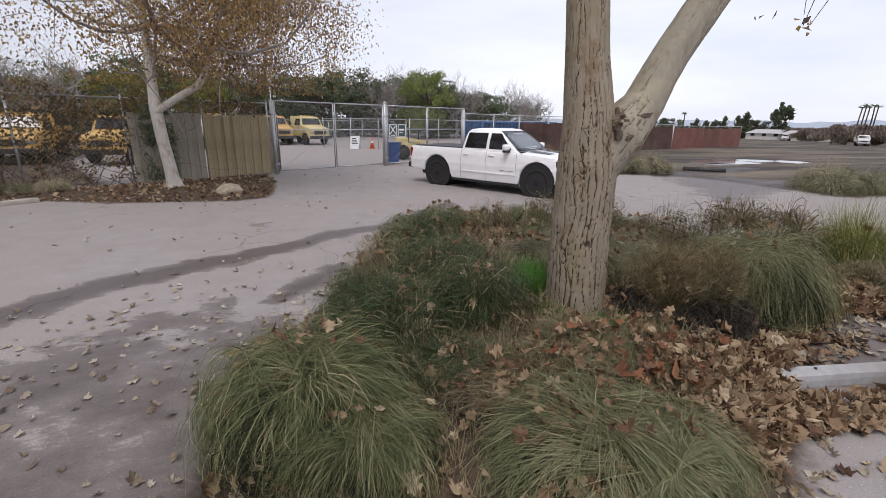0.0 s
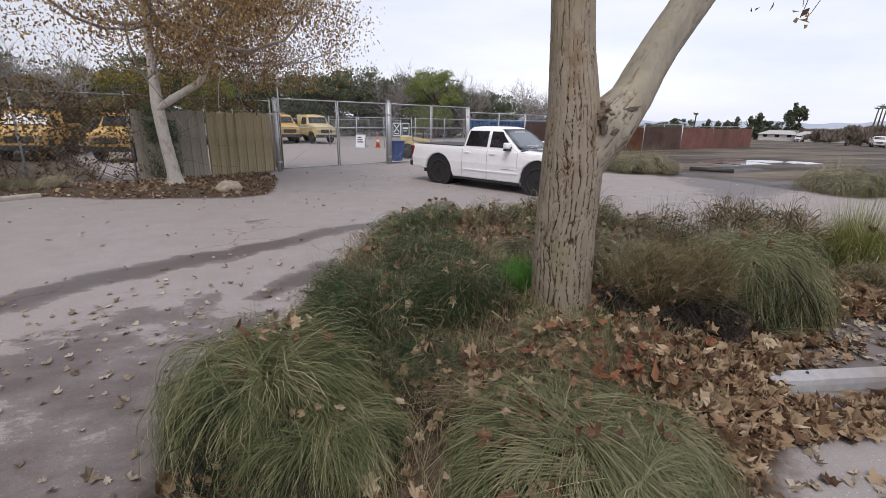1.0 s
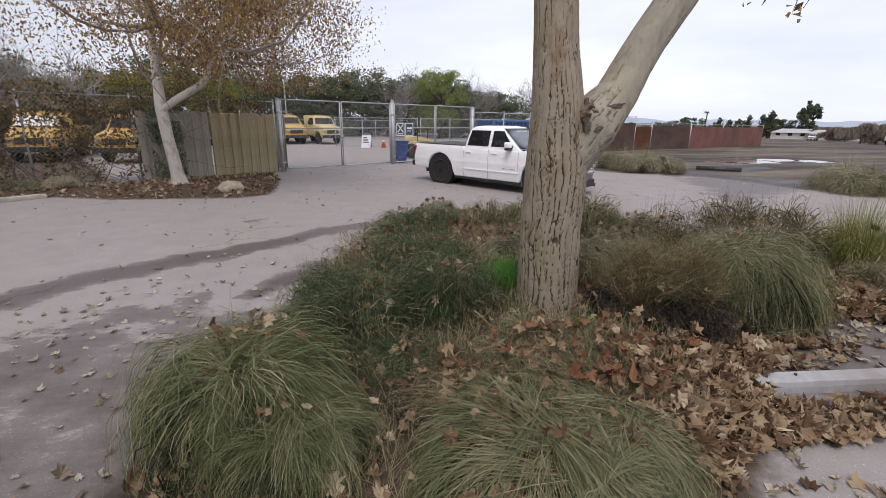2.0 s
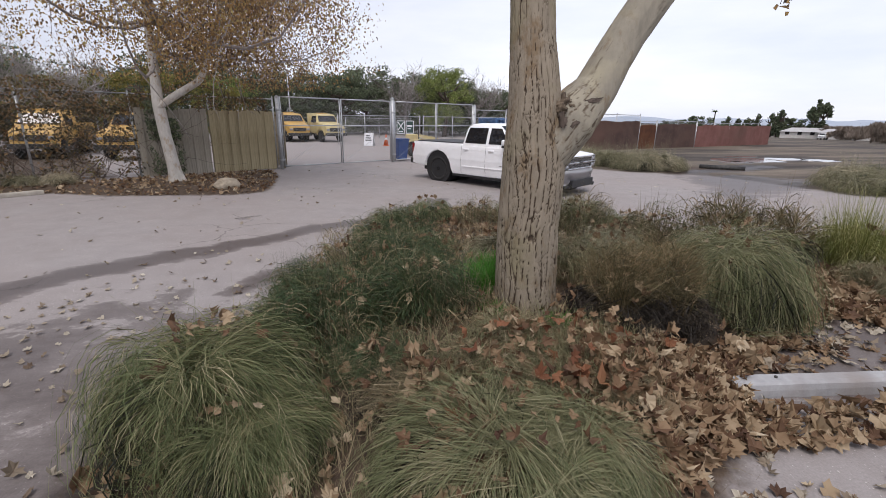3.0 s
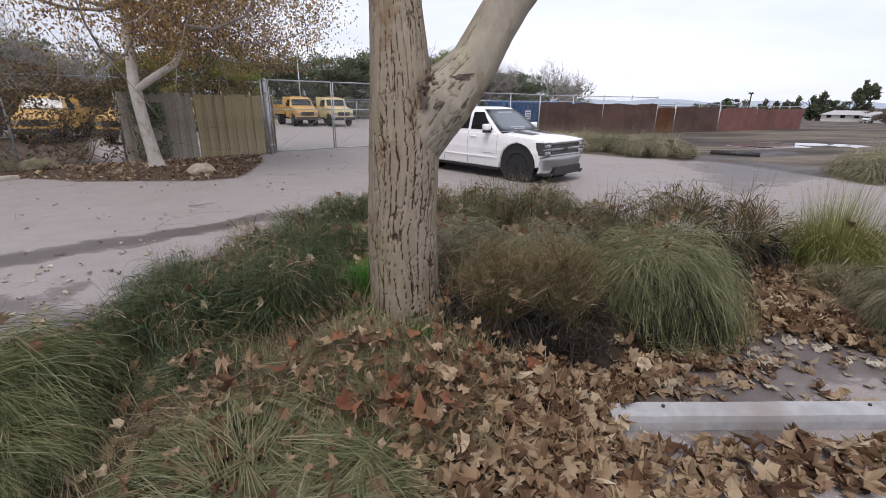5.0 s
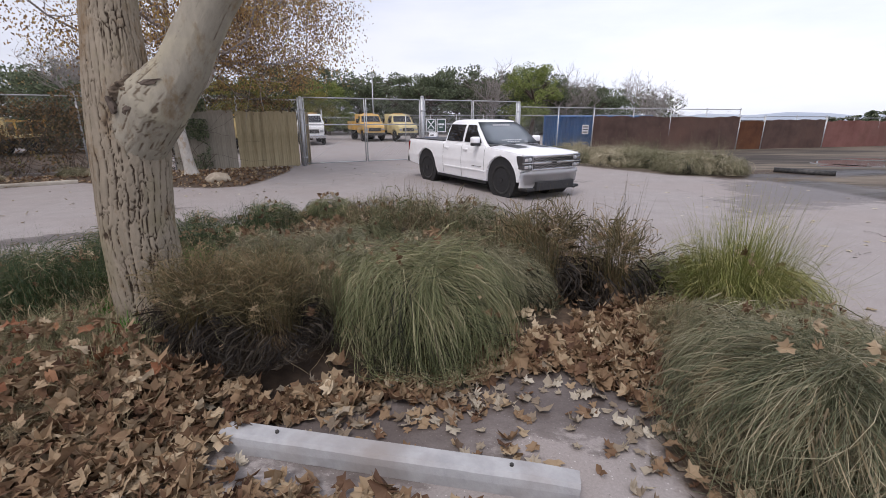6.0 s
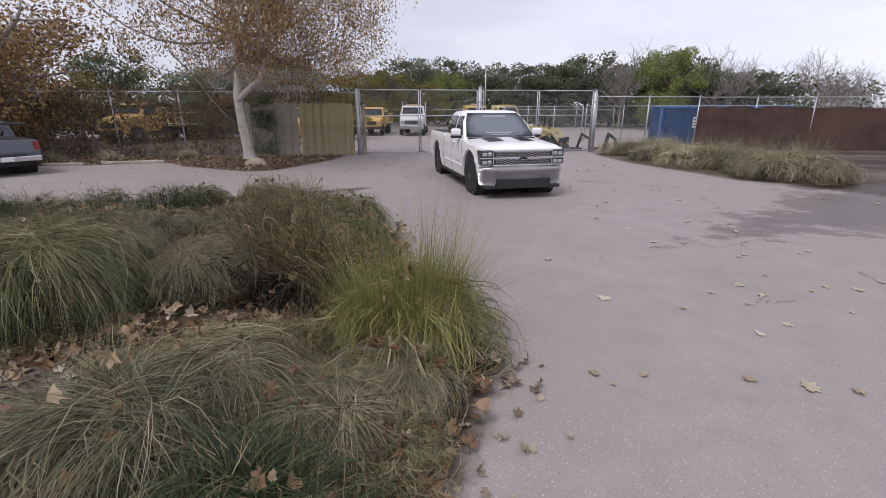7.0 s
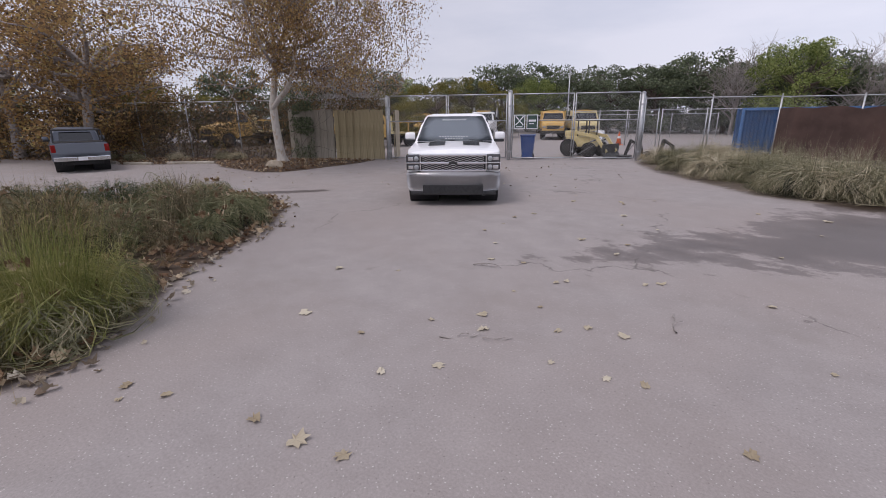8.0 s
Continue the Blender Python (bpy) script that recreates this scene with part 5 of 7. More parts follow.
M_RIM = plain("gloss_black_alloy", (0.015, 0.015, 0.017), 0.25, 0.3, 0.5)
M_CHROME = plain("chrome", (0.75, 0.76, 0.78), 0.16, 1.0)
M_LAMP = glass_material("headlamp_lens", (0.30, 0.31, 0.325), 1.0)
M_LAMP_DARK = glass_material("smoked_headlamp", (0.05, 0.05, 0.055), 0.8)
M_RED = glass_material("red_tail_lamp", (0.22, 0.012, 0.012), 0.8)
M_BUMPER = plain("satin_silver_bumper", (0.62, 0.61, 0.62), 0.25, 0.45, 0.4)
M_STRIPE = plain("charcoal_stripe", (0.05, 0.05, 0.055), 0.35, 0.0, 0.5)
M_DECAL = plain("white_decal", (0.75, 0.76, 0.78), 0.5)
M_YELLOW = surface("construction_yellow_paint", (0.50, 0.29, 0.07), (0.62, 0.40, 0.12), 5, 0.5, c=(0.36, 0.24, 0.10))
M_PALE_YELLOW = surface("faded_yellow_paint", (0.52, 0.42, 0.19), (0.64, 0.54, 0.29), 5, 0.55, c=(0.35, 0.26, 0.12))
M_DARK_STEEL = surface("dark_greasy_steel", (0.03, 0.03, 0.03), (0.09, 0.085, 0.08), 9, 0.6, 0.5)
M_DULL_WHITE = surface("dull_white_paint", (0.52, 0.52, 0.52), (0.68, 0.68, 0.67), 5, 0.5)


def wheel(parent, x, y, r, w, side, spokes=10):
    """A tyre with a spoked rim under it; side: +1 or -1, the way it faces."""
    hub = pose(x, y, r)
    bm = bmesh.new()
    prof = [(r * 0.74, -w / 2), (r * 0.93, -w / 2), (r * 0.985, -w * 0.4), (r, -w * 0.25), (r, w * 0.25), (r * 0.985, w * 0.4), (r * 0.93, w / 2), (r * 0.74, w / 2)]
    n = 40
    rows = [[bm.verts.new((q * math.cos(2 * math.pi * k / n), yy, q * math.sin(2 * math.pi * k / n))) for q, yy in prof] for k in range(n)]
    for k in range(n):
        for j in range(len(prof)):
            j2 = (j + 1) % len(prof)
            bm.faces.new((rows[k][j], rows[(k + 1) % n][j], rows[(k + 1) % n][j2], rows[k][j2]))
    wh = part("wheel", bm, M_TYRE, parent, smooth=True, at=hub)
    bm = bmesh.new()
    y0 = side * w * 0.44
    bmesh.ops.create_cone(bm, cap_ends=True, segments=32, radius1=r * 0.74, radius2=r * 0.74, depth=w * 0.5, matrix=pose(0, -side * w * 0.06, 0, 90))
    part("rim", bm, M_BLACK, wh)
    bm = bmesh.new()
    for k in range(spokes):
        a = 360 * k / spokes
        m = pose(0, 0, 0, 0, a, 0)
        box(bm, r * 0.10, r * 0.73, y0 - 0.012, y0 + 0.012, -0.022, 0.022, m=m)
    bmesh.ops.create_cone(bm, cap_ends=True, segments=24, radius1=r * 0.17, radius2=r * 0.12, depth=0.05, matrix=pose(0, y0, 0, 90 * side))
    for k in range(32):
        a0, a1 = 2 * math.pi * k / 32, 2 * math.pi * (k + 1) / 32
        tube(bm, (r * 0.72 * math.cos(a0), y0, r * 0.72 * math.sin(a0)), (r * 0.72 * math.cos(a1), y0, r * 0.72 * math.sin(a1)), 0.014, sides=5, caps=False)
    part("spokes", bm, M_RIM, wh)
    return wh


def body_shell(profile, width, cuts_z, cuts_x, seat):
    """A body from its side profile (x, z), pushed out to its width; seat(x, z) gives the half width there."""
    bm = bmesh.new()
    a = [bm.verts.new((x, -1, z)) for x, z in profile]
    b = [bm.verts.new((x, 1, z)) for x, z in profile]
    bm.faces.new(a)
    bm.faces.new(b[::-1])
    for k in range(len(profile)):
        k2 = (k + 1) % len(profile)
        bm.faces.new((a[k2], a[k], b[k], b[k2]))
    for axis, values in ((2, cuts_z), (0, cuts_x), (1, (-0.85, -0.5, 0, 0.5, 0.85))):
        for v in values:
            co, no = [0, 0, 0], [0, 0, 0]
            co[axis], no[axis] = v, 1
            bmesh.ops.bisect_plane(bm, geom=bm.verts[:] + bm.edges[:] + bm.faces[:], plane_co=co, plane_no=no)
    for v in bm.verts:
        v.co.y *= seat(v.co.x, v.co.z)
    return bm


def arch(cx, cz, r, a0, a1, n=12):
    return [(cx + r * math.cos(radians(a0 + (a1 - a0) * k / n)), cz + r * math.sin(radians(a0 + (a1 - a0) * k / n))) for k in range(n + 1)]


def slab(corners, thick, offset=0.004, bevel=0.0):
    """A thin panel over four or more points in order, pushed out along its normal."""
    bm = bmesh.new()
    cs = [Vector(c) for c in corners]
    nrm = (cs[1] - cs[0]).cross(cs[-1] - cs[0]).normalized()
    lo = [bm.verts.new(c + nrm * (offset - thick)) for c in cs]
    hi = [bm.verts.new(c + nrm * offset) for c in cs]
    bm.faces.new(hi)
    bm.faces.new(lo[::-1])
    for k in range(len(cs)):
        k2 = (k + 1) % len(cs)
        bm.faces.new((lo[k], lo[k2], hi[k2], hi[k]))
    return bm


def pickup(m, label, paint, stripes=True, rack=False):
    """A crew-cab pickup; x runs forward from the rear axle, y to its left."""
    t = thing("pickup_truck", m, label, "pickup truck", "parked pickups")
    F = 3.645
    prof = [(-1.16, 0.52), (-1.19, 0.80), (-1.17, 1.215), (-1.13, 1.235), (0.93, 1.235), (0.97, 1.20), (2.90, 1.215), (3.05, 1.205), (3.6, 1.17), (4.1, 1.13), (4.31, 1.10), (4.40, 1.05), (4.40, 1.03), (4.36, 1.02), (4.36, 0.60), (4.34, 0.44), (4.18, 0.40)]
    prof += arch(F, 0.44, 0.55, 2, 178) + [(F - 0.60, 0.30), (0.60, 0.30)] + arch(0, 0.44, 0.55, 2, 178) + [(-0.8, 0.48)]

    def half(x, z):
        w = 1.0 - 0.05 * max(0.0, (z - 0.95) / 0.3) ** 2 - 0.05 * max(0.0, (0.62 - z) / 0.35) ** 1.5
        if x > 3.7:
            w -= 0.09 * ((x - 3.7) / 0.78) ** 2.2
        if x < -0.9:
            w -= 0.02 * ((-0.9 - x) / 0.3) ** 2
        # shoulder crease and flared arches
        w += 0.012 * math.exp(-((z - 0.78) / 0.06) ** 2)
        for c in (0, F):
            d = math.hypot(x - c, z - 0.42)
            w += 0.010 * math.exp(-((d - 0.5) / 0.07) ** 2)
        return w

    bm = body_shell(prof, 1.0, (0.42, 0.52, 0.62, 0.70, 0.75, 0.78, 0.82, 0.9, 1.0, 1.08, 1.14, 1.18), (-1.0, -0.75, -0.55, 0.55, 0.75, 0.95, 1.4, 1.9, 2.4, 2.8, 3.1, 3.4, 3.9, 4.05, 4.2, 4.3, 4.38), half)
    # hood bulges
    for v in bm.verts:
        if v.co.z > 1.07 and v.co.x > 2.95:
            v.co.z += 0.035 * max(0, 1 - (v.co.y / 0.62) ** 4) - 0.03 * max(0, abs(v.co.y) - 0.75) / 0.25
    bmesh.ops.bevel(bm, geom=[e for e in bm.edges if len(e.link_faces) == 2 and e.calc_face_angle(0) > 0.9], offset=0.022, segments=2, affect="EDGES")
    body = part("body", bm, paint, t, smooth=False)
    body.data.polygons.foreach_set("use_smooth", [True] * len(body.data.polygons))
    body.data.set_sharp_from_angle(angle=radians(35))
    for c in (0, F):
        part("wheel_well", solid((c - 0.56, c + 0.56, -0.70, 0.70, 0.36, 0.985), bevel=0.1), M_BLACK, t)
    # cab
    bm = bmesh.new()
    sections = [(1.17, 0.93, 3.05, 0.945), (1.30, 0.95, 2.88, 0.905), (1.58, 1.0, 2.53, 0.825), (1.745, 1.05, 2.31, 0.755), (1.82, 1.14, 2.16, 0.69), (1.855, 1.35, 1.94, 0.54)]
    rings = []
    for z, x0, x1, w in sections:
        ring = []
        for x, sg in ((x0, -1), (x1, -1), (x1, 1), (x0, 1)):
            ring.append((x, sg * w, z))
        # corner rounding: two points a corner
        pts = []
        for k in range(4):
            p, a, b = Vector(ring[k]), Vector(ring[k - 1]), Vector(ring[(k + 1) % 4])
            c = 0.07
            pts += [p + (a - p).normalized() * c, p + (b - p).normalized() * c]
        # crowned windscreen
        mid = [(pts[3] + pts[4]) / 2 + Vector((0.05, 0, 0))]
        pts = pts[:4] + mid + pts[4:]
        rings.append([bm.verts.new(p) for p in pts])
    for r0, r1 in zip(rings, rings[1:]):
        for k in range(len(r0)):
            k2 = (k + 1) % len(r0)
            bm.faces.new((r0[k], r0[k2], r1[k2], r1[k]))
    bm.faces.new(rings[-1])
    cab = part("cab", bm, paint, t, smooth=True)
    cab.data.set_sharp_from_angle(angle=radians(40))

    def cab_at(z):
        for (z0, a0, b0, w0), (z1, a1, b1, w1) in zip(sections, sections[1:]):
            if z <= z1:
                s = (z - z0) / (z1 - z0)
                return a0 + (a1 - a0) * s, b0 + (b1 - b0) * s, w0 + (w1 - w0) * s
        return sections[-1][1:]

    def side_window(xb0, xb1, xt0, xt1, zb, zt, sg, name):
        wb, wt = cab_at(zb)[2], cab_at(zt)[2]
        zm = (zb + zt) / 2
        wm = cab_at(zm)[2]
        c = [(xb0, sg * wb, zb), (xb1, sg * wb, zb), (xb1 + (xt1 - xb1) * 0.5, sg * wm, zm), (xt1, sg * wt, zt), (xt0, sg * wt, zt), (xb0 + (xt0 - xb0) * 0.5, sg * wm, zm)]
        if sg > 0:
            c = c[::-1]
        bm = bmesh.new()
        vs = [bm.verts.new((x, y + sg * 0.012, z)) for x, y, z in c]
        back = [bm.verts.new((x, y - sg * 0.02, z)) for x, y, z in c]
        i = (0, 1, 2, 5), (5, 2, 3, 4)
        if sg > 0:
            i = (0, 3, 4, 5), (0, 1, 2, 3)
        for f in i:
            bm.faces.new([vs[q] for q in f])
        for k in range(6):
            k2 = (k + 1) % 6
            bm.faces.new((vs[k], vs[k2], back[k2], back[k]))
        return part("side_window", bm, M_GLASS, t)

    for sg in (-1, 1):
        side_window(1.08, 1.87, 1.15, 1.86, 1.27, 1.72, sg, "rear")
        side_window(1.98, 2.76, 1.97, 2.31, 1.27, 1.72, sg, "front")
        # doors: seams and handles
        for x, z0, z1 in ((0.99, 0.34, 1.2), (1.93, 0.34, 1.66), (2.98, 0.52, 1.17)):
            w0 = half(x, 0.8)
            bm = bmesh.new()
            zs = [z0 + (min(z1, 1.19) - z0) * k / 10 for k in range(11)]
            for za, zb in zip(zs, zs[1:]):
                tube(bm, (x, sg * (half(x, za) + 0.0005), za), (x, sg * (half(x, zb) + 0.0005), zb), 0.0045, sides=4)
            part("door_seam", bm, M_BLACK, t)
        for x in (1.08, 2.03):
            bm = solid((x, x + 0.2, sg * 1.0 - 0.025, sg * 1.0 + 0.025, 1.06, 1.095), bevel=0.012)
            part("door_handle", bm, paint, t)
        bm = solid((1.05, 3.0, sg * 1.005 - 0.012, sg * 1.005 + 0.012, 0.55, 0.585), bevel=0.006)
        part("side_moulding", bm, paint, t)
        bm = solid((2.45, 2.9, sg * 1.008 - 0.004, sg * 1.008 + 0.004, 0.665, 0.68))
        part("badge", bm, M_CHROME, t)
        bm = solid((0.6, 3.05, sg * 0.93 - 0.04, sg * 0.93 + 0.04, 0.235, 0.305), bevel=0.015)
        part("rocker_sill", bm, M_BLACK, t)
        # mirror
        bm = solid((2.60, 2.74, sg * 1.07 - 0.12, sg * 1.07 + 0.12, 1.26, 1.43), bevel=0.045)
        mir = part("mirror", bm, paint, t, smooth=True)
        part("mirror_base", solid((2.62, 2.74, sg * 1.05 - 0.14, sg * 1.05 + 0.12, 1.20, 1.265), bevel=0.02), M_BLACK, mir)
        # wheel wells
        for c in (0, F):
            bm = bmesh.new()
            bmesh.ops.create_cone(bm, cap_ends=True, segments=32, radius1=0.535, radius2=0.535, depth=0.62, matrix=pose(c, sg * 0.645, 0.45, 90))
            part("wheel_well", bm, M_BLACK, t)
            wheel(t, c, sg * 0.815, 0.405, 0.29, sg)
        # lamps
        part("tail_lamp", solid((-1.20, -1.08, sg * 0.90 - 0.085, sg * 0.90 + 0.085, 0.86, 1.17), bevel=0.02), M_RED, t)
        hl = part("headlamp", solid((4.06, 4.44, sg * 0.815 - 0.15, sg * 0.815 + 0.15, 0.725, 1.045), bevel=0.03), M_LAMP_DARK, t, "stacked smoked headlamp")
        for z, lens in ((0.955, "upper_lens"), (0.785, "lower_lens")):
            bm = bmesh.new()
            bmesh.ops.create_uvsphere(bm, u_segments=14, v_segments=8, radius=0.055, matrix=pose(4.425, sg * 0.755, z))
            part(lens, bm, M_LAMP, hl, "clear projector lens", smooth=True)
            part("reflector", solid((4.425, 4.45, sg * 0.87 - 0.055, sg * 0.87 + 0.055, z - 0.035, z + 0.035), bevel=0.008), M_CHROME, hl)
        part("chrome_trim", solid((4.40, 4.462, sg * 0.815 - 0.15, sg * 0.815 + 0.14, 0.862, 0.886), bevel=0.006), M_CHROME, hl)
        part("chrome_trim", solid((4.38, 4.455, sg * 0.675 - 0.012, sg * 0.675 + 0.012, 0.72, 1.04), bevel=0.006), M_CHROME, hl)
    # windscreen and rear glass
    zs = [1.235, 1.37, 1.52, 1.66, 1.785]
    bm = bmesh.new()
    rows = []
    for z in zs:
        a, b, w = cab_at(z)
        rows.append([bm.verts.new((b + 0.012 + 0.052 * (1 - (q / 1.0) ** 2), q * (w - 0.05), z + 0.006)) for q in (-1, -0.66, -0.33, 0, 0.33, 0.66, 1)])
    for r0, r1 in zip(rows, rows[1:]):
        for k in range(6):
            bm.faces.new((r0[k], r0[k + 1], r1[k + 1], r1[k]))
    bmesh.ops.solidify(bm, geom=bm.faces[:], thickness=-0.012)
    ws = part("windscreen", bm, M_SCREEN, t, smooth=True)
    a, b, w = cab_at(1.27)
    part("cowl", solid((2.88, 3.08, -0.86, 0.86, 1.19, 1.225), bevel=0.01), M_BLACK, t)
    part("wiper", pipe(((3.03, 0.65, 1.245), (2.93, 0.05, 1.285), 0.008), ((3.03, 0.0, 1.245), (2.93, -0.6, 1.285), 0.008), sides=6), M_BLACK, ws)
    a2, b2, w2 = cab_at(1.64)
    part("rear_glass", slab([(cab_at(1.28)[0] - 0.004, 0.62, 1.28), (cab_at(1.28)[0] - 0.004, -0.62, 1.28), (a2 - 0.004, -0.56, 1.64), (a2 - 0.004, 0.56, 1.64)], 0.02, 0.004), M_GLASS, t)
    # lettering on the glass, as plain bars
    if stripes:
        for k in range(9):
            y = -0.3 + 0.066 * k
            aa, bb, ww = cab_at(1.712)
            part("decal_bar", solid((bb + 0.045, bb + 0.085, y, y + 0.046, 1.695, 1.728)), M_DECAL, ws)
        for k in range(11):
            y = -0.36 + 0.063 * k
            aa, bb, ww = cab_at(1.335)
            part("decal_bar", solid((bb + 0.045, bb + 0.082, y, y + 0.04, 1.325, 1.348)), M_DECAL, ws)
        for k in range(7):
            y = -0.22 + 0.063 * k
            aa, bb, ww = cab_at(1.295)
            part("decal_bar", solid((bb + 0.045, bb + 0.082, y, y + 0.04, 1.285, 1.305)), M_DECAL, ws)
        for sg in (-1, 1):
            bm = bmesh.new()
            pts = [(3.13, 1.201), (3.45, 1.182), (3.78, 1.157)]
            rows = []
            for x, z in pts:
                rows.append([bm.verts.new((x, sg * (0.20 + 0.36 * q), z + 0.0445 - 0.035 * ((0.20 + 0.36 * q) / 0.62) ** 4)) for q in (0, 0.5, 1)])
            for r0, r1 in zip(rows, rows[1:]):
                for k in range(2):
                    bm.faces.new((r0[k], r0[k + 1], r1[k + 1], r1[k]))
            bmesh.ops.solidify(bm, geom=bm.faces[:], thickness=0.006)
            part("hood_stripe", bm, M_STRIPE, t, "charcoal hood stripe")
    # grille
    g = part("grille", solid((4.34, 4.42, -0.66, 0.66, 0.71, 1.03), bevel=0.01), M_BLACK, t, "dark grille with chrome wave bars")
    for z in (1.025, 0.872, 0.715):
        part("chrome_bar", solid((4.40, 4.482, -0.67, 0.67, z - 0.021, z + 0.021), bevel=0.01), M_CHROME, g)
    for z0, z1 in ((0.89, 1.01), (0.73, 0.855)):
        for j in range(3):
            bm = bmesh.new()
            zc = z0 + (z1 - z0) * (j + 0.5) / 3
            n = 18
            for k in range(n):
                y0, y1 = -0.63 + 1.26 * k / n, -0.63 + 1.26 * (k + 1) / n
                d = 0.014
                tube(bm, (4.445, y0, zc + (d if k % 2 else -d)), (4.445, y1, zc + (-d if k % 2 else d)), 0.0095, sides=5)
            part("wave_bar", bm, M_CHROME, g)
    part("emblem", solid((4.46, 4.49, -0.09, 0.09, 0.85, 0.895), bevel=0.01), M_BLACK, g)
    # bumpers
    bm = bmesh.new()
    rows = []
    for z, x, w in ((0.70, 4.44, 0.94), (0.675, 4.585, 0.97), (0.60, 4.60, 0.98), (0.585, 4.575, 0.975), (0.38, 4.565, 0.965), (0.28, 4.50, 0.93)):
        rows.append([bm.verts.new((x - 0.24 * abs(q) ** 3.2, q * w, z)) for q in (-1, -0.88, -0.7, -0.45, -0.2, 0, 0.2, 0.45, 0.7, 0.88, 1)])
    for r0, r1 in zip(rows, rows[1:]):
        for k in range(10):
            bm.faces.new((r0[k], r0[k + 1], r1[k + 1], r1[k]))
    bmesh.ops.solidify(bm, geom=bm.faces[:], thickness=0.05)
    bp = part("front_bumper", bm, M_BUMPER if stripes else M_CHROME, t, "satin silver front bumper", smooth=True)
    part("air_dam", solid((4.35, 4.585, -0.62, 0.62, 0.23, 0.44), bevel=0.02), M_BLACK, bp, "black lower opening")
    part("lip", solid((4.2, 4.52, -0.88, 0.88, 0.22, 0.29), bevel=0.02), M_BLACK, bp)
    rb = part("rear_bumper", solid((-1.33, -1.12, -0.95, 0.95, 0.50, 0.68), bevel=0.03), M_DARK_STEEL if stripes else M_CHROME, t)
    part("step_pad", solid((-1.34, -1.14, -0.55, 0.55, 0.675, 0.695), bevel=0.004), M_BLACK, rb)
    part("number_plate", solid((-1.345, -1.33, -0.16, 0.16, 0.52, 0.66), bevel=0.003), M_DECAL, rb)
    part("tailgate_seam", solid((-1.196, -1.185, -0.78, 0.78, 0.72, 0.73)), M_BLACK, t)
    part("tonneau_cover", solid((-1.08, 0.9, -0.83, 0.83, 1.225, 1.262), bevel=0.012), M_BLACK, t, "black bed cover")
    part("underbody", solid((-0.9, 4.3, -0.7, 0.7, 0.30, 0.55), bevel=0.03), M_BLACK, t)
    part("tow_hook", solid((4.50, 4.60, 0.60, 0.66, 0.22, 0.27)), M_BLACK, t)
    part("aerial", pipe(((1.3, 0.0, 1.82), (1.2, 0.0, 1.90), 0.018)), M_BLACK, t)
    if rack:
        for x in (-0.9, 0.7):
            part("rack_hoop", pipe(((x, -0.85, 1.24), (x, -0.8, 1.75), 0.03), ((x, 0.85, 1.24), (x, 0.8, 1.75), 0.03), ((x, -0.8, 1.75), (x, 0.8, 1.75), 0.03)), M_BLACK, t)
        part("rack_rail", pipe(((-0.9, -0.8, 1.75), (1.3, -0.75, 1.78), 0.03), ((-0.9, 0.8, 1.75), (1.3, 0.75, 1.78), 0.03)), M_BLACK, t)
    return t


pickup(Matrix.Translation((1.81, 14.46, 0.0)) @ pose(0, 0, 0, 0, 0, -52.5), "clean white crew-cab pickup with black wheels and charcoal hood stripes", M_WHITE_PAINT)
pickup(Matrix.Translation((-10.9, 7.95, 0.0)) @ pose(0, 0, 0, 0, 0, 171) @ Matrix.Scale(0.84, 4), "older grey-blue pickup with a black bed rack, parked at the kerb", M_GREY_PAINT, stripes=False, rack=True)

# ---- kerbs, boulder and small things of the lot ----


def concrete_bar(name, a, b, w, h, label, category, group, material):
    """A concrete bar with sloped sides and chamfered ends, lying from a to b."""
    a, b = Vector((*a, 0)), Vector((*b, 0))
    n = (b - a).length
    turn = math.degrees(math.atan2((b - a).y, (b - a).x))
    bm = bmesh.new()
    segs = 16
    rows = []
    rnd = random.Random(int(n * 1000))
    for k in range(segs + 1):
        x = n * k / segs
        e = 0.92 if k in (0, segs) else 1.0
        j = lambda: rnd.uniform(-0.003, 0.003)
        rows.append([bm.verts.new((x + j(), s * w / 2 * ww * (0.96 if e < 1 else 1), max(0.0, h * z * (e if z > 0.5 else 1)) + j())) for s, ww, z in ((-1, 1, -0.15), (-1, 0.97, 0.5), (-1, 0.86, 0.84), (-1, 0.6, 1), (1, 0.6, 1), (1, 0.86, 0.84), (1, 0.97, 0.5), (1, 1, -0.15))])
    for r0, r1 in zip(rows, rows[1:]):
        for k in range(7):
            bm.faces.new((r0[k], r0[k + 1], r1[k + 1], r1[k]))
    bm.faces.new(rows[0])
    bm.faces.new(rows[-1])
    ob = part(name, bm, material)
    ob.matrix_basis = Matrix.Translation((a.x, a.y, min(gz(a.x, a.y), gz(b.x, b.y)))) @ pose(0, 0, 0, 0, 0, turn)
    return tagged(ob, label, category, group) if label else ob


stop = thing("wheel_stop", Matrix.Identity(4), "pale grey concrete wheel stop half buried in leaves", "wheel stop", "")
bar = concrete_bar("body", (1.34, 1.92), (3.40, 1.72), 0.155, 0.125, "", "", "", M_KERB)
bar.parent = stop
for f in (0.17, 0.83):
    x, y = 1.34 + 2.06 * f, 1.92 - 0.2 * f
    part("steel_pin", pipe(((x, y, 0.02), (x, y, gz(2.3, 1.8) + 0.138), 0.011)), M_DARK_STEEL, stop, "rusty steel pin")
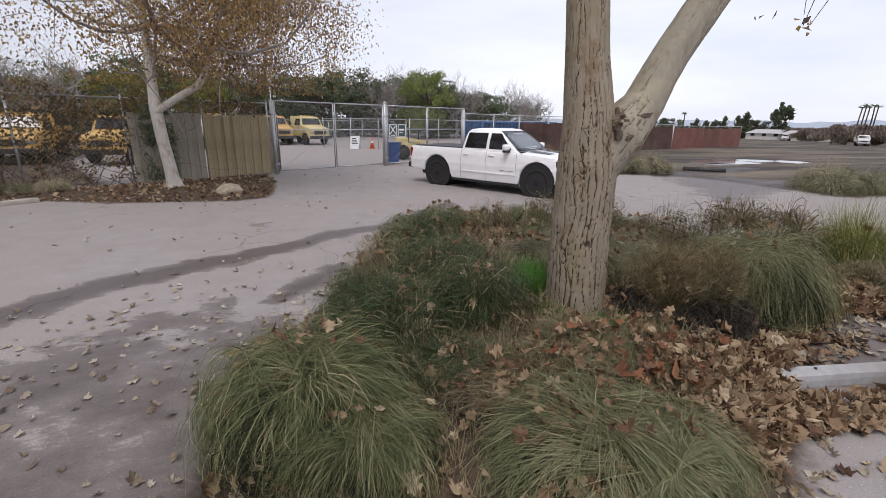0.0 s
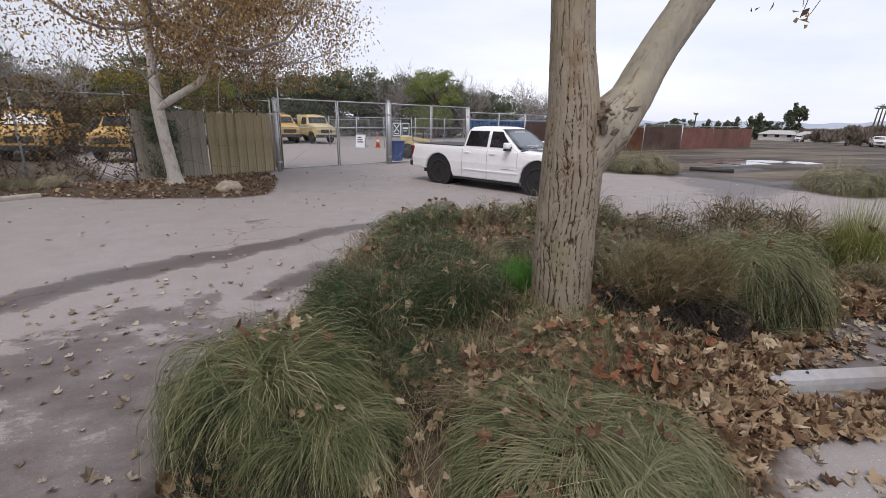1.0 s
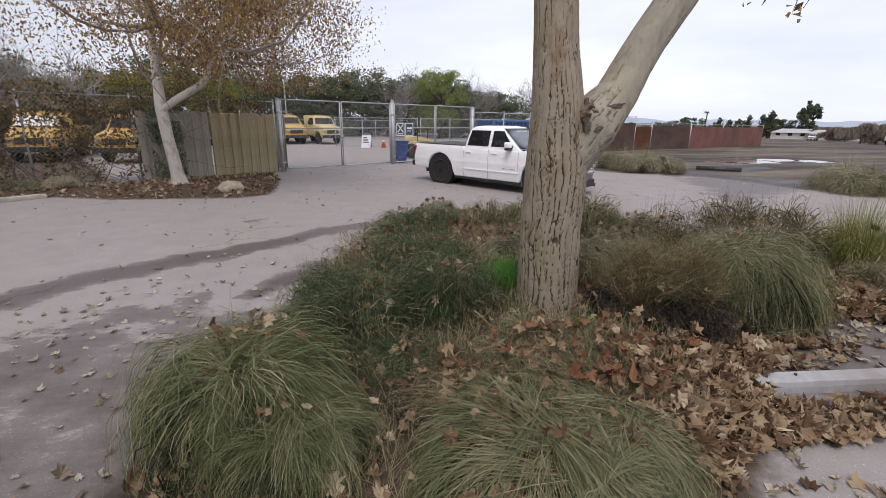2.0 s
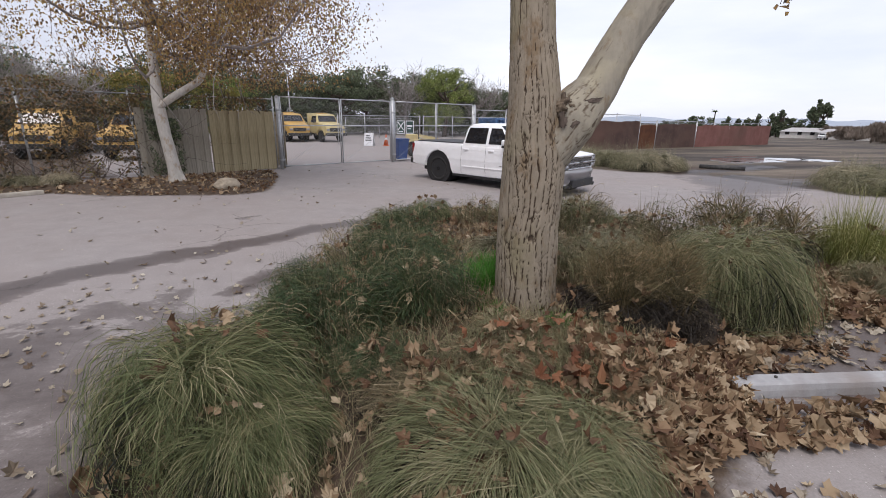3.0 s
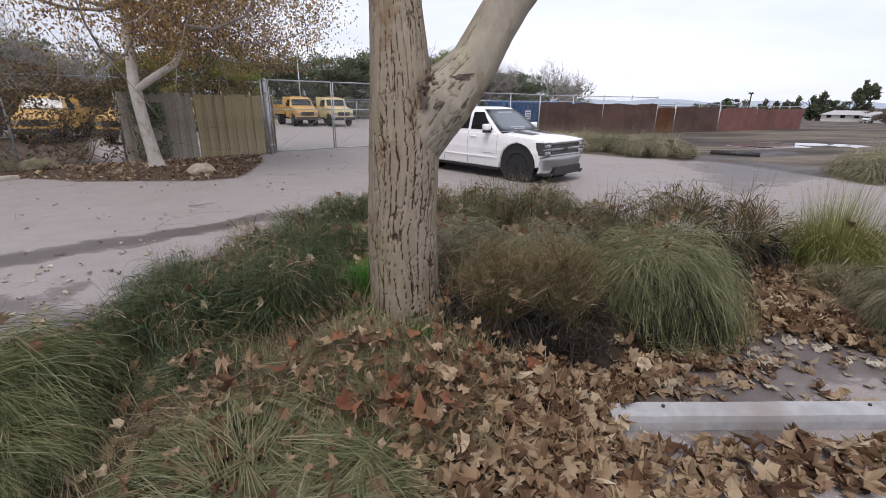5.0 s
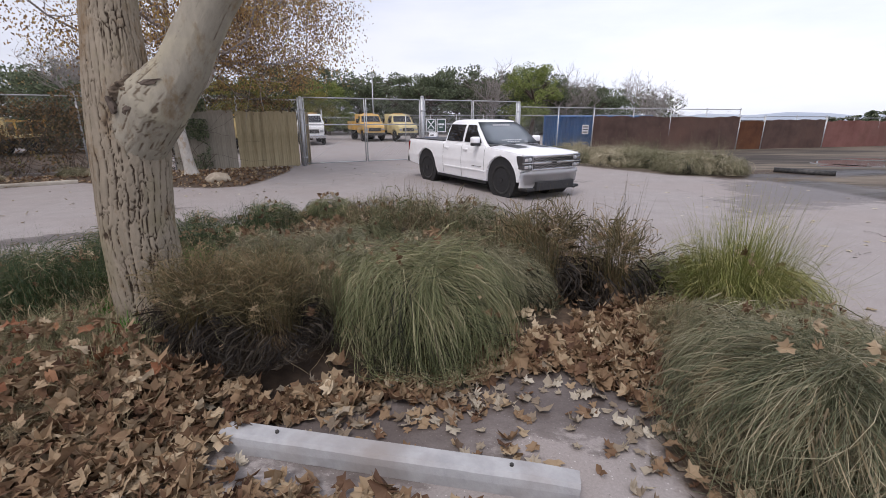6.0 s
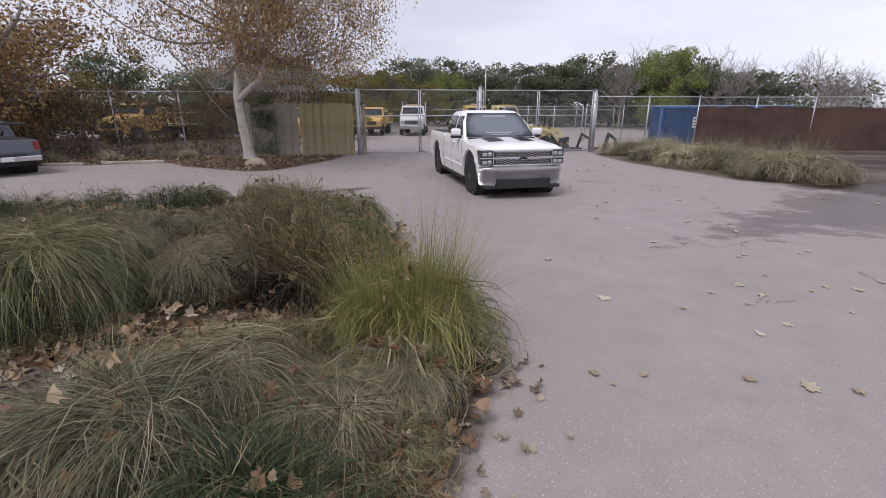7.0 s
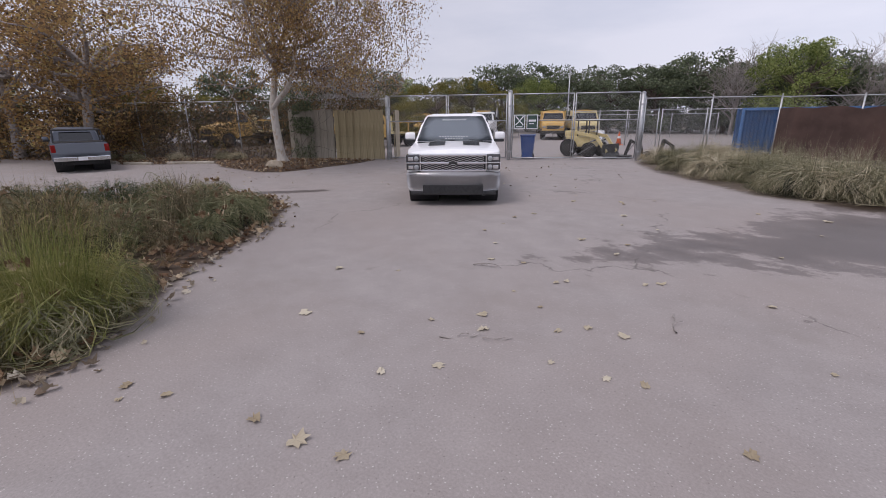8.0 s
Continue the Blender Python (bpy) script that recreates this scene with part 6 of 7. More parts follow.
for a, b in (((-9.3, 12.05), (-10.75, 10.75)), ((-11.1, 10.3), (-12.2, 9.6)), ((-12.7, 9.5), (-14.3, 9.42)), ((-14.8, 9.38), (-16.5, 9.2))):
    concrete_bar("kerb_stone", a, b, 0.15, 0.10, "low worn concrete kerb along the soil strip", "kerb", "kerb stones", M_KERB_OLD)

bm = bmesh.new()
bmesh.ops.create_icosphere(bm, subdivisions=4, radius=1)
for v in bm.verts:
    n = v.co.normalized()
    r = 1 + 0.22 * noise.noise(n * 1.3 + Vector((3, 1, 7))) + 0.07 * noise.noise(n * 4)
    v.co = Vector((n.x * 0.33 * r, n.y * 0.24 * r, max(n.z * 0.19 * r + 0.05, -0.05)))
rock = part("boulder", bm, M_ROCK, smooth=True)
rock.matrix_basis = Matrix.Translation((-5.03, 12.36, gz(-5.03, 12.36))) @ pose(0, 0, 0, 0, 0, 25)
tagged(rock, "rounded tan boulder on the mulched island", "rock")

# fallen twigs on the lot
for k, (x, y, a, s) in enumerate([(8.1, 6.3, 30, 0.6), (9.6, 7.6, 100, 0.4), (7.2, 8.0, 10, 0.35), (-3.9, 8.6, 20, 0.5)]):
    rng = np.random.default_rng(80 + k)
    limbs = [(limb_path((0, 0, 0.012), (s, 0.1 * s, 0.012), 0.08, 6, rng), np.linspace(0.008, 0.003, 6))]
    for j in range(4):
        p0 = (s * (0.25 + 0.17 * j), 0.03, 0.012)
        limbs.append((limb_path(p0, (p0[0] + 0.15 * s, p0[1] + rng.uniform(-0.2, 0.2) * s, 0.03), 0.1, 4, rng), np.linspace(0.005, 0.002, 4)))
    me = limbs_mesh("twig", limbs, 5)
    me.materials.append(M_BARK_GREY)
    tw = new("fallen_twig", me)
    tw.matrix_basis = pose(x, y, 0.002, 0, 0, a)
    tagged(tw, "small dry branching twig lying on the concrete", "twig", "fallen twigs")

# ---- signs and bin at the gate ----
M_SIGN_GREEN = plain("dark_green_sign", (0.045, 0.085, 0.07), 0.5)
M_BLUE_PLASTIC = surface("blue_plastic", (0.018, 0.055, 0.20), (0.03, 0.085, 0.27), 6, 0.5)
FT = math.degrees(FENCE_TURN)


def gate_sign(s, kind, label):
    g = thing("sign_board", Matrix.Translation(on_fence(s, -0.05, 1.27)) @ pose(0, 0, 0, 0, 0, FT), label, "sign", "signs on the gate")
    w, h = 0.46, 0.58
    part("board", solid((0, w, -0.006, 0.006, 0, h), bevel=0.003), M_SIGN_GREEN, g)
    for x0, x1, z0, z1 in ((0, w, 0, 0.035), (0, w, h - 0.035, h), (0, 0.035, 0, h), (w - 0.035, w, 0, h)):
        part("border", solid((x0, x1, -0.011, -0.006, z0, z1)), M_DECAL, g)
    if kind == "cross":
        for a in (48, -48):
            bm = bmesh.new()
            box(bm, -0.24, 0.24, -0.012, -0.007, -0.022, 0.022, m=pose(w / 2, 0, h * 0.58, 0, a, 0))
            part("cross_bar", bm, M_DECAL, g)
        part("text_bar", solid((0.1, 0.36, -0.012, -0.007, 0.075, 0.115)), M_DECAL, g)
    else:
        part("picture_bar", solid((0.08, 0.38, -0.012, -0.007, 0.30, 0.38), bevel=0.002), M_DECAL, g)
        part("text_bar", solid((0.1, 0.30, -0.012, -0.007, 0.2, 0.235)), M_DECAL, g)
    return g


gate_sign(0.18, "cross", "square green sign with a white cross, wired to the gate")
gate_sign(0.70, "picture", "square green sign with a white shape, wired to the gate")


def wheelie_bin(m, label):
    t = thing("wheelie_bin", m, label, "bin")
    bm = bmesh.new()
    rows = []
    for z, w, d in ((0.05, 0.21, 0.22), (0.5, 0.25, 0.27), (0.93, 0.285, 0.315), (0.97, 0.30, 0.33)):
        rows.append([bm.verts.new((sx * w, sy * d, z)) for sx, sy in ((-1, -1), (1, -1), (1, 1), (-1, 1))])
    for r0, r1 in zip(rows, rows[1:]):
        for k in range(4):
            bm.faces.new((r0[k], r0[(k + 1) % 4], r1[(k + 1) % 4], r1[k]))
    bm.faces.new(rows[0])
    bm.faces.new(rows[-1])
    bmesh.ops.bevel(bm, geom=bm.edges[:], offset=0.02, segments=2, affect="EDGES")
    part("body", bm, M_BLUE_PLASTIC, t)
    part("lid", solid((-0.31, 0.31, -0.34, 0.36, 0.97, 1.03), bevel=0.02), M_BLUE_PLASTIC, t)
    part("handle", pipe(((-0.24, 0.40, 0.95), (0.24, 0.40, 0.95), 0.015)), M_BLACK, t)
    for sx in (-1, 1):
        bm = bmesh.new()
        bmesh.ops.create_cone(bm, cap_ends=True, segments=20, radius1=0.12, radius2=0.12, depth=0.05, matrix=pose(sx * 0.24, 0.28, 0.12, 0, 90, 0))
        part("wheel", bm, M_BLACK, t)
    return t


wheelie_bin(Matrix.Translation((0.42, 21.15, 0)) @ pose(0, 0, 0, 0, 0, 25), "blue plastic wheelie bin standing behind the gate")

# ---- machines in the yard ----


def simple_wheel(parent, x, y, r, w):
    bm = bmesh.new()
    bmesh.ops.create_cone(bm, cap_ends=True, segments=24, radius1=r, radius2=r, depth=w, matrix=pose(x, y, r, 90))
    bmesh.ops.bevel(bm, geom=[e for e in bm.edges if len(e.link_faces) == 2 and e.calc_face_angle(0) > 1], offset=r * 0.12, segments=2, affect="EDGES")
    wh = part("wheel", bm, M_TYRE, parent)
    bm = bmesh.new()
    for s in (-1, 1):
        bmesh.ops.create_cone(bm, cap_ends=True, segments=18, radius1=r * 0.52, radius2=r * 0.4, depth=0.05, matrix=pose(x, y + s * w * 0.5, r, -90 * s))
    part("rim", bm, M_DARK_STEEL, wh)


def work_truck(m, label, paint, bed="box", nose=1.25):
    """A medium work truck with a sloping bonnet; x forward from the rear axle."""
    t = thing("work_truck", m, label, "truck", "work trucks in the yard")
    part("chassis", solid((-1.4, 4.6, -0.45, 0.45, 0.55, 0.78), bevel=0.02), M_DARK_STEEL, t)
    prof = [(2.3, 0.75), (2.3, 1.65), (2.42, 2.32), (2.6, 2.4), (3.25, 2.38), (3.42, 2.3), (3.75, 1.68), (3.9, 1.62), (3.75 + nose, 1.42), (3.85 + nose, 1.3), (3.9 + nose, 0.8), (3.75 + nose, 0.62)] + arch(4.15, 0.55, 0.52, 2, 178) + [(3.4, 0.7)]

    def half(x, z):
        w = 1.05 if z < 1.7 else 1.05 - 0.2 * (z - 1.7) / 0.7
        return w - (0.13 * min(1, (x - 3.7) / 1.2) if x > 3.7 else 0)

    bm = body_shell(prof, 1, (0.9, 1.2, 1.45, 1.66, 1.95, 2.25), (2.8, 3.3, 3.7, 4.1, 4.6), half)
    bmesh.ops.bevel(bm, geom=[e for e in bm.edges if len(e.link_faces) == 2 and e.calc_face_angle(0) > 0.9], offset=0.04, segments=2, affect="EDGES")
    cab = part("cab", bm, paint, t, smooth=True)
    cab.data.set_sharp_from_angle(angle=radians(38))
    ws = [(3.72, -0.88, 1.74), (3.72, 0.88, 1.74), (3.46, 0.80, 2.24), (3.46, -0.80, 2.24)]
    part("windscreen", slab(ws, 0.03, 0.03), M_GLASS, t)
    for s in (-1, 1):
        c = [(2.55, s * 1.045, 1.68), (3.55, s * 1.045, 1.68), (3.35, s * 0.90, 2.22), (2.6, s * 0.90, 2.22)]
        part("side_window", slab(c if s < 0 else c[::-1], 0.03, 0.02), M_GLASS, t)
        part("headlamp", solid((3.82 + nose, 3.93 + nose, s * 0.74 - 0.13, s * 0.74 + 0.13, 1.0, 1.16), bevel=0.02), M_LAMP, t)
        part("mirror", solid((3.55, 3.62, s * 1.25 - 0.09, s * 1.25 + 0.09, 1.65, 2.0), bevel=0.02), M_BLACK, t)
        simple_wheel(t, 4.15, s * 0.9, 0.48, 0.28)
        simple_wheel(t, 0.0, s * 0.82, 0.48, 0.5)
    part("grille", solid((3.86 + nose, 3.925 + nose, -0.55, 0.55, 0.92, 1.22), bevel=0.01), M_DARK_STEEL, t)
    part("bumper", solid((3.85 + nose, 4.05 + nose, -1.02, 1.02, 0.55, 0.8), bevel=0.03), M_DARK_STEEL if paint is not M_DULL_WHITE else M_CHROME, t)
    if bed == "box":
        b = part("dump_bed", solid((-1.6, 2.05, -1.12, 1.12, 0.95, 1.12), (-1.6, 2.05, -1.12, -1.06, 1.1, 1.75), (-1.6, 2.05, 1.06, 1.12, 1.1, 1.75), (-1.6, -1.54, -1.12, 1.12, 1.1, 1.75), (1.95, 2.12, -1.12, 1.12, 1.1, 2.45), bevel=0.015), paint, t)
        for k in range(6):
            x = -1.5 + 0.65 * k
            for s in (-1, 1):
                part("rib", solid((x, x + 0.08, s * 1.14 - 0.03, s * 1.14 + 0.03, 1.0, 1.75)), paint, b)
        part("beacon_bar", solid((2.5, 2.65, -0.5, 0.5, 2.42, 2.5), bevel=0.02), M_YELLOW, t)
    elif bed == "tractor":
        part("sleeper_frame", solid((1.7, 1.85, -1.1, 1.1, 0.9, 2.5), bevel=0.02), M_DARK_STEEL, t)
        for s in (-1, 1):
            part("exhaust_stack", pipe(((2.1, s * 1.0, 0.9), (2.1, s * 1.0, 2.75), 0.075)), M_CHROME, t)
            part("fuel_tank", pipe(((1.0, s * 0.95, 0.72), (2.2, s * 0.95, 0.72), 0.24), sides=18), M_CHROME, t)
        part("roof_light", solid((2.7, 2.85, -0.6, 0.6, 2.42, 2.5), bevel=0.02), M_YELLOW, t)
    else:
        part("flat_bed", solid((-1.8, 2.0, -1.1, 1.1, 0.95, 1.08), (1.85, 2.0, -1.1, 1.1, 1.08, 2.2), bevel=0.015), M_PALE_YELLOW, t)
        for k in range(4):
            part("stake", solid((-1.7 + k, -1.62 + k, -1.12, -1.06, 1.0, 1.9)), paint, t)
            part("stake", solid((-1.7 + k, -1.62 + k, 1.06, 1.12, 1.0, 1.9)), paint, t)
        part("side_rail", solid((-1.7, 1.9, -1.13, -1.07, 1.75, 1.85), (-1.7, 1.9, 1.07, 1.13, 1.75, 1.85)), paint, t)
    return t


def aim(x, y, turn, k=1.0):
    """Put the nose of a truck that faces turn degrees near (x, y)."""
    d = Vector((math.cos(radians(turn)), math.sin(radians(turn)), 0))
    return Matrix.Translation(Vector((x, y, 0)) - d * 4.6 * k) @ pose(0, 0, 0, 0, 0, turn) @ Matrix.Scale(k, 4)


work_truck(aim(-6.4, 37.0, -62, 0.9), "orange-yellow dump truck parked in the yard", M_YELLOW)
work_truck(aim(-3.7, 37.2, -58, 0.9), "pale yellow dump truck parked beside a like one", M_PALE_YELLOW)
work_truck(aim(-9.5, 31.4, -66, 0.9), "white tractor truck with tall exhaust stacks in the yard", M_DULL_WHITE, "tractor")
work_truck(aim(-12.3, 30.2, -66, 0.85), "orange-yellow flatbed truck in the yard", M_YELLOW, "flat")
work_truck(aim(-15.4, 31.0, -66, 0.85), "orange-yellow dump truck at the end of the row", M_YELLOW)
work_truck(aim(-11.7, 21.4, -95, 0.85), "orange-yellow flatbed truck behind the vine fence", M_YELLOW, "flat")
work_truck(aim(-15.2, 21.8, -75, 0.85), "faded orange dump truck behind the vine fence", M_YELLOW)
work_truck(aim(-20.8, 17.2, -80, 0.95), "orange-yellow flatbed truck behind the vine fence", M_YELLOW, "flat")


def loader(m, label):
    t = thing("wheel_loader", m, label, "loader")
    part("body", solid((-1.1, 0.5, -0.5, 0.5, 0.55, 1.15), bevel=0.06), M_PALE_YELLOW, t)
    part("engine_hood", solid((-1.25, -0.4, -0.42, 0.42, 1.1, 1.45), bevel=0.06), M_PALE_YELLOW, t)
    for x in (-0.35, 0.35):
        for y in (-0.45, 0.45):
            part("canopy_post", pipe(((x, y, 1.1), (x, y, 2.0), 0.035)), M_DARK_STEEL, t)
    part("canopy", solid((-0.5, 0.5, -0.55, 0.55, 2.0, 2.06), bevel=0.02), M_DARK_STEEL, t)
    for s in (-1, 1):
        simple_wheel(t, -0.75, s * 0.72, 0.5, 0.34)
        simple_wheel(t, 0.55, s * 0.68, 0.42, 0.3)
        bm = bmesh.new()
        for a, b in (((-0.3, 1.35), (0.9, 1.15)), ((0.9, 1.15), (1.55, 0.35))):
            q = math.degrees(math.atan2(b[1] - a[1], b[0] - a[0]))
            ln = math.hypot(b[0] - a[0], b[1] - a[1])
            box(bm, -0.04, ln + 0.04, -0.05, 0.05, -0.085, 0.085, m=pose(a[0], s * 0.55, a[1], 0, -q, 0))
        part("lift_arm", bm, M_PALE_YELLOW, t)
        part("hydraulic_ram", pipe(((0.1, s * 0.45, 0.75), (0.95, s * 0.45, 1.0), 0.04)), M_CHROME, t)
    bm = bmesh.new()
    pr = [(1.5, 0.75), (1.45, 0.25), (1.6, 0.06), (2.15, 0.03), (2.15, 0.07), (1.65, 0.12), (1.53, 0.28), (1.56, 0.75)]
    a = [bm.verts.new((x, -0.9, z)) for x, z in pr]
    b = [bm.verts.new((x, 0.9, z)) for x, z in pr]
    bm.faces.new(a)
    bm.faces.new(b[::-1])
    for k in range(len(pr)):
        k2 = (k + 1) % len(pr)
        bm.faces.new((a[k], a[k2], b[k2], b[k]))
    part("bucket", bm, M_DARK_STEEL, t)
    return t


loader(Matrix.Translation((1.9, 23.9, 0)) @ pose(0, 0, 0, 0, 0, -8) @ Matrix.Scale(0.78, 4), "pale yellow wheel loader with lowered arms behind the gate")


def attachment(m, label):
    """A dark digging boom with a bucket, resting on the ground."""
    t = thing("digger_attachment", m, label, "digger arm")
    bm = bmesh.new()
    for a, b, w in (((0, 0.2), (0.3, 1.25), 0.1), ((0.3, 1.25), (1.0, 0.85), 0.08), ((1.0, 0.85), (1.15, 0.25), 0.09)):
        q = math.degrees(math.atan2(b[1] - a[1], b[0] - a[0]))
        box(bm, -0.05, math.hypot(b[0] - a[0], b[1] - a[1]) + 0.05, -0.1, 0.1, -w, w, m=pose(a[0], 0, a[1], 0, -q, 0))
    part("boom", bm, M_DARK_STEEL, t)
    part("ram", pipe(((0.1, 0.12, 0.4), (0.6, 0.12, 1.15), 0.04)), M_DULL_WHITE, t)
    part("foot_frame", solid((-0.5, 0.4, -0.5, 0.5, 0.05, 0.22), bevel=0.03), M_DARK_STEEL, t)
    part("claw", solid((0.9, 1.4, -0.3, 0.3, 0.02, 0.3), bevel=0.06), M_YELLOW, t)
    return t


attachment(Matrix.Translation((3.7, 23.8, 0)) @ pose(0, 0, 0, 0, 0, 10) @ Matrix.Scale(0.6, 4), "black digger arm with a yellow claw lying behind the gate")
attachment(Matrix.Translation((4.9, 24.4, 0)) @ pose(0, 0, 0, 0, 0, 50) @ Matrix.Scale(0.6, 4), "rusty digger arm lying by the fence")

M_ORANGE = plain("orange_plastic", (0.62, 0.12, 0.03), 0.5)
cone = thing("traffic_cone", pose(0.3, 32.7, 0), "orange traffic cone standing in the yard", "cone")
bm = bmesh.new()
bmesh.ops.create_cone(bm, cap_ends=True, segments=20, radius1=0.17, radius2=0.03, depth=0.8, matrix=pose(0, 0, 0.43))
part("cone_body", bm, M_ORANGE, cone, smooth=True)
part("base", solid((-0.22, 0.22, -0.22, 0.22, 0, 0.04), bevel=0.01), M_ORANGE, cone)
bm = bmesh.new()
tube(bm, (0, 0, 0.42), (0, 0, 0.56), 0.108, 0.08, sides=20)
part("band", bm, M_DECAL, cone)

board = thing("folding_sign", pose(-0.9, 32.6, 0, 0, 0, -20) @ Matrix.Scale(0.8, 4), "white folding sign leaning open in the yard", "sign")
for s in (-1, 1):
    bm = bmesh.new()
    box(bm, -0.42, 0.42, -0.02, 0.02, 0, 1.15, bevel=0.005, m=pose(0, s * 0.32, 0, s * 16, 0, 0))
    part("panel", bm, M_DECAL, board)
for k in range(3):
    bm = bmesh.new()
    box(bm, -0.28, 0.28 - 0.1 * k, -0.03, -0.022, 0.45 + 0.2 * k, 0.55 + 0.2 * k, m=pose(0, -0.32, 0, -16, 0, 0))
    part("text_bar", bm, M_BLACK, board)

# plywood panel that stands behind the gate post
M_PLY = surface("tan_plywood", (0.36, 0.30, 0.21), (0.45, 0.385, 0.28), 3, 0.85, c=(0.30, 0.26, 0.19), stretch=(3, 3, 0.5), bumps=0.2, fine=18)
ply = thing("plywood_panel", Matrix.Translation(on_fence(-4.95, 0.2)) @ pose(0, 0, 0, 0, 0, 31.9 + 96), "tan plywood panel braced behind the gate post", "panel")
part("sheet", solid((0, 1.25, -0.012, 0.012, 0.06, 2.1), bevel=0.003), M_PLY, ply)
for z in (0.3, 1.2, 1.95):
    part("batten", solid((0.02, 1.23, 0.012, 0.05, z, z + 0.08), bevel=0.003), M_WOOD, ply)
for x in (0.03, 1.15):
    part("batten", solid((x, x + 0.07, 0.05, 0.09, 0, 2.0), bevel=0.003), M_WOOD, ply)

# inner yard fence
chain_fence(0, 11.0, 2.1, 5, "lower chain-link fence inside the yard", m=Matrix.Translation((2.9, 31.8, 0)) @ pose(0, 0, 0, 0, 0, 8))
chain_fence(0, 6.0, 2.1, 3, "lower chain-link fence inside the yard", m=Matrix.Translation((-3.1, 33.6, 0)) @ pose(0, 0, 0, 0, 0, -16))
chain_fence(0, 26.0, 1.9, 8, "long chain-link fence across the back of the yard", m=Matrix.Translation((-22, 40, 0)) @ pose(0, 0, 0, 0, 0, 12))
lamp = thing("light_pole", pose(-7.6, 42.0, 0), "thin grey steel pole at the back of the yard", "pole")
part("pole", pipe(((0, 0, 0), (0, 0, 5.6), 0.06, 0.045)), M_GALV, lamp, smooth=True)
part("head", solid((-0.1, 0.35, -0.08, 0.08, 5.55, 5.65), bevel=0.02), M_GALV, lamp)

# ---- blue container and the screened fence towards the field ----
M_BLUE_STEEL = surface("blue_corrugated_steel", (0.05, 0.135, 0.31), (0.075, 0.175, 0.37), 3, 0.6, c=(0.05, 0.09, 0.19))


def container(m, length, w, h, paint, label):
    t = thing("steel_container", m, label, "container")
    def wall(name, n, size, mm):
        bm = bmesh.new()
        step = size / n
        xs = []
        for k in range(n):
            xs += [(k * step, 0), (k * step + step * 0.35, 0), (k * step + step * 0.5, 0.035), (k * step + step * 0.85, 0.035)]
        xs.append((size, 0))
        lo = [bm.verts.new((x, y, 0.1)) for x, y in xs]
        hi = [bm.verts.new((x, y, h - 0.08)) for x, y in xs]
        for k in range(len(xs) - 1):
            bm.faces.new((lo[k], lo[k + 1], hi[k + 1], hi[k]))
        bmesh.ops.solidify(bm, geom=bm.faces[:], thickness=0.02)
        part(name, bm, paint, t, at=mm)
    wall("side_wall", 22, length, pose(0, 0, 0))
    wall("side_wall", 22, length, pose(length, w, 0, 0, 0, 180))
    wall("end_wall", 8, w, pose(length, 0, 0, 0, 0, 90))
    wall("end_wall", 8, w, pose(0, w, 0, 0, 0, -90))
    part("roof", solid((0.02, length - 0.02, 0.02, w - 0.02, h - 0.07, h - 0.02), bevel=0.01), paint, t)
    for x in (0, length):
        for y in (0, w):
            part("corner_post", solid((x - 0.06, x + 0.06, y - 0.06, y + 0.06, 0, h), bevel=0.01), paint, t)
    for y in (0, w):
        part("top_beam", solid((0, length, y - 0.05, y + 0.05, h - 0.12, h), bevel=0.01), paint, t)
        part("bottom_beam", solid((0, length, y - 0.05, y + 0.05, 0, 0.14), bevel=0.01), paint, t)
    part("notice", solid((1.55, 1.95, -0.065, -0.045, 0.95, 1.5), bevel=0.003), M_DECAL, t, "white notice with grey lines of print")
    for k in range(3):
        part("text_bar", solid((1.6, 1.9, -0.069, -0.065, 1.04 + 0.15 * k, 1.10 + 0.15 * k)), M_DARK_STEEL, t)
    return t


container(Matrix.Translation((7.2, 28.3, 0)) @ pose(0, 0, 0, 0, 0, 12), 6.0, 2.4, 2.05, M_BLUE_STEEL, "blue corrugated steel container behind the chain-link fence")

M_SCREEN_BROWN = surface("brown_windbreak_cloth", (0.125, 0.08, 0.068), (0.185, 0.12, 0.10), 1.2, 0.9, c=(0.21, 0.125, 0.10), bumps=0.3, fine=30)
M_SCREEN_RED = surface("faded_red_windbreak_cloth", (0.27, 0.13, 0.11), (0.35, 0.18, 0.155), 1.0, 0.9, c=(0.23, 0.13, 0.105), bumps=0.3, fine=30)
M_SCREEN_RUST = surface("rust_windbreak_cloth", (0.14, 0.06, 0.035), (0.22, 0.10, 0.05), 1.2, 0.9, bumps=0.3, fine=30)


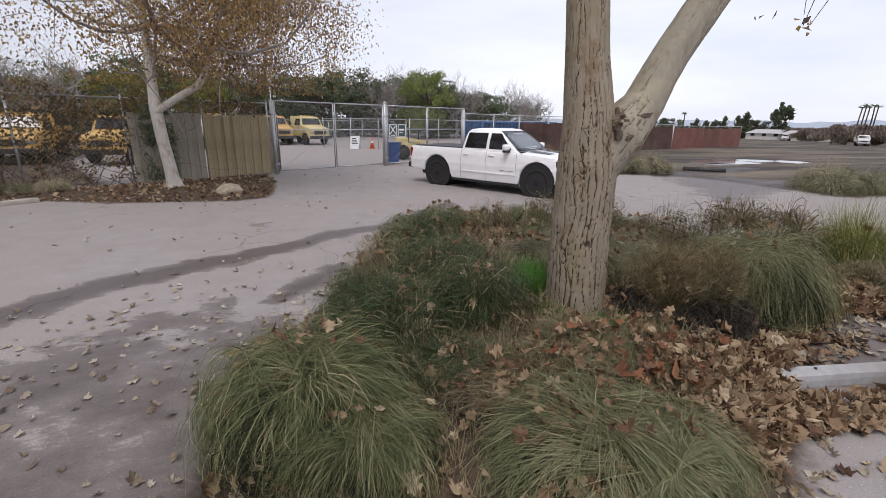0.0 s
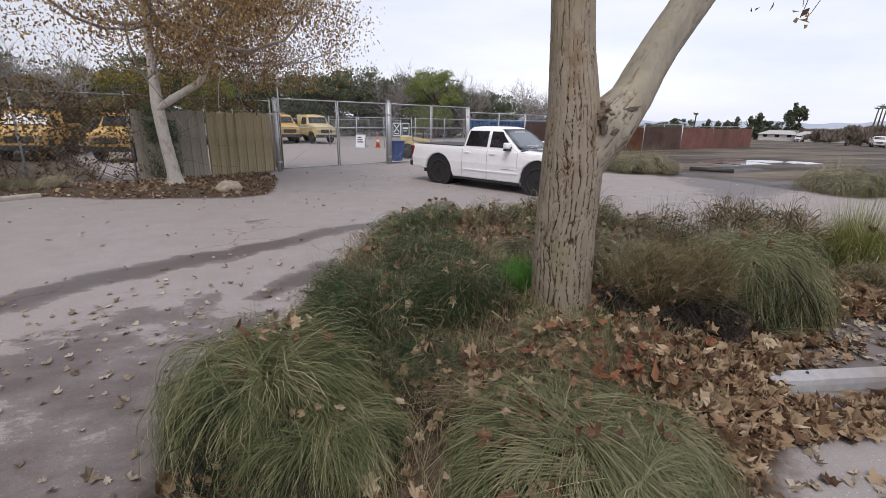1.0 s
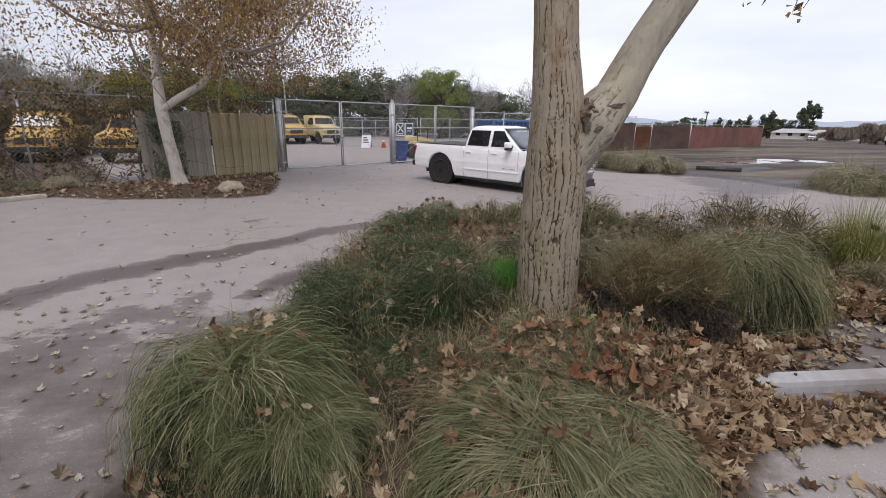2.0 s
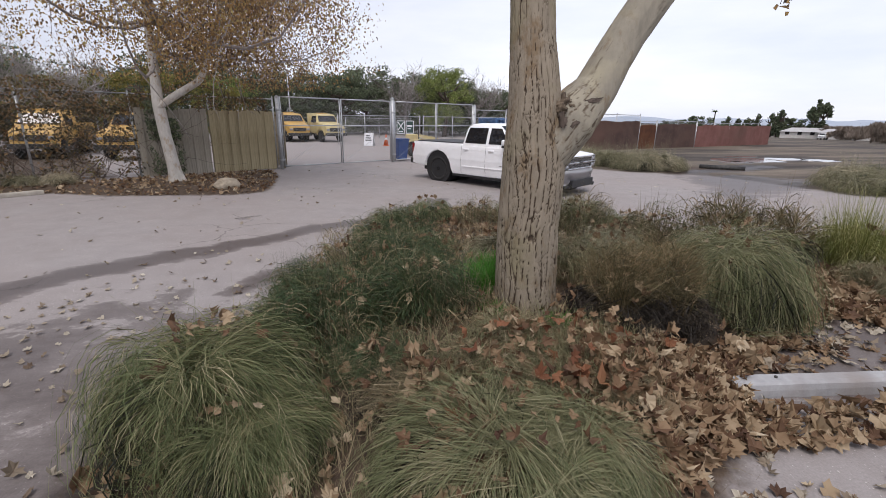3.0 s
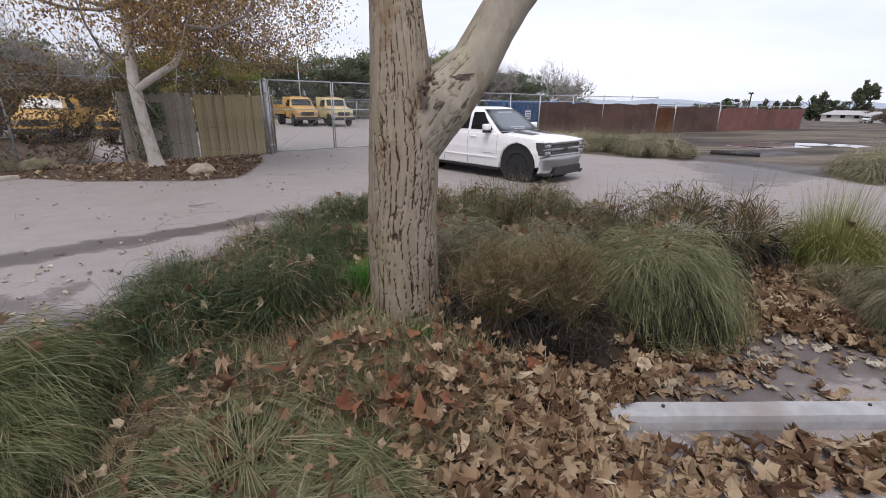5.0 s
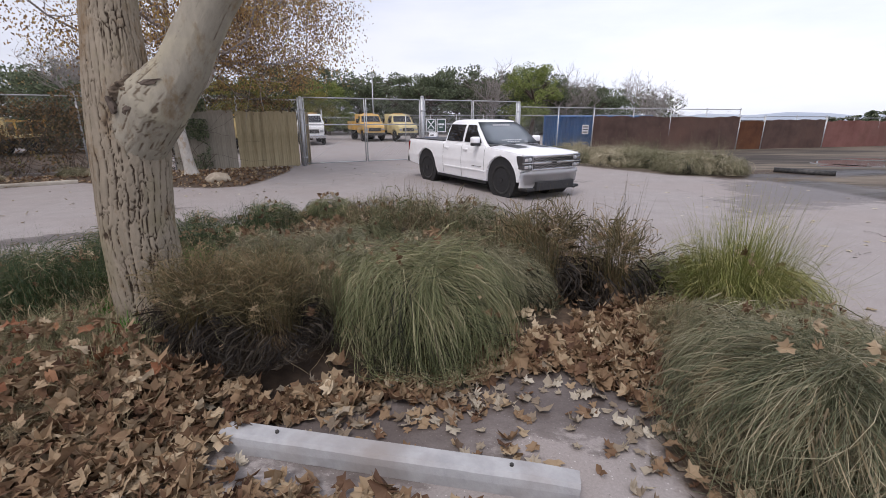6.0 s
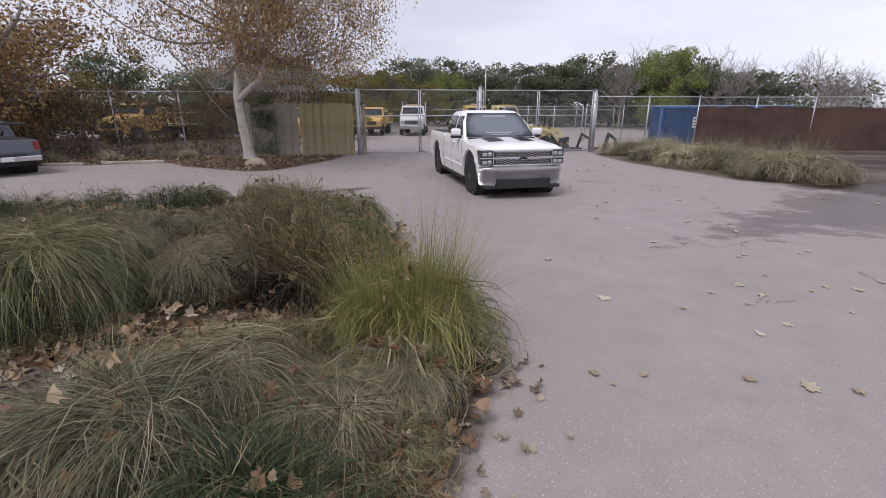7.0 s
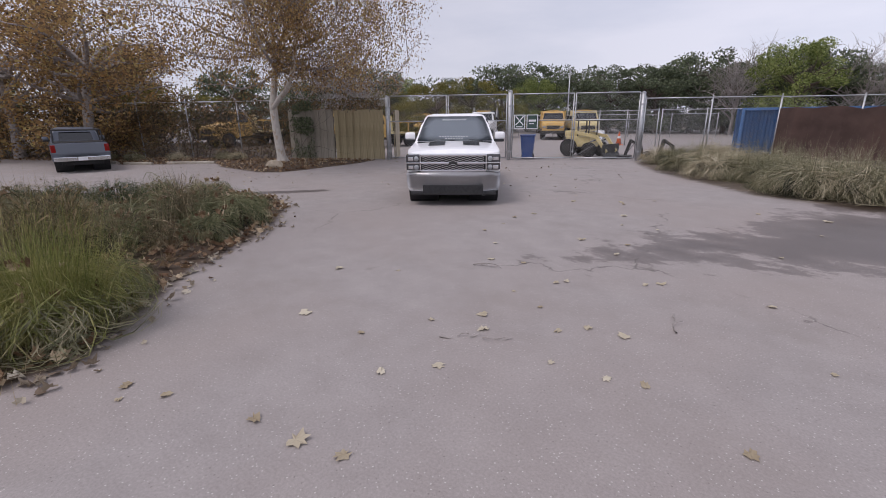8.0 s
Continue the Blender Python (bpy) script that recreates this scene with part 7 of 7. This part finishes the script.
def screened_fence(a, b, h, cloth, label, posts, top_wire=0.45):
    a, b = Vector((*a, 0)), Vector((*b, 0))
    n = (b - a).length
    g = thing("screened_fence", Matrix.Translation(a) @ pose(0, 0, 0, 0, 0, math.degrees(math.atan2((b - a).y, (b - a).x))), label, "fence", "screened fences along the field")
    for k in range(posts + 1):
        post(g, n * k / posts, h + top_wire, 0.03)
    part("top_rail", pipe(((0, 0, h + top_wire - 0.03), (n, 0, h + top_wire - 0.03), 0.022)), M_GALV, g)
    bm = bmesh.new()
    cols = int(n * 2)
    rnd = random.Random(int(n * 77))
    rows = [[bm.verts.new((n * k / cols, -0.04 + 0.03 * math.sin(k * 2.1) * z, 0.05 + (h - 0.05) * z + (rnd.uniform(-0.06, 0.05) if z == 1 else 0))) for z in (0, 0.33, 0.66, 1)] for k in range(cols + 1)]
    for r0, r1 in zip(rows, rows[1:]):
        for k in range(3):
            bm.faces.new((r0[k], r1[k], r1[k + 1], r0[k + 1]))
    bmesh.ops.solidify(bm, geom=bm.faces[:], thickness=0.008)
    part("cloth", bm, cloth, g)
    if top_wire > 0.2:
        part("wire_mesh", wire_mesh(bmesh.new(), n, h - 0.05, h + top_wire - 0.04), M_WIRE, g)
    return g


def along(s):
    return (8.7 + 0.929 * s, 25.66 + 0.37 * s)


screened_fence(along(0.0), along(10.2), 1.98, M_SCREEN_BROWN, "fence hung with brown windbreak cloth", 4)
screened_fence(along(10.3), along(12.2), 1.75, M_SCREEN_RUST, "rust-coloured screened fence panel", 1, 0.25)
screened_fence(along(12.3), along(17.5), 1.8, M_SCREEN_BROWN, "fence hung with brown windbreak cloth", 2, 0.25)
screened_fence(along(17.6), along(30.0), 1.75, M_SCREEN_RED, "fence hung with faded red windbreak cloth", 5, 0.2)

# a drain pipe and puddles in the field
bm = pipe(((0, 0, 0.06), (1.7, 0, 0.05), 0.11), sides=16)
pp = part("drain_pipe", bm, M_DARK_STEEL, smooth=True)
pp.matrix_basis = Matrix.Translation((13.2, 16.9, 0.05)) @ pose(0, 0, 0, 0, 0, -35)
tagged(pp, "dark drain pipe lying in the mud by the field", "pipe")
M_WATER = plain("puddle_water", (0.16, 0.15, 0.14), 0.06, spec=0.6)
for k, (x, y, sx, sy) in enumerate([(19.0, 20.3, 1.9, 1.3), (21.8, 21.0, 1.3, 0.8), (23.3, 20.2, 0.9, 0.9), (17.2, 19.2, 0.9, 0.5), (20.6, 22.6, 1.0, 0.5)]):
    bm = bmesh.new()
    vs = []
    for j in range(28):
        q = 2 * math.pi * j / 28
        r = 1 + 0.35 * noise.noise(Vector((math.cos(q) * 1.5 + k * 9, math.sin(q) * 1.5, 0.3)))
        vs.append(bm.verts.new((sx * r * math.cos(q), sy * r * math.sin(q), 0)))
    low = [bm.verts.new((v.co.x * 1.02, v.co.y * 1.02, -0.03)) for v in vs]
    bm.faces.new(vs)
    for j in range(28):
        bm.faces.new((vs[j], low[j], low[(j + 1) % 28], vs[(j + 1) % 28]))
    pd = part("puddle", bm, M_WATER)
    pd.matrix_basis = Matrix.Translation((x, y, gz(x, y) + 0.03))
    tagged(pd, "shallow puddle of rain water in the muddy field", "puddle", "puddles in the field")

# ---- vines on the fence ----


def vine_mesh(seed, length, leaves, twigs, h=2.7):
    rng = np.random.default_rng(seed)
    n = leaves
    x = rng.uniform(0, length, n)
    z = h * (1 - np.abs(rng.normal(0, 0.33, n)))
    low = rng.uniform(0, 1, n) < 0.5
    z = np.where(low, rng.uniform(0.1, h * 0.8, n), z)
    z = np.clip(z, 0.08, h + 0.25) + 0.25 * np.sin(x * 1.7 + seed) * (z > h * 0.8)
    keep = np.array([noise.noise(Vector((a * 1.1 + seed * 5, b * 1.3, 2.0))) > -0.28 - 0.25 * (b > 1.9) for a, b in zip(x, z)])
    c = np.stack([x, rng.normal(0, 0.17, n), z], 1)[keep]
    lv = cloud_mesh("vine_leaves", c, 0.092, rng, droop=0.6)
    limbs = []
    for k in range(twigs):
        x0 = rng.uniform(0, length)
        p = [np.array([x0, rng.normal(0, 0.08), 0.0])]
        d = np.array([rng.normal(0, 0.5), 0, 1.0])
        for j in range(9):
            d = d + np.array([rng.normal(0, 0.5), rng.normal(0, 0.15), rng.normal(0, 0.25)])
            d /= np.linalg.norm(d)
            q = p[-1] + d * 0.33
            q[1] = np.clip(q[1], -0.25, 0.25)
            q[2] = np.clip(q[2], 0, h + 0.3)
            p.append(q)
        limbs.append((np.array(p), np.linspace(rng.uniform(0.005, 0.012), 0.003, 10)))
    return lv, limbs_mesh("stem_tangle", limbs, 5)


VM = [vine_mesh(50 + k, 3.4, n, 46) for k, n in enumerate((4700, 6200))]
for lv, st in VM:
    lv.materials.append(M_VINE)
    st.materials.append(M_BARK_DARK)
for k, s in enumerate((-13.0, -16.3, -19.6, -22.9, -26.2)):
    g = thing("vine", Matrix.Translation(on_fence(s, 0.22)) @ pose(0, 0, 0, 0, 0, FT), "tangled dead brown vine grown over the chain-link fence", "vine", "vines on the fence")
    a, b = new("foliage", VM[k > 1][0]), new("stem_tangle", VM[k > 1][1])
    a.parent = b.parent = g
wood_vine = vine_mesh(61, 4.3, 1700, 16, 0.75)
g = thing("vine", Matrix.Translation(on_fence(-9.9, 0.15, 2.0)) @ pose(0, 0, 0, 0, 0, FT), "dark vine creeping along the top of the board fence", "vine", "vines on the fence")
put_mesh("foliage", wood_vine[0], M_VINE, g)
put_mesh("stem_tangle", wood_vine[1], M_BARK_DARK, g)
corner_vine = vine_mesh(63, 0.9, 2200, 14, 2.3)
g = thing("vine", Matrix.Translation(on_fence(-9.5, -0.12)) @ pose(0, 0, 0, 0, 0, FT), "thick dark green ivy hanging over the end of the board fence", "vine", "vines on the fence")
put_mesh("foliage", corner_vine[0], M_LEAF_DARK, g)
put_mesh("stem_tangle", corner_vine[1], M_BARK_DARK, g)

# ---- trees of the yard and the distance ----


def tree_kind(name, label, crown_mat, bark, h, r, clumps, leaves, size, seed, low=0.25, kind="leaf", group="trees behind the yard", pointed=0.0):
    """A tree of height h and crown radius r at the origin: trunk, limbs and a crown of leaf clumps with gaps."""
    rng = np.random.default_rng(seed)
    t = thing(name, Matrix.Identity(4), label, "tree", group)
    top = (rng.normal(0, 0.03 * h), rng.normal(0, 0.03 * h), h * 0.5)
    limbs = [(limb_path((0, 0, -0.2), top, 0.03, 6, rng), np.linspace(0.035 * h, 0.02 * h, 6))]
    a, tips = branching(top, r * 0.8, h * 0.34, 9, rng, 0.016 * h, 3)
    b, tips2 = branching((0, 0, h * 0.33), r * 0.95, h * 0.3, 7, rng, 0.014 * h, 2)
    put_mesh("trunk", limbs_mesh("trunk", limbs + a + b, 6), bark, t)
    cs = []
    per = leaves // clumps
    for k in range(clumps):
        zz = low + (1 - low) * rng.uniform(0, 1) ** 0.9
        w = math.sqrt(max(0.05, 1 - ((zz - 0.55) / 0.55) ** 2)) * (1 - pointed * (zz - low) / (1 - low))
        q = rng.uniform(0, 2 * math.pi)
        rr = r * w * math.sqrt(rng.uniform(0.05, 0.9))
        c = np.array([rr * math.cos(q), rr * math.sin(q), zz * h * 0.94])
        d = rng.normal(size=(per, 3))
        d /= np.linalg.norm(d, axis=1)[:, None]
        cs.append(c + d * (rng.uniform(0.5, 1.0, (per, 1)) * np.array([r * 0.27, r * 0.27, h * 0.085]) * rng.uniform(0.6, 1.4)))
    put_mesh("crown", cloud_mesh("crown", np.concatenate(cs), size, rng, kind, 0.2), crown_mat, t)
    return t


def grow(proto, places, gain=1.0):
    """Copies of a tree at (x, y, scale, turn); the first takes the tree itself."""
    for k, (x, y, s, a) in enumerate(places):
        m = Matrix.Translation((x, y, far_z(x, y))) @ pose(0, 0, 0, 0, 0, a) @ Matrix.Diagonal((s * gain, s * gain, s * gain * (0.92 + 0.05 * (k % 4)), 1))
        if k == 0:
            proto.matrix_basis = m
        else:
            copy_thing(proto, m)


def far_z(x, y):
    return gz(x, y) - 0.05


oak = tree_kind("oak_tree", "dark evergreen oak in the row behind the yard", M_LEAF_DARK, M_BARK_DARK, 6.4, 3.3, 60, 9600, 0.21, 101, 0.08)
grow(oak, [(-3.5, 54, 1.15, 0), (-8.2, 53, 1.05, 70), (-1.0, 57, 1.2, 140), (9.3, 54.5, 1.0, 200), (12.4, 55, 0.95, 250), (15.2, 54.2, 0.85, 20), (-12.3, 54.5, 1.05, 110), (-16.5, 53.5, 1.1, 40), (-5.6, 58, 1.15, 300),
           (-24.5, 49, 1.0, 10), (-30, 33, 0.9, 90), (-34, 25, 0.95, 180), (-25.5, 27, 0.8, 270), (2.2, 56, 1.05, 30), (6, 58.5, 1.15, 99), (-21, 52, 1.15, 222), (-38, 17, 1.0, 33), (-42, 8, 1.05, 200), (-28, 38, 1.05, 260), (-33, 0, 1.1, 12), (-22, 24, 0.62, 75)], 0.98)
green = tree_kind("pepper_tree", "big fresh green spreading tree behind the yard", M_LEAF_GREEN, M_BARK_DARK, 8.0, 3.4, 64, 14000, 0.17, 103, 0.14)
grow(green, [(7.6, 50.0, 1.0, 0), (-14.8, 50, 0.82, 120), (-31, 44, 0.9, 210)])
young = tree_kind("willow_tree", "yellow-green thinning tree beyond the fence", M_LEAF_YELLOW, M_BARK_DARK, 6.0, 3.0, 30, 5200, 0.2, 105, 0.2)
grow(young, [(-15.2, 33, 0.85, 0), (-18.8, 30, 0.9, 60), (-12.5, 39, 0.9, 130), (-19, 43, 1.15, 200), (-24, 42.5, 1.25, 300), (-22.5, 35, 0.95, 15), (-11.2, 26.0, 0.62, 77), (-27, 20, 0.75, 140)])


def bare_tree():
    """A leafless tree: limbs that fork three times into fine upright twigs."""
    rng = np.random.default_rng(107)
    t = thing("bare_tree", Matrix.Identity(4), "leafless pale grey tree with fine twigs", "tree", "trees behind the yard")
    limbs, fine = [(limb_path((0, 0, -0.2), (0.1, 0.05, 3.0), 0.03, 6, rng), np.linspace(0.16, 0.09, 6))], []

    def fork(p, depth, reach, r):
        for _ in range((9, 8, 8)[depth]):
            at = p[rng.integers(2, len(p))]
            d = rng.normal(size=3) * np.array([0.62, 0.62, 0.3]) + np.array([0, 0, 0.85])
            q = limb_path(at, at + d / np.linalg.norm(d) * reach * rng.uniform(0.6, 1.15), 0.1, 5, rng)
            (limbs if depth < 1 else fine).append((q, np.linspace(r, r * 0.35, 5)))
            if depth < 2:
                fork(q, depth + 1, reach * 0.6, r * 0.5)

    fork(limbs[0][0], 0, 3.4, 0.06)
    put_mesh("trunk", limbs_mesh("trunk", limbs, 6), M_BARK_GREY, t)
    put_mesh("twigwork", limbs_mesh("twigwork", fine, 3), M_TWIG_BARK, t)["kind"] = "stuff"
    return t


bare = bare_tree()
grow(bare, [(3.4, 52.0, 1.12, 0), (11.6, 52.4, 0.98, 45), (20.2, 53.0, 0.85, 90), (22.6, 56.4, 0.66, 190), (13.2, 57.5, 0.88, 270), (-17.0, 27.5, 0.75, 33), (-19.8, 25.5, 0.8, 120), (-24.5, 30, 0.9, 10), (25.5, 60, 0.5, 60)])
# the low wood that closes the view behind the yard
rng = np.random.default_rng(77)
cs = []
for k in range(470):
    q = rng.uniform(0, 1)
    x, y = -46 + 72 * q + rng.normal(0, 1.2), 60 + rng.uniform(-3, 5) - 26 * max(0.0, 0.38 - q) / 0.38
    c = np.array([x, y, rng.uniform(0.5, 6.0) * (1.0 - 0.35 * max(0.0, q - 0.75) / 0.25)])
    d = rng.normal(size=(85, 3))
    d /= np.linalg.norm(d, axis=1)[:, None]
    cs.append(c + d * rng.uniform(0.4, 1, (85, 1)) * np.array([1.7, 1.4, 1.0]))
wood = new("woodland", cloud_mesh("woodland", np.concatenate(cs), 0.30, rng, droop=0.2))
wood.data.materials.append(M_LEAF_DARK)
tagged(wood, "dense dark undergrowth and trees behind the yard", "trees", kind="stuff")
# the dark hedge behind the machines
rng = np.random.default_rng(78)
cs = []
for k in range(150):
    c = np.array(on_fence(rng.uniform(-34, -9.5), rng.uniform(11.5, 14.5), rng.uniform(0.2, 2.5)))
    d = rng.normal(size=(70, 3))
    d /= np.linalg.norm(d, axis=1)[:, None]
    cs.append(c + d * rng.uniform(0.4, 1, (70, 1)) * np.array([1.2, 1.0, 0.7]))
hedge = new("hedge", cloud_mesh("hedge", np.concatenate(cs), 0.24, rng, droop=0.2))
hedge.data.materials.append(M_VINE)
tagged(hedge, "brown unkempt hedge behind the yellow machines", "hedge", kind="stuff")
# the russet trees inside the left-hand fence
russet = tree_kind("russet_tree", "broad autumn tree with dull orange leaves beyond the vine fence", M_AUTUMN, M_BARK_GREY, 8.5, 4.4, 78, 20000, 0.15, 109, 0.08, group="autumn trees along the fence")
grow(russet, [(-16.2, 9.6, 1.0, 0), (-20.5, 7.4, 1.05, 130), (-27.5, 13.5, 0.9, 250)])
mixed = tree_kind("ash_tree", "autumn ash with yellow-green leaves beyond the fence", M_LEAF_YELLOW, M_BARK_GREY, 8.0, 3.8, 40, 9000, 0.16, 111, 0.25, group="autumn trees along the fence")
grow(mixed, [(-21.5, 13.2, 0.8, 0), (-28.0, 6.5, 1.0, 40)])
# far side of the field


def across(bearing, d):
    """A place in the distance, by its compass bearing from the lot and how far off it is."""
    return -1.8 + d * math.sin(radians(bearing)), -0.6 + d * math.cos(radians(bearing))


def distant(proto, height, rows, gain=1.0):
    """Trees at a bearing and a distance, of a given height."""
    rng = np.random.default_rng(int(height * 10))
    grow(proto, [(*across(q, d), gain * h / height, rng.uniform(0, 360)) for q, d, h in rows])


rng = np.random.default_rng(9)
bush = tree_kind("brush", "low grey-brown brush at the far side of the field", M_BRUSH, M_BARK_DARK, 3.0, 3.0, 34, 3000, 0.8, 113, 0.02, kind="twig", group="brush beyond the field")
distant(bush, 3.0, [(53.0 + 1.15 * k + rng.uniform(-0.4, 0.4), 104 + rng.uniform(-7, 7), rng.uniform(2.3, 3.7)) for k in range(20)] + [(51.0, 150, 3), (52.2, 140, 3.4), (50.2, 190, 4)])
cedar = tree_kind("cypress", "tall dark evergreen far across the field", M_LEAF_DARK, M_BARK_DARK, 11, 2.4, 30, 2000, 0.7, 115, 0.1, pointed=0.6, group="far evergreens")
distant(cedar, 11, [(46.1, 205, 9.6), (45.6, 210, 8.4), (60.3, 152, 12.5), (59.6, 150, 8.5), (43.4, 240, 8), (42.6, 250, 7.6), (44.2, 250, 9), (62.4, 160, 9), (41.6, 240, 8.4), (64.5, 160, 10), (66, 150, 8)], 1.2)
column = tree_kind("pine_tree", "dense dark pine far across the field", M_LEAF_DARK, M_BARK_DARK, 10, 1.9, 30, 2200, 0.6, 119, 0.12, group="far evergreens")
distant(column, 10, [(48.9, 205, 10.2), (49.25, 207, 9.4)], 1.25)
round_far = tree_kind("far_tree", "dark round tree far across the field", M_LEAF_DARK, M_BARK_DARK, 8, 4.2, 30, 2000, 0.7, 117, 0.1, group="far evergreens")
distant(round_far, 8, [(39.2, 195, 9.4), (38.3, 200, 7.4), (37.2, 190, 7.0), (47.4, 208, 8.6), (46.8, 212, 8.2), (40.9, 220, 6.4), (42.0, 230, 6.6), (43.0, 225, 5.6), (44.8, 225, 6.2), (50.3, 215, 5.2), (51.4, 220, 5.0), (52.6, 215, 5.4), (53.4, 190, 6.2), (54.4, 180, 5.4), (56.6, 170, 6.0),
                       (58.2, 165, 6.6), (61.4, 160, 6.4), (36.2, 180, 6.5), (63.6, 150, 7)], 0.88)


def palm(x, y, h, label):
    t = thing("palm_tree", Matrix.Translation((x, y, gz(x, y))), label, "tree", "far palms")
    rng = np.random.default_rng(int(h * 100))
    put_mesh("trunk", limbs_mesh("trunk", [(limb_path((0, 0, 0), (0.4, 0, h), 0.01, 6, rng), np.linspace(0.28, 0.2, 6))], 7), M_BARK_DARK, t)
    v, f = blades(60, rng, 0.1, 2.0, (20, 90), (90, 170), 0.5, seg=4)
    v[:, 2] += h
    v[:, 0] += 0.4
    fr = mesh_object("fronds", v.tolist(), f.tolist(), M_LEAF_DARK, t)
    return t


for q, d, h in ((54.9, 240, 12.5), (55.15, 242, 13.2), (55.4, 240, 12.6), (55.7, 243, 13.4), (55.95, 241, 12.8), (40.36, 200, 8.4)):
    palm(*across(q, d), h, "tall thin palm far across the field")

M_STUCCO = surface("pale_house_plaster", (0.55, 0.53, 0.50), (0.66, 0.64, 0.60), 2, 0.9)
M_ROOF = surface("grey_roof_shingle", (0.34, 0.33, 0.33), (0.46, 0.45, 0.44), 3, 0.9)


def house(m, w, d, h, label):
    t = thing("house", m, label, "house", "far houses")
    part("wall", solid((0, w, 0, d, -0.3, h)), M_STUCCO, t)
    bm = bmesh.new()
    pts = [(-0.5, -0.6, h), (w + 0.5, -0.6, h), (w + 0.5, d + 0.6, h), (-0.5, d + 0.6, h), (w * 0.2, d / 2, h + d * 0.14), (w * 0.8, d / 2, h + d * 0.14)]
    v = [bm.verts.new(p) for p in pts]
    for f in ((0, 1, 5, 4), (1, 2, 5), (2, 3, 4, 5), (3, 0, 4), (3, 2, 1, 0)):
        bm.faces.new([v[k] for k in f])
    part("roof", bm, M_ROOF, t)
    for k in range(int(w / 3.2)):
        x = 1.2 + 3.2 * k
        wd = part("window", solid((x, x + 1.3, -0.06, 0.02, 1.0, 2.1)), M_STUCCO, t)
        part("pane", solid((x + 0.08, x + 1.22, -0.075, -0.055, 1.08, 2.02)), M_GLASS, wd)
    return t


for q, d, w, dp, h, turn in ((46.4, 186, 13, 9, 2.0, -48), (49.4, 180, 9, 8, 1.9, -52), (52.1, 176, 8, 7, 1.8, -54)):
    x, y = across(q, d)
    house(Matrix.Translation((x, y, gz(x, y))) @ pose(0, 0, 0, 0, 0, turn), w, dp, h, "low pale house with a grey hip roof across the field")
for q, d, turn in ((55.4, 96, -140), (49.9, 150, -150)):
    x, y = across(q, d)
    work_truck(Matrix.Translation((x, y, gz(x, y))) @ pose(0, 0, 0, 0, 0, turn) @ Matrix.Scale(0.7, 4), "small white van parked across the field", M_DULL_WHITE, "flat")

# hills on the horizon, with the haze of distance put into their colour
M_HILL = surface("painted_haze_hills", (0.30, 0.35, 0.42), (0.38, 0.42, 0.48), 0.004, 1.0)
V, F = [], []
nh = 70
for k in range(nh):
    q = radians(20 + 60 * k / (nh - 1))
    hgt = 14 + 30 * abs(noise.noise(Vector((k * 0.11, 3.1, 0)))) + 8 * noise.noise(Vector((k * 0.5, 1.0, 0)))
    for r, z in ((2000, -5), (2150, hgt * 0.7), (2300, hgt), (2450, -5)):
        V.append((r * math.sin(q), r * math.cos(q), z))
for k in range(nh - 1):
    for j in range(3):
        F.append((k * 4 + j, (k + 1) * 4 + j, (k + 1) * 4 + j + 1, k * 4 + j + 1))
hills = mesh_object("backdrop", V, F, M_HILL, smooth=True)
tagged(hills, "hazy blue-grey hills on the horizon", "hills", kind="structure")
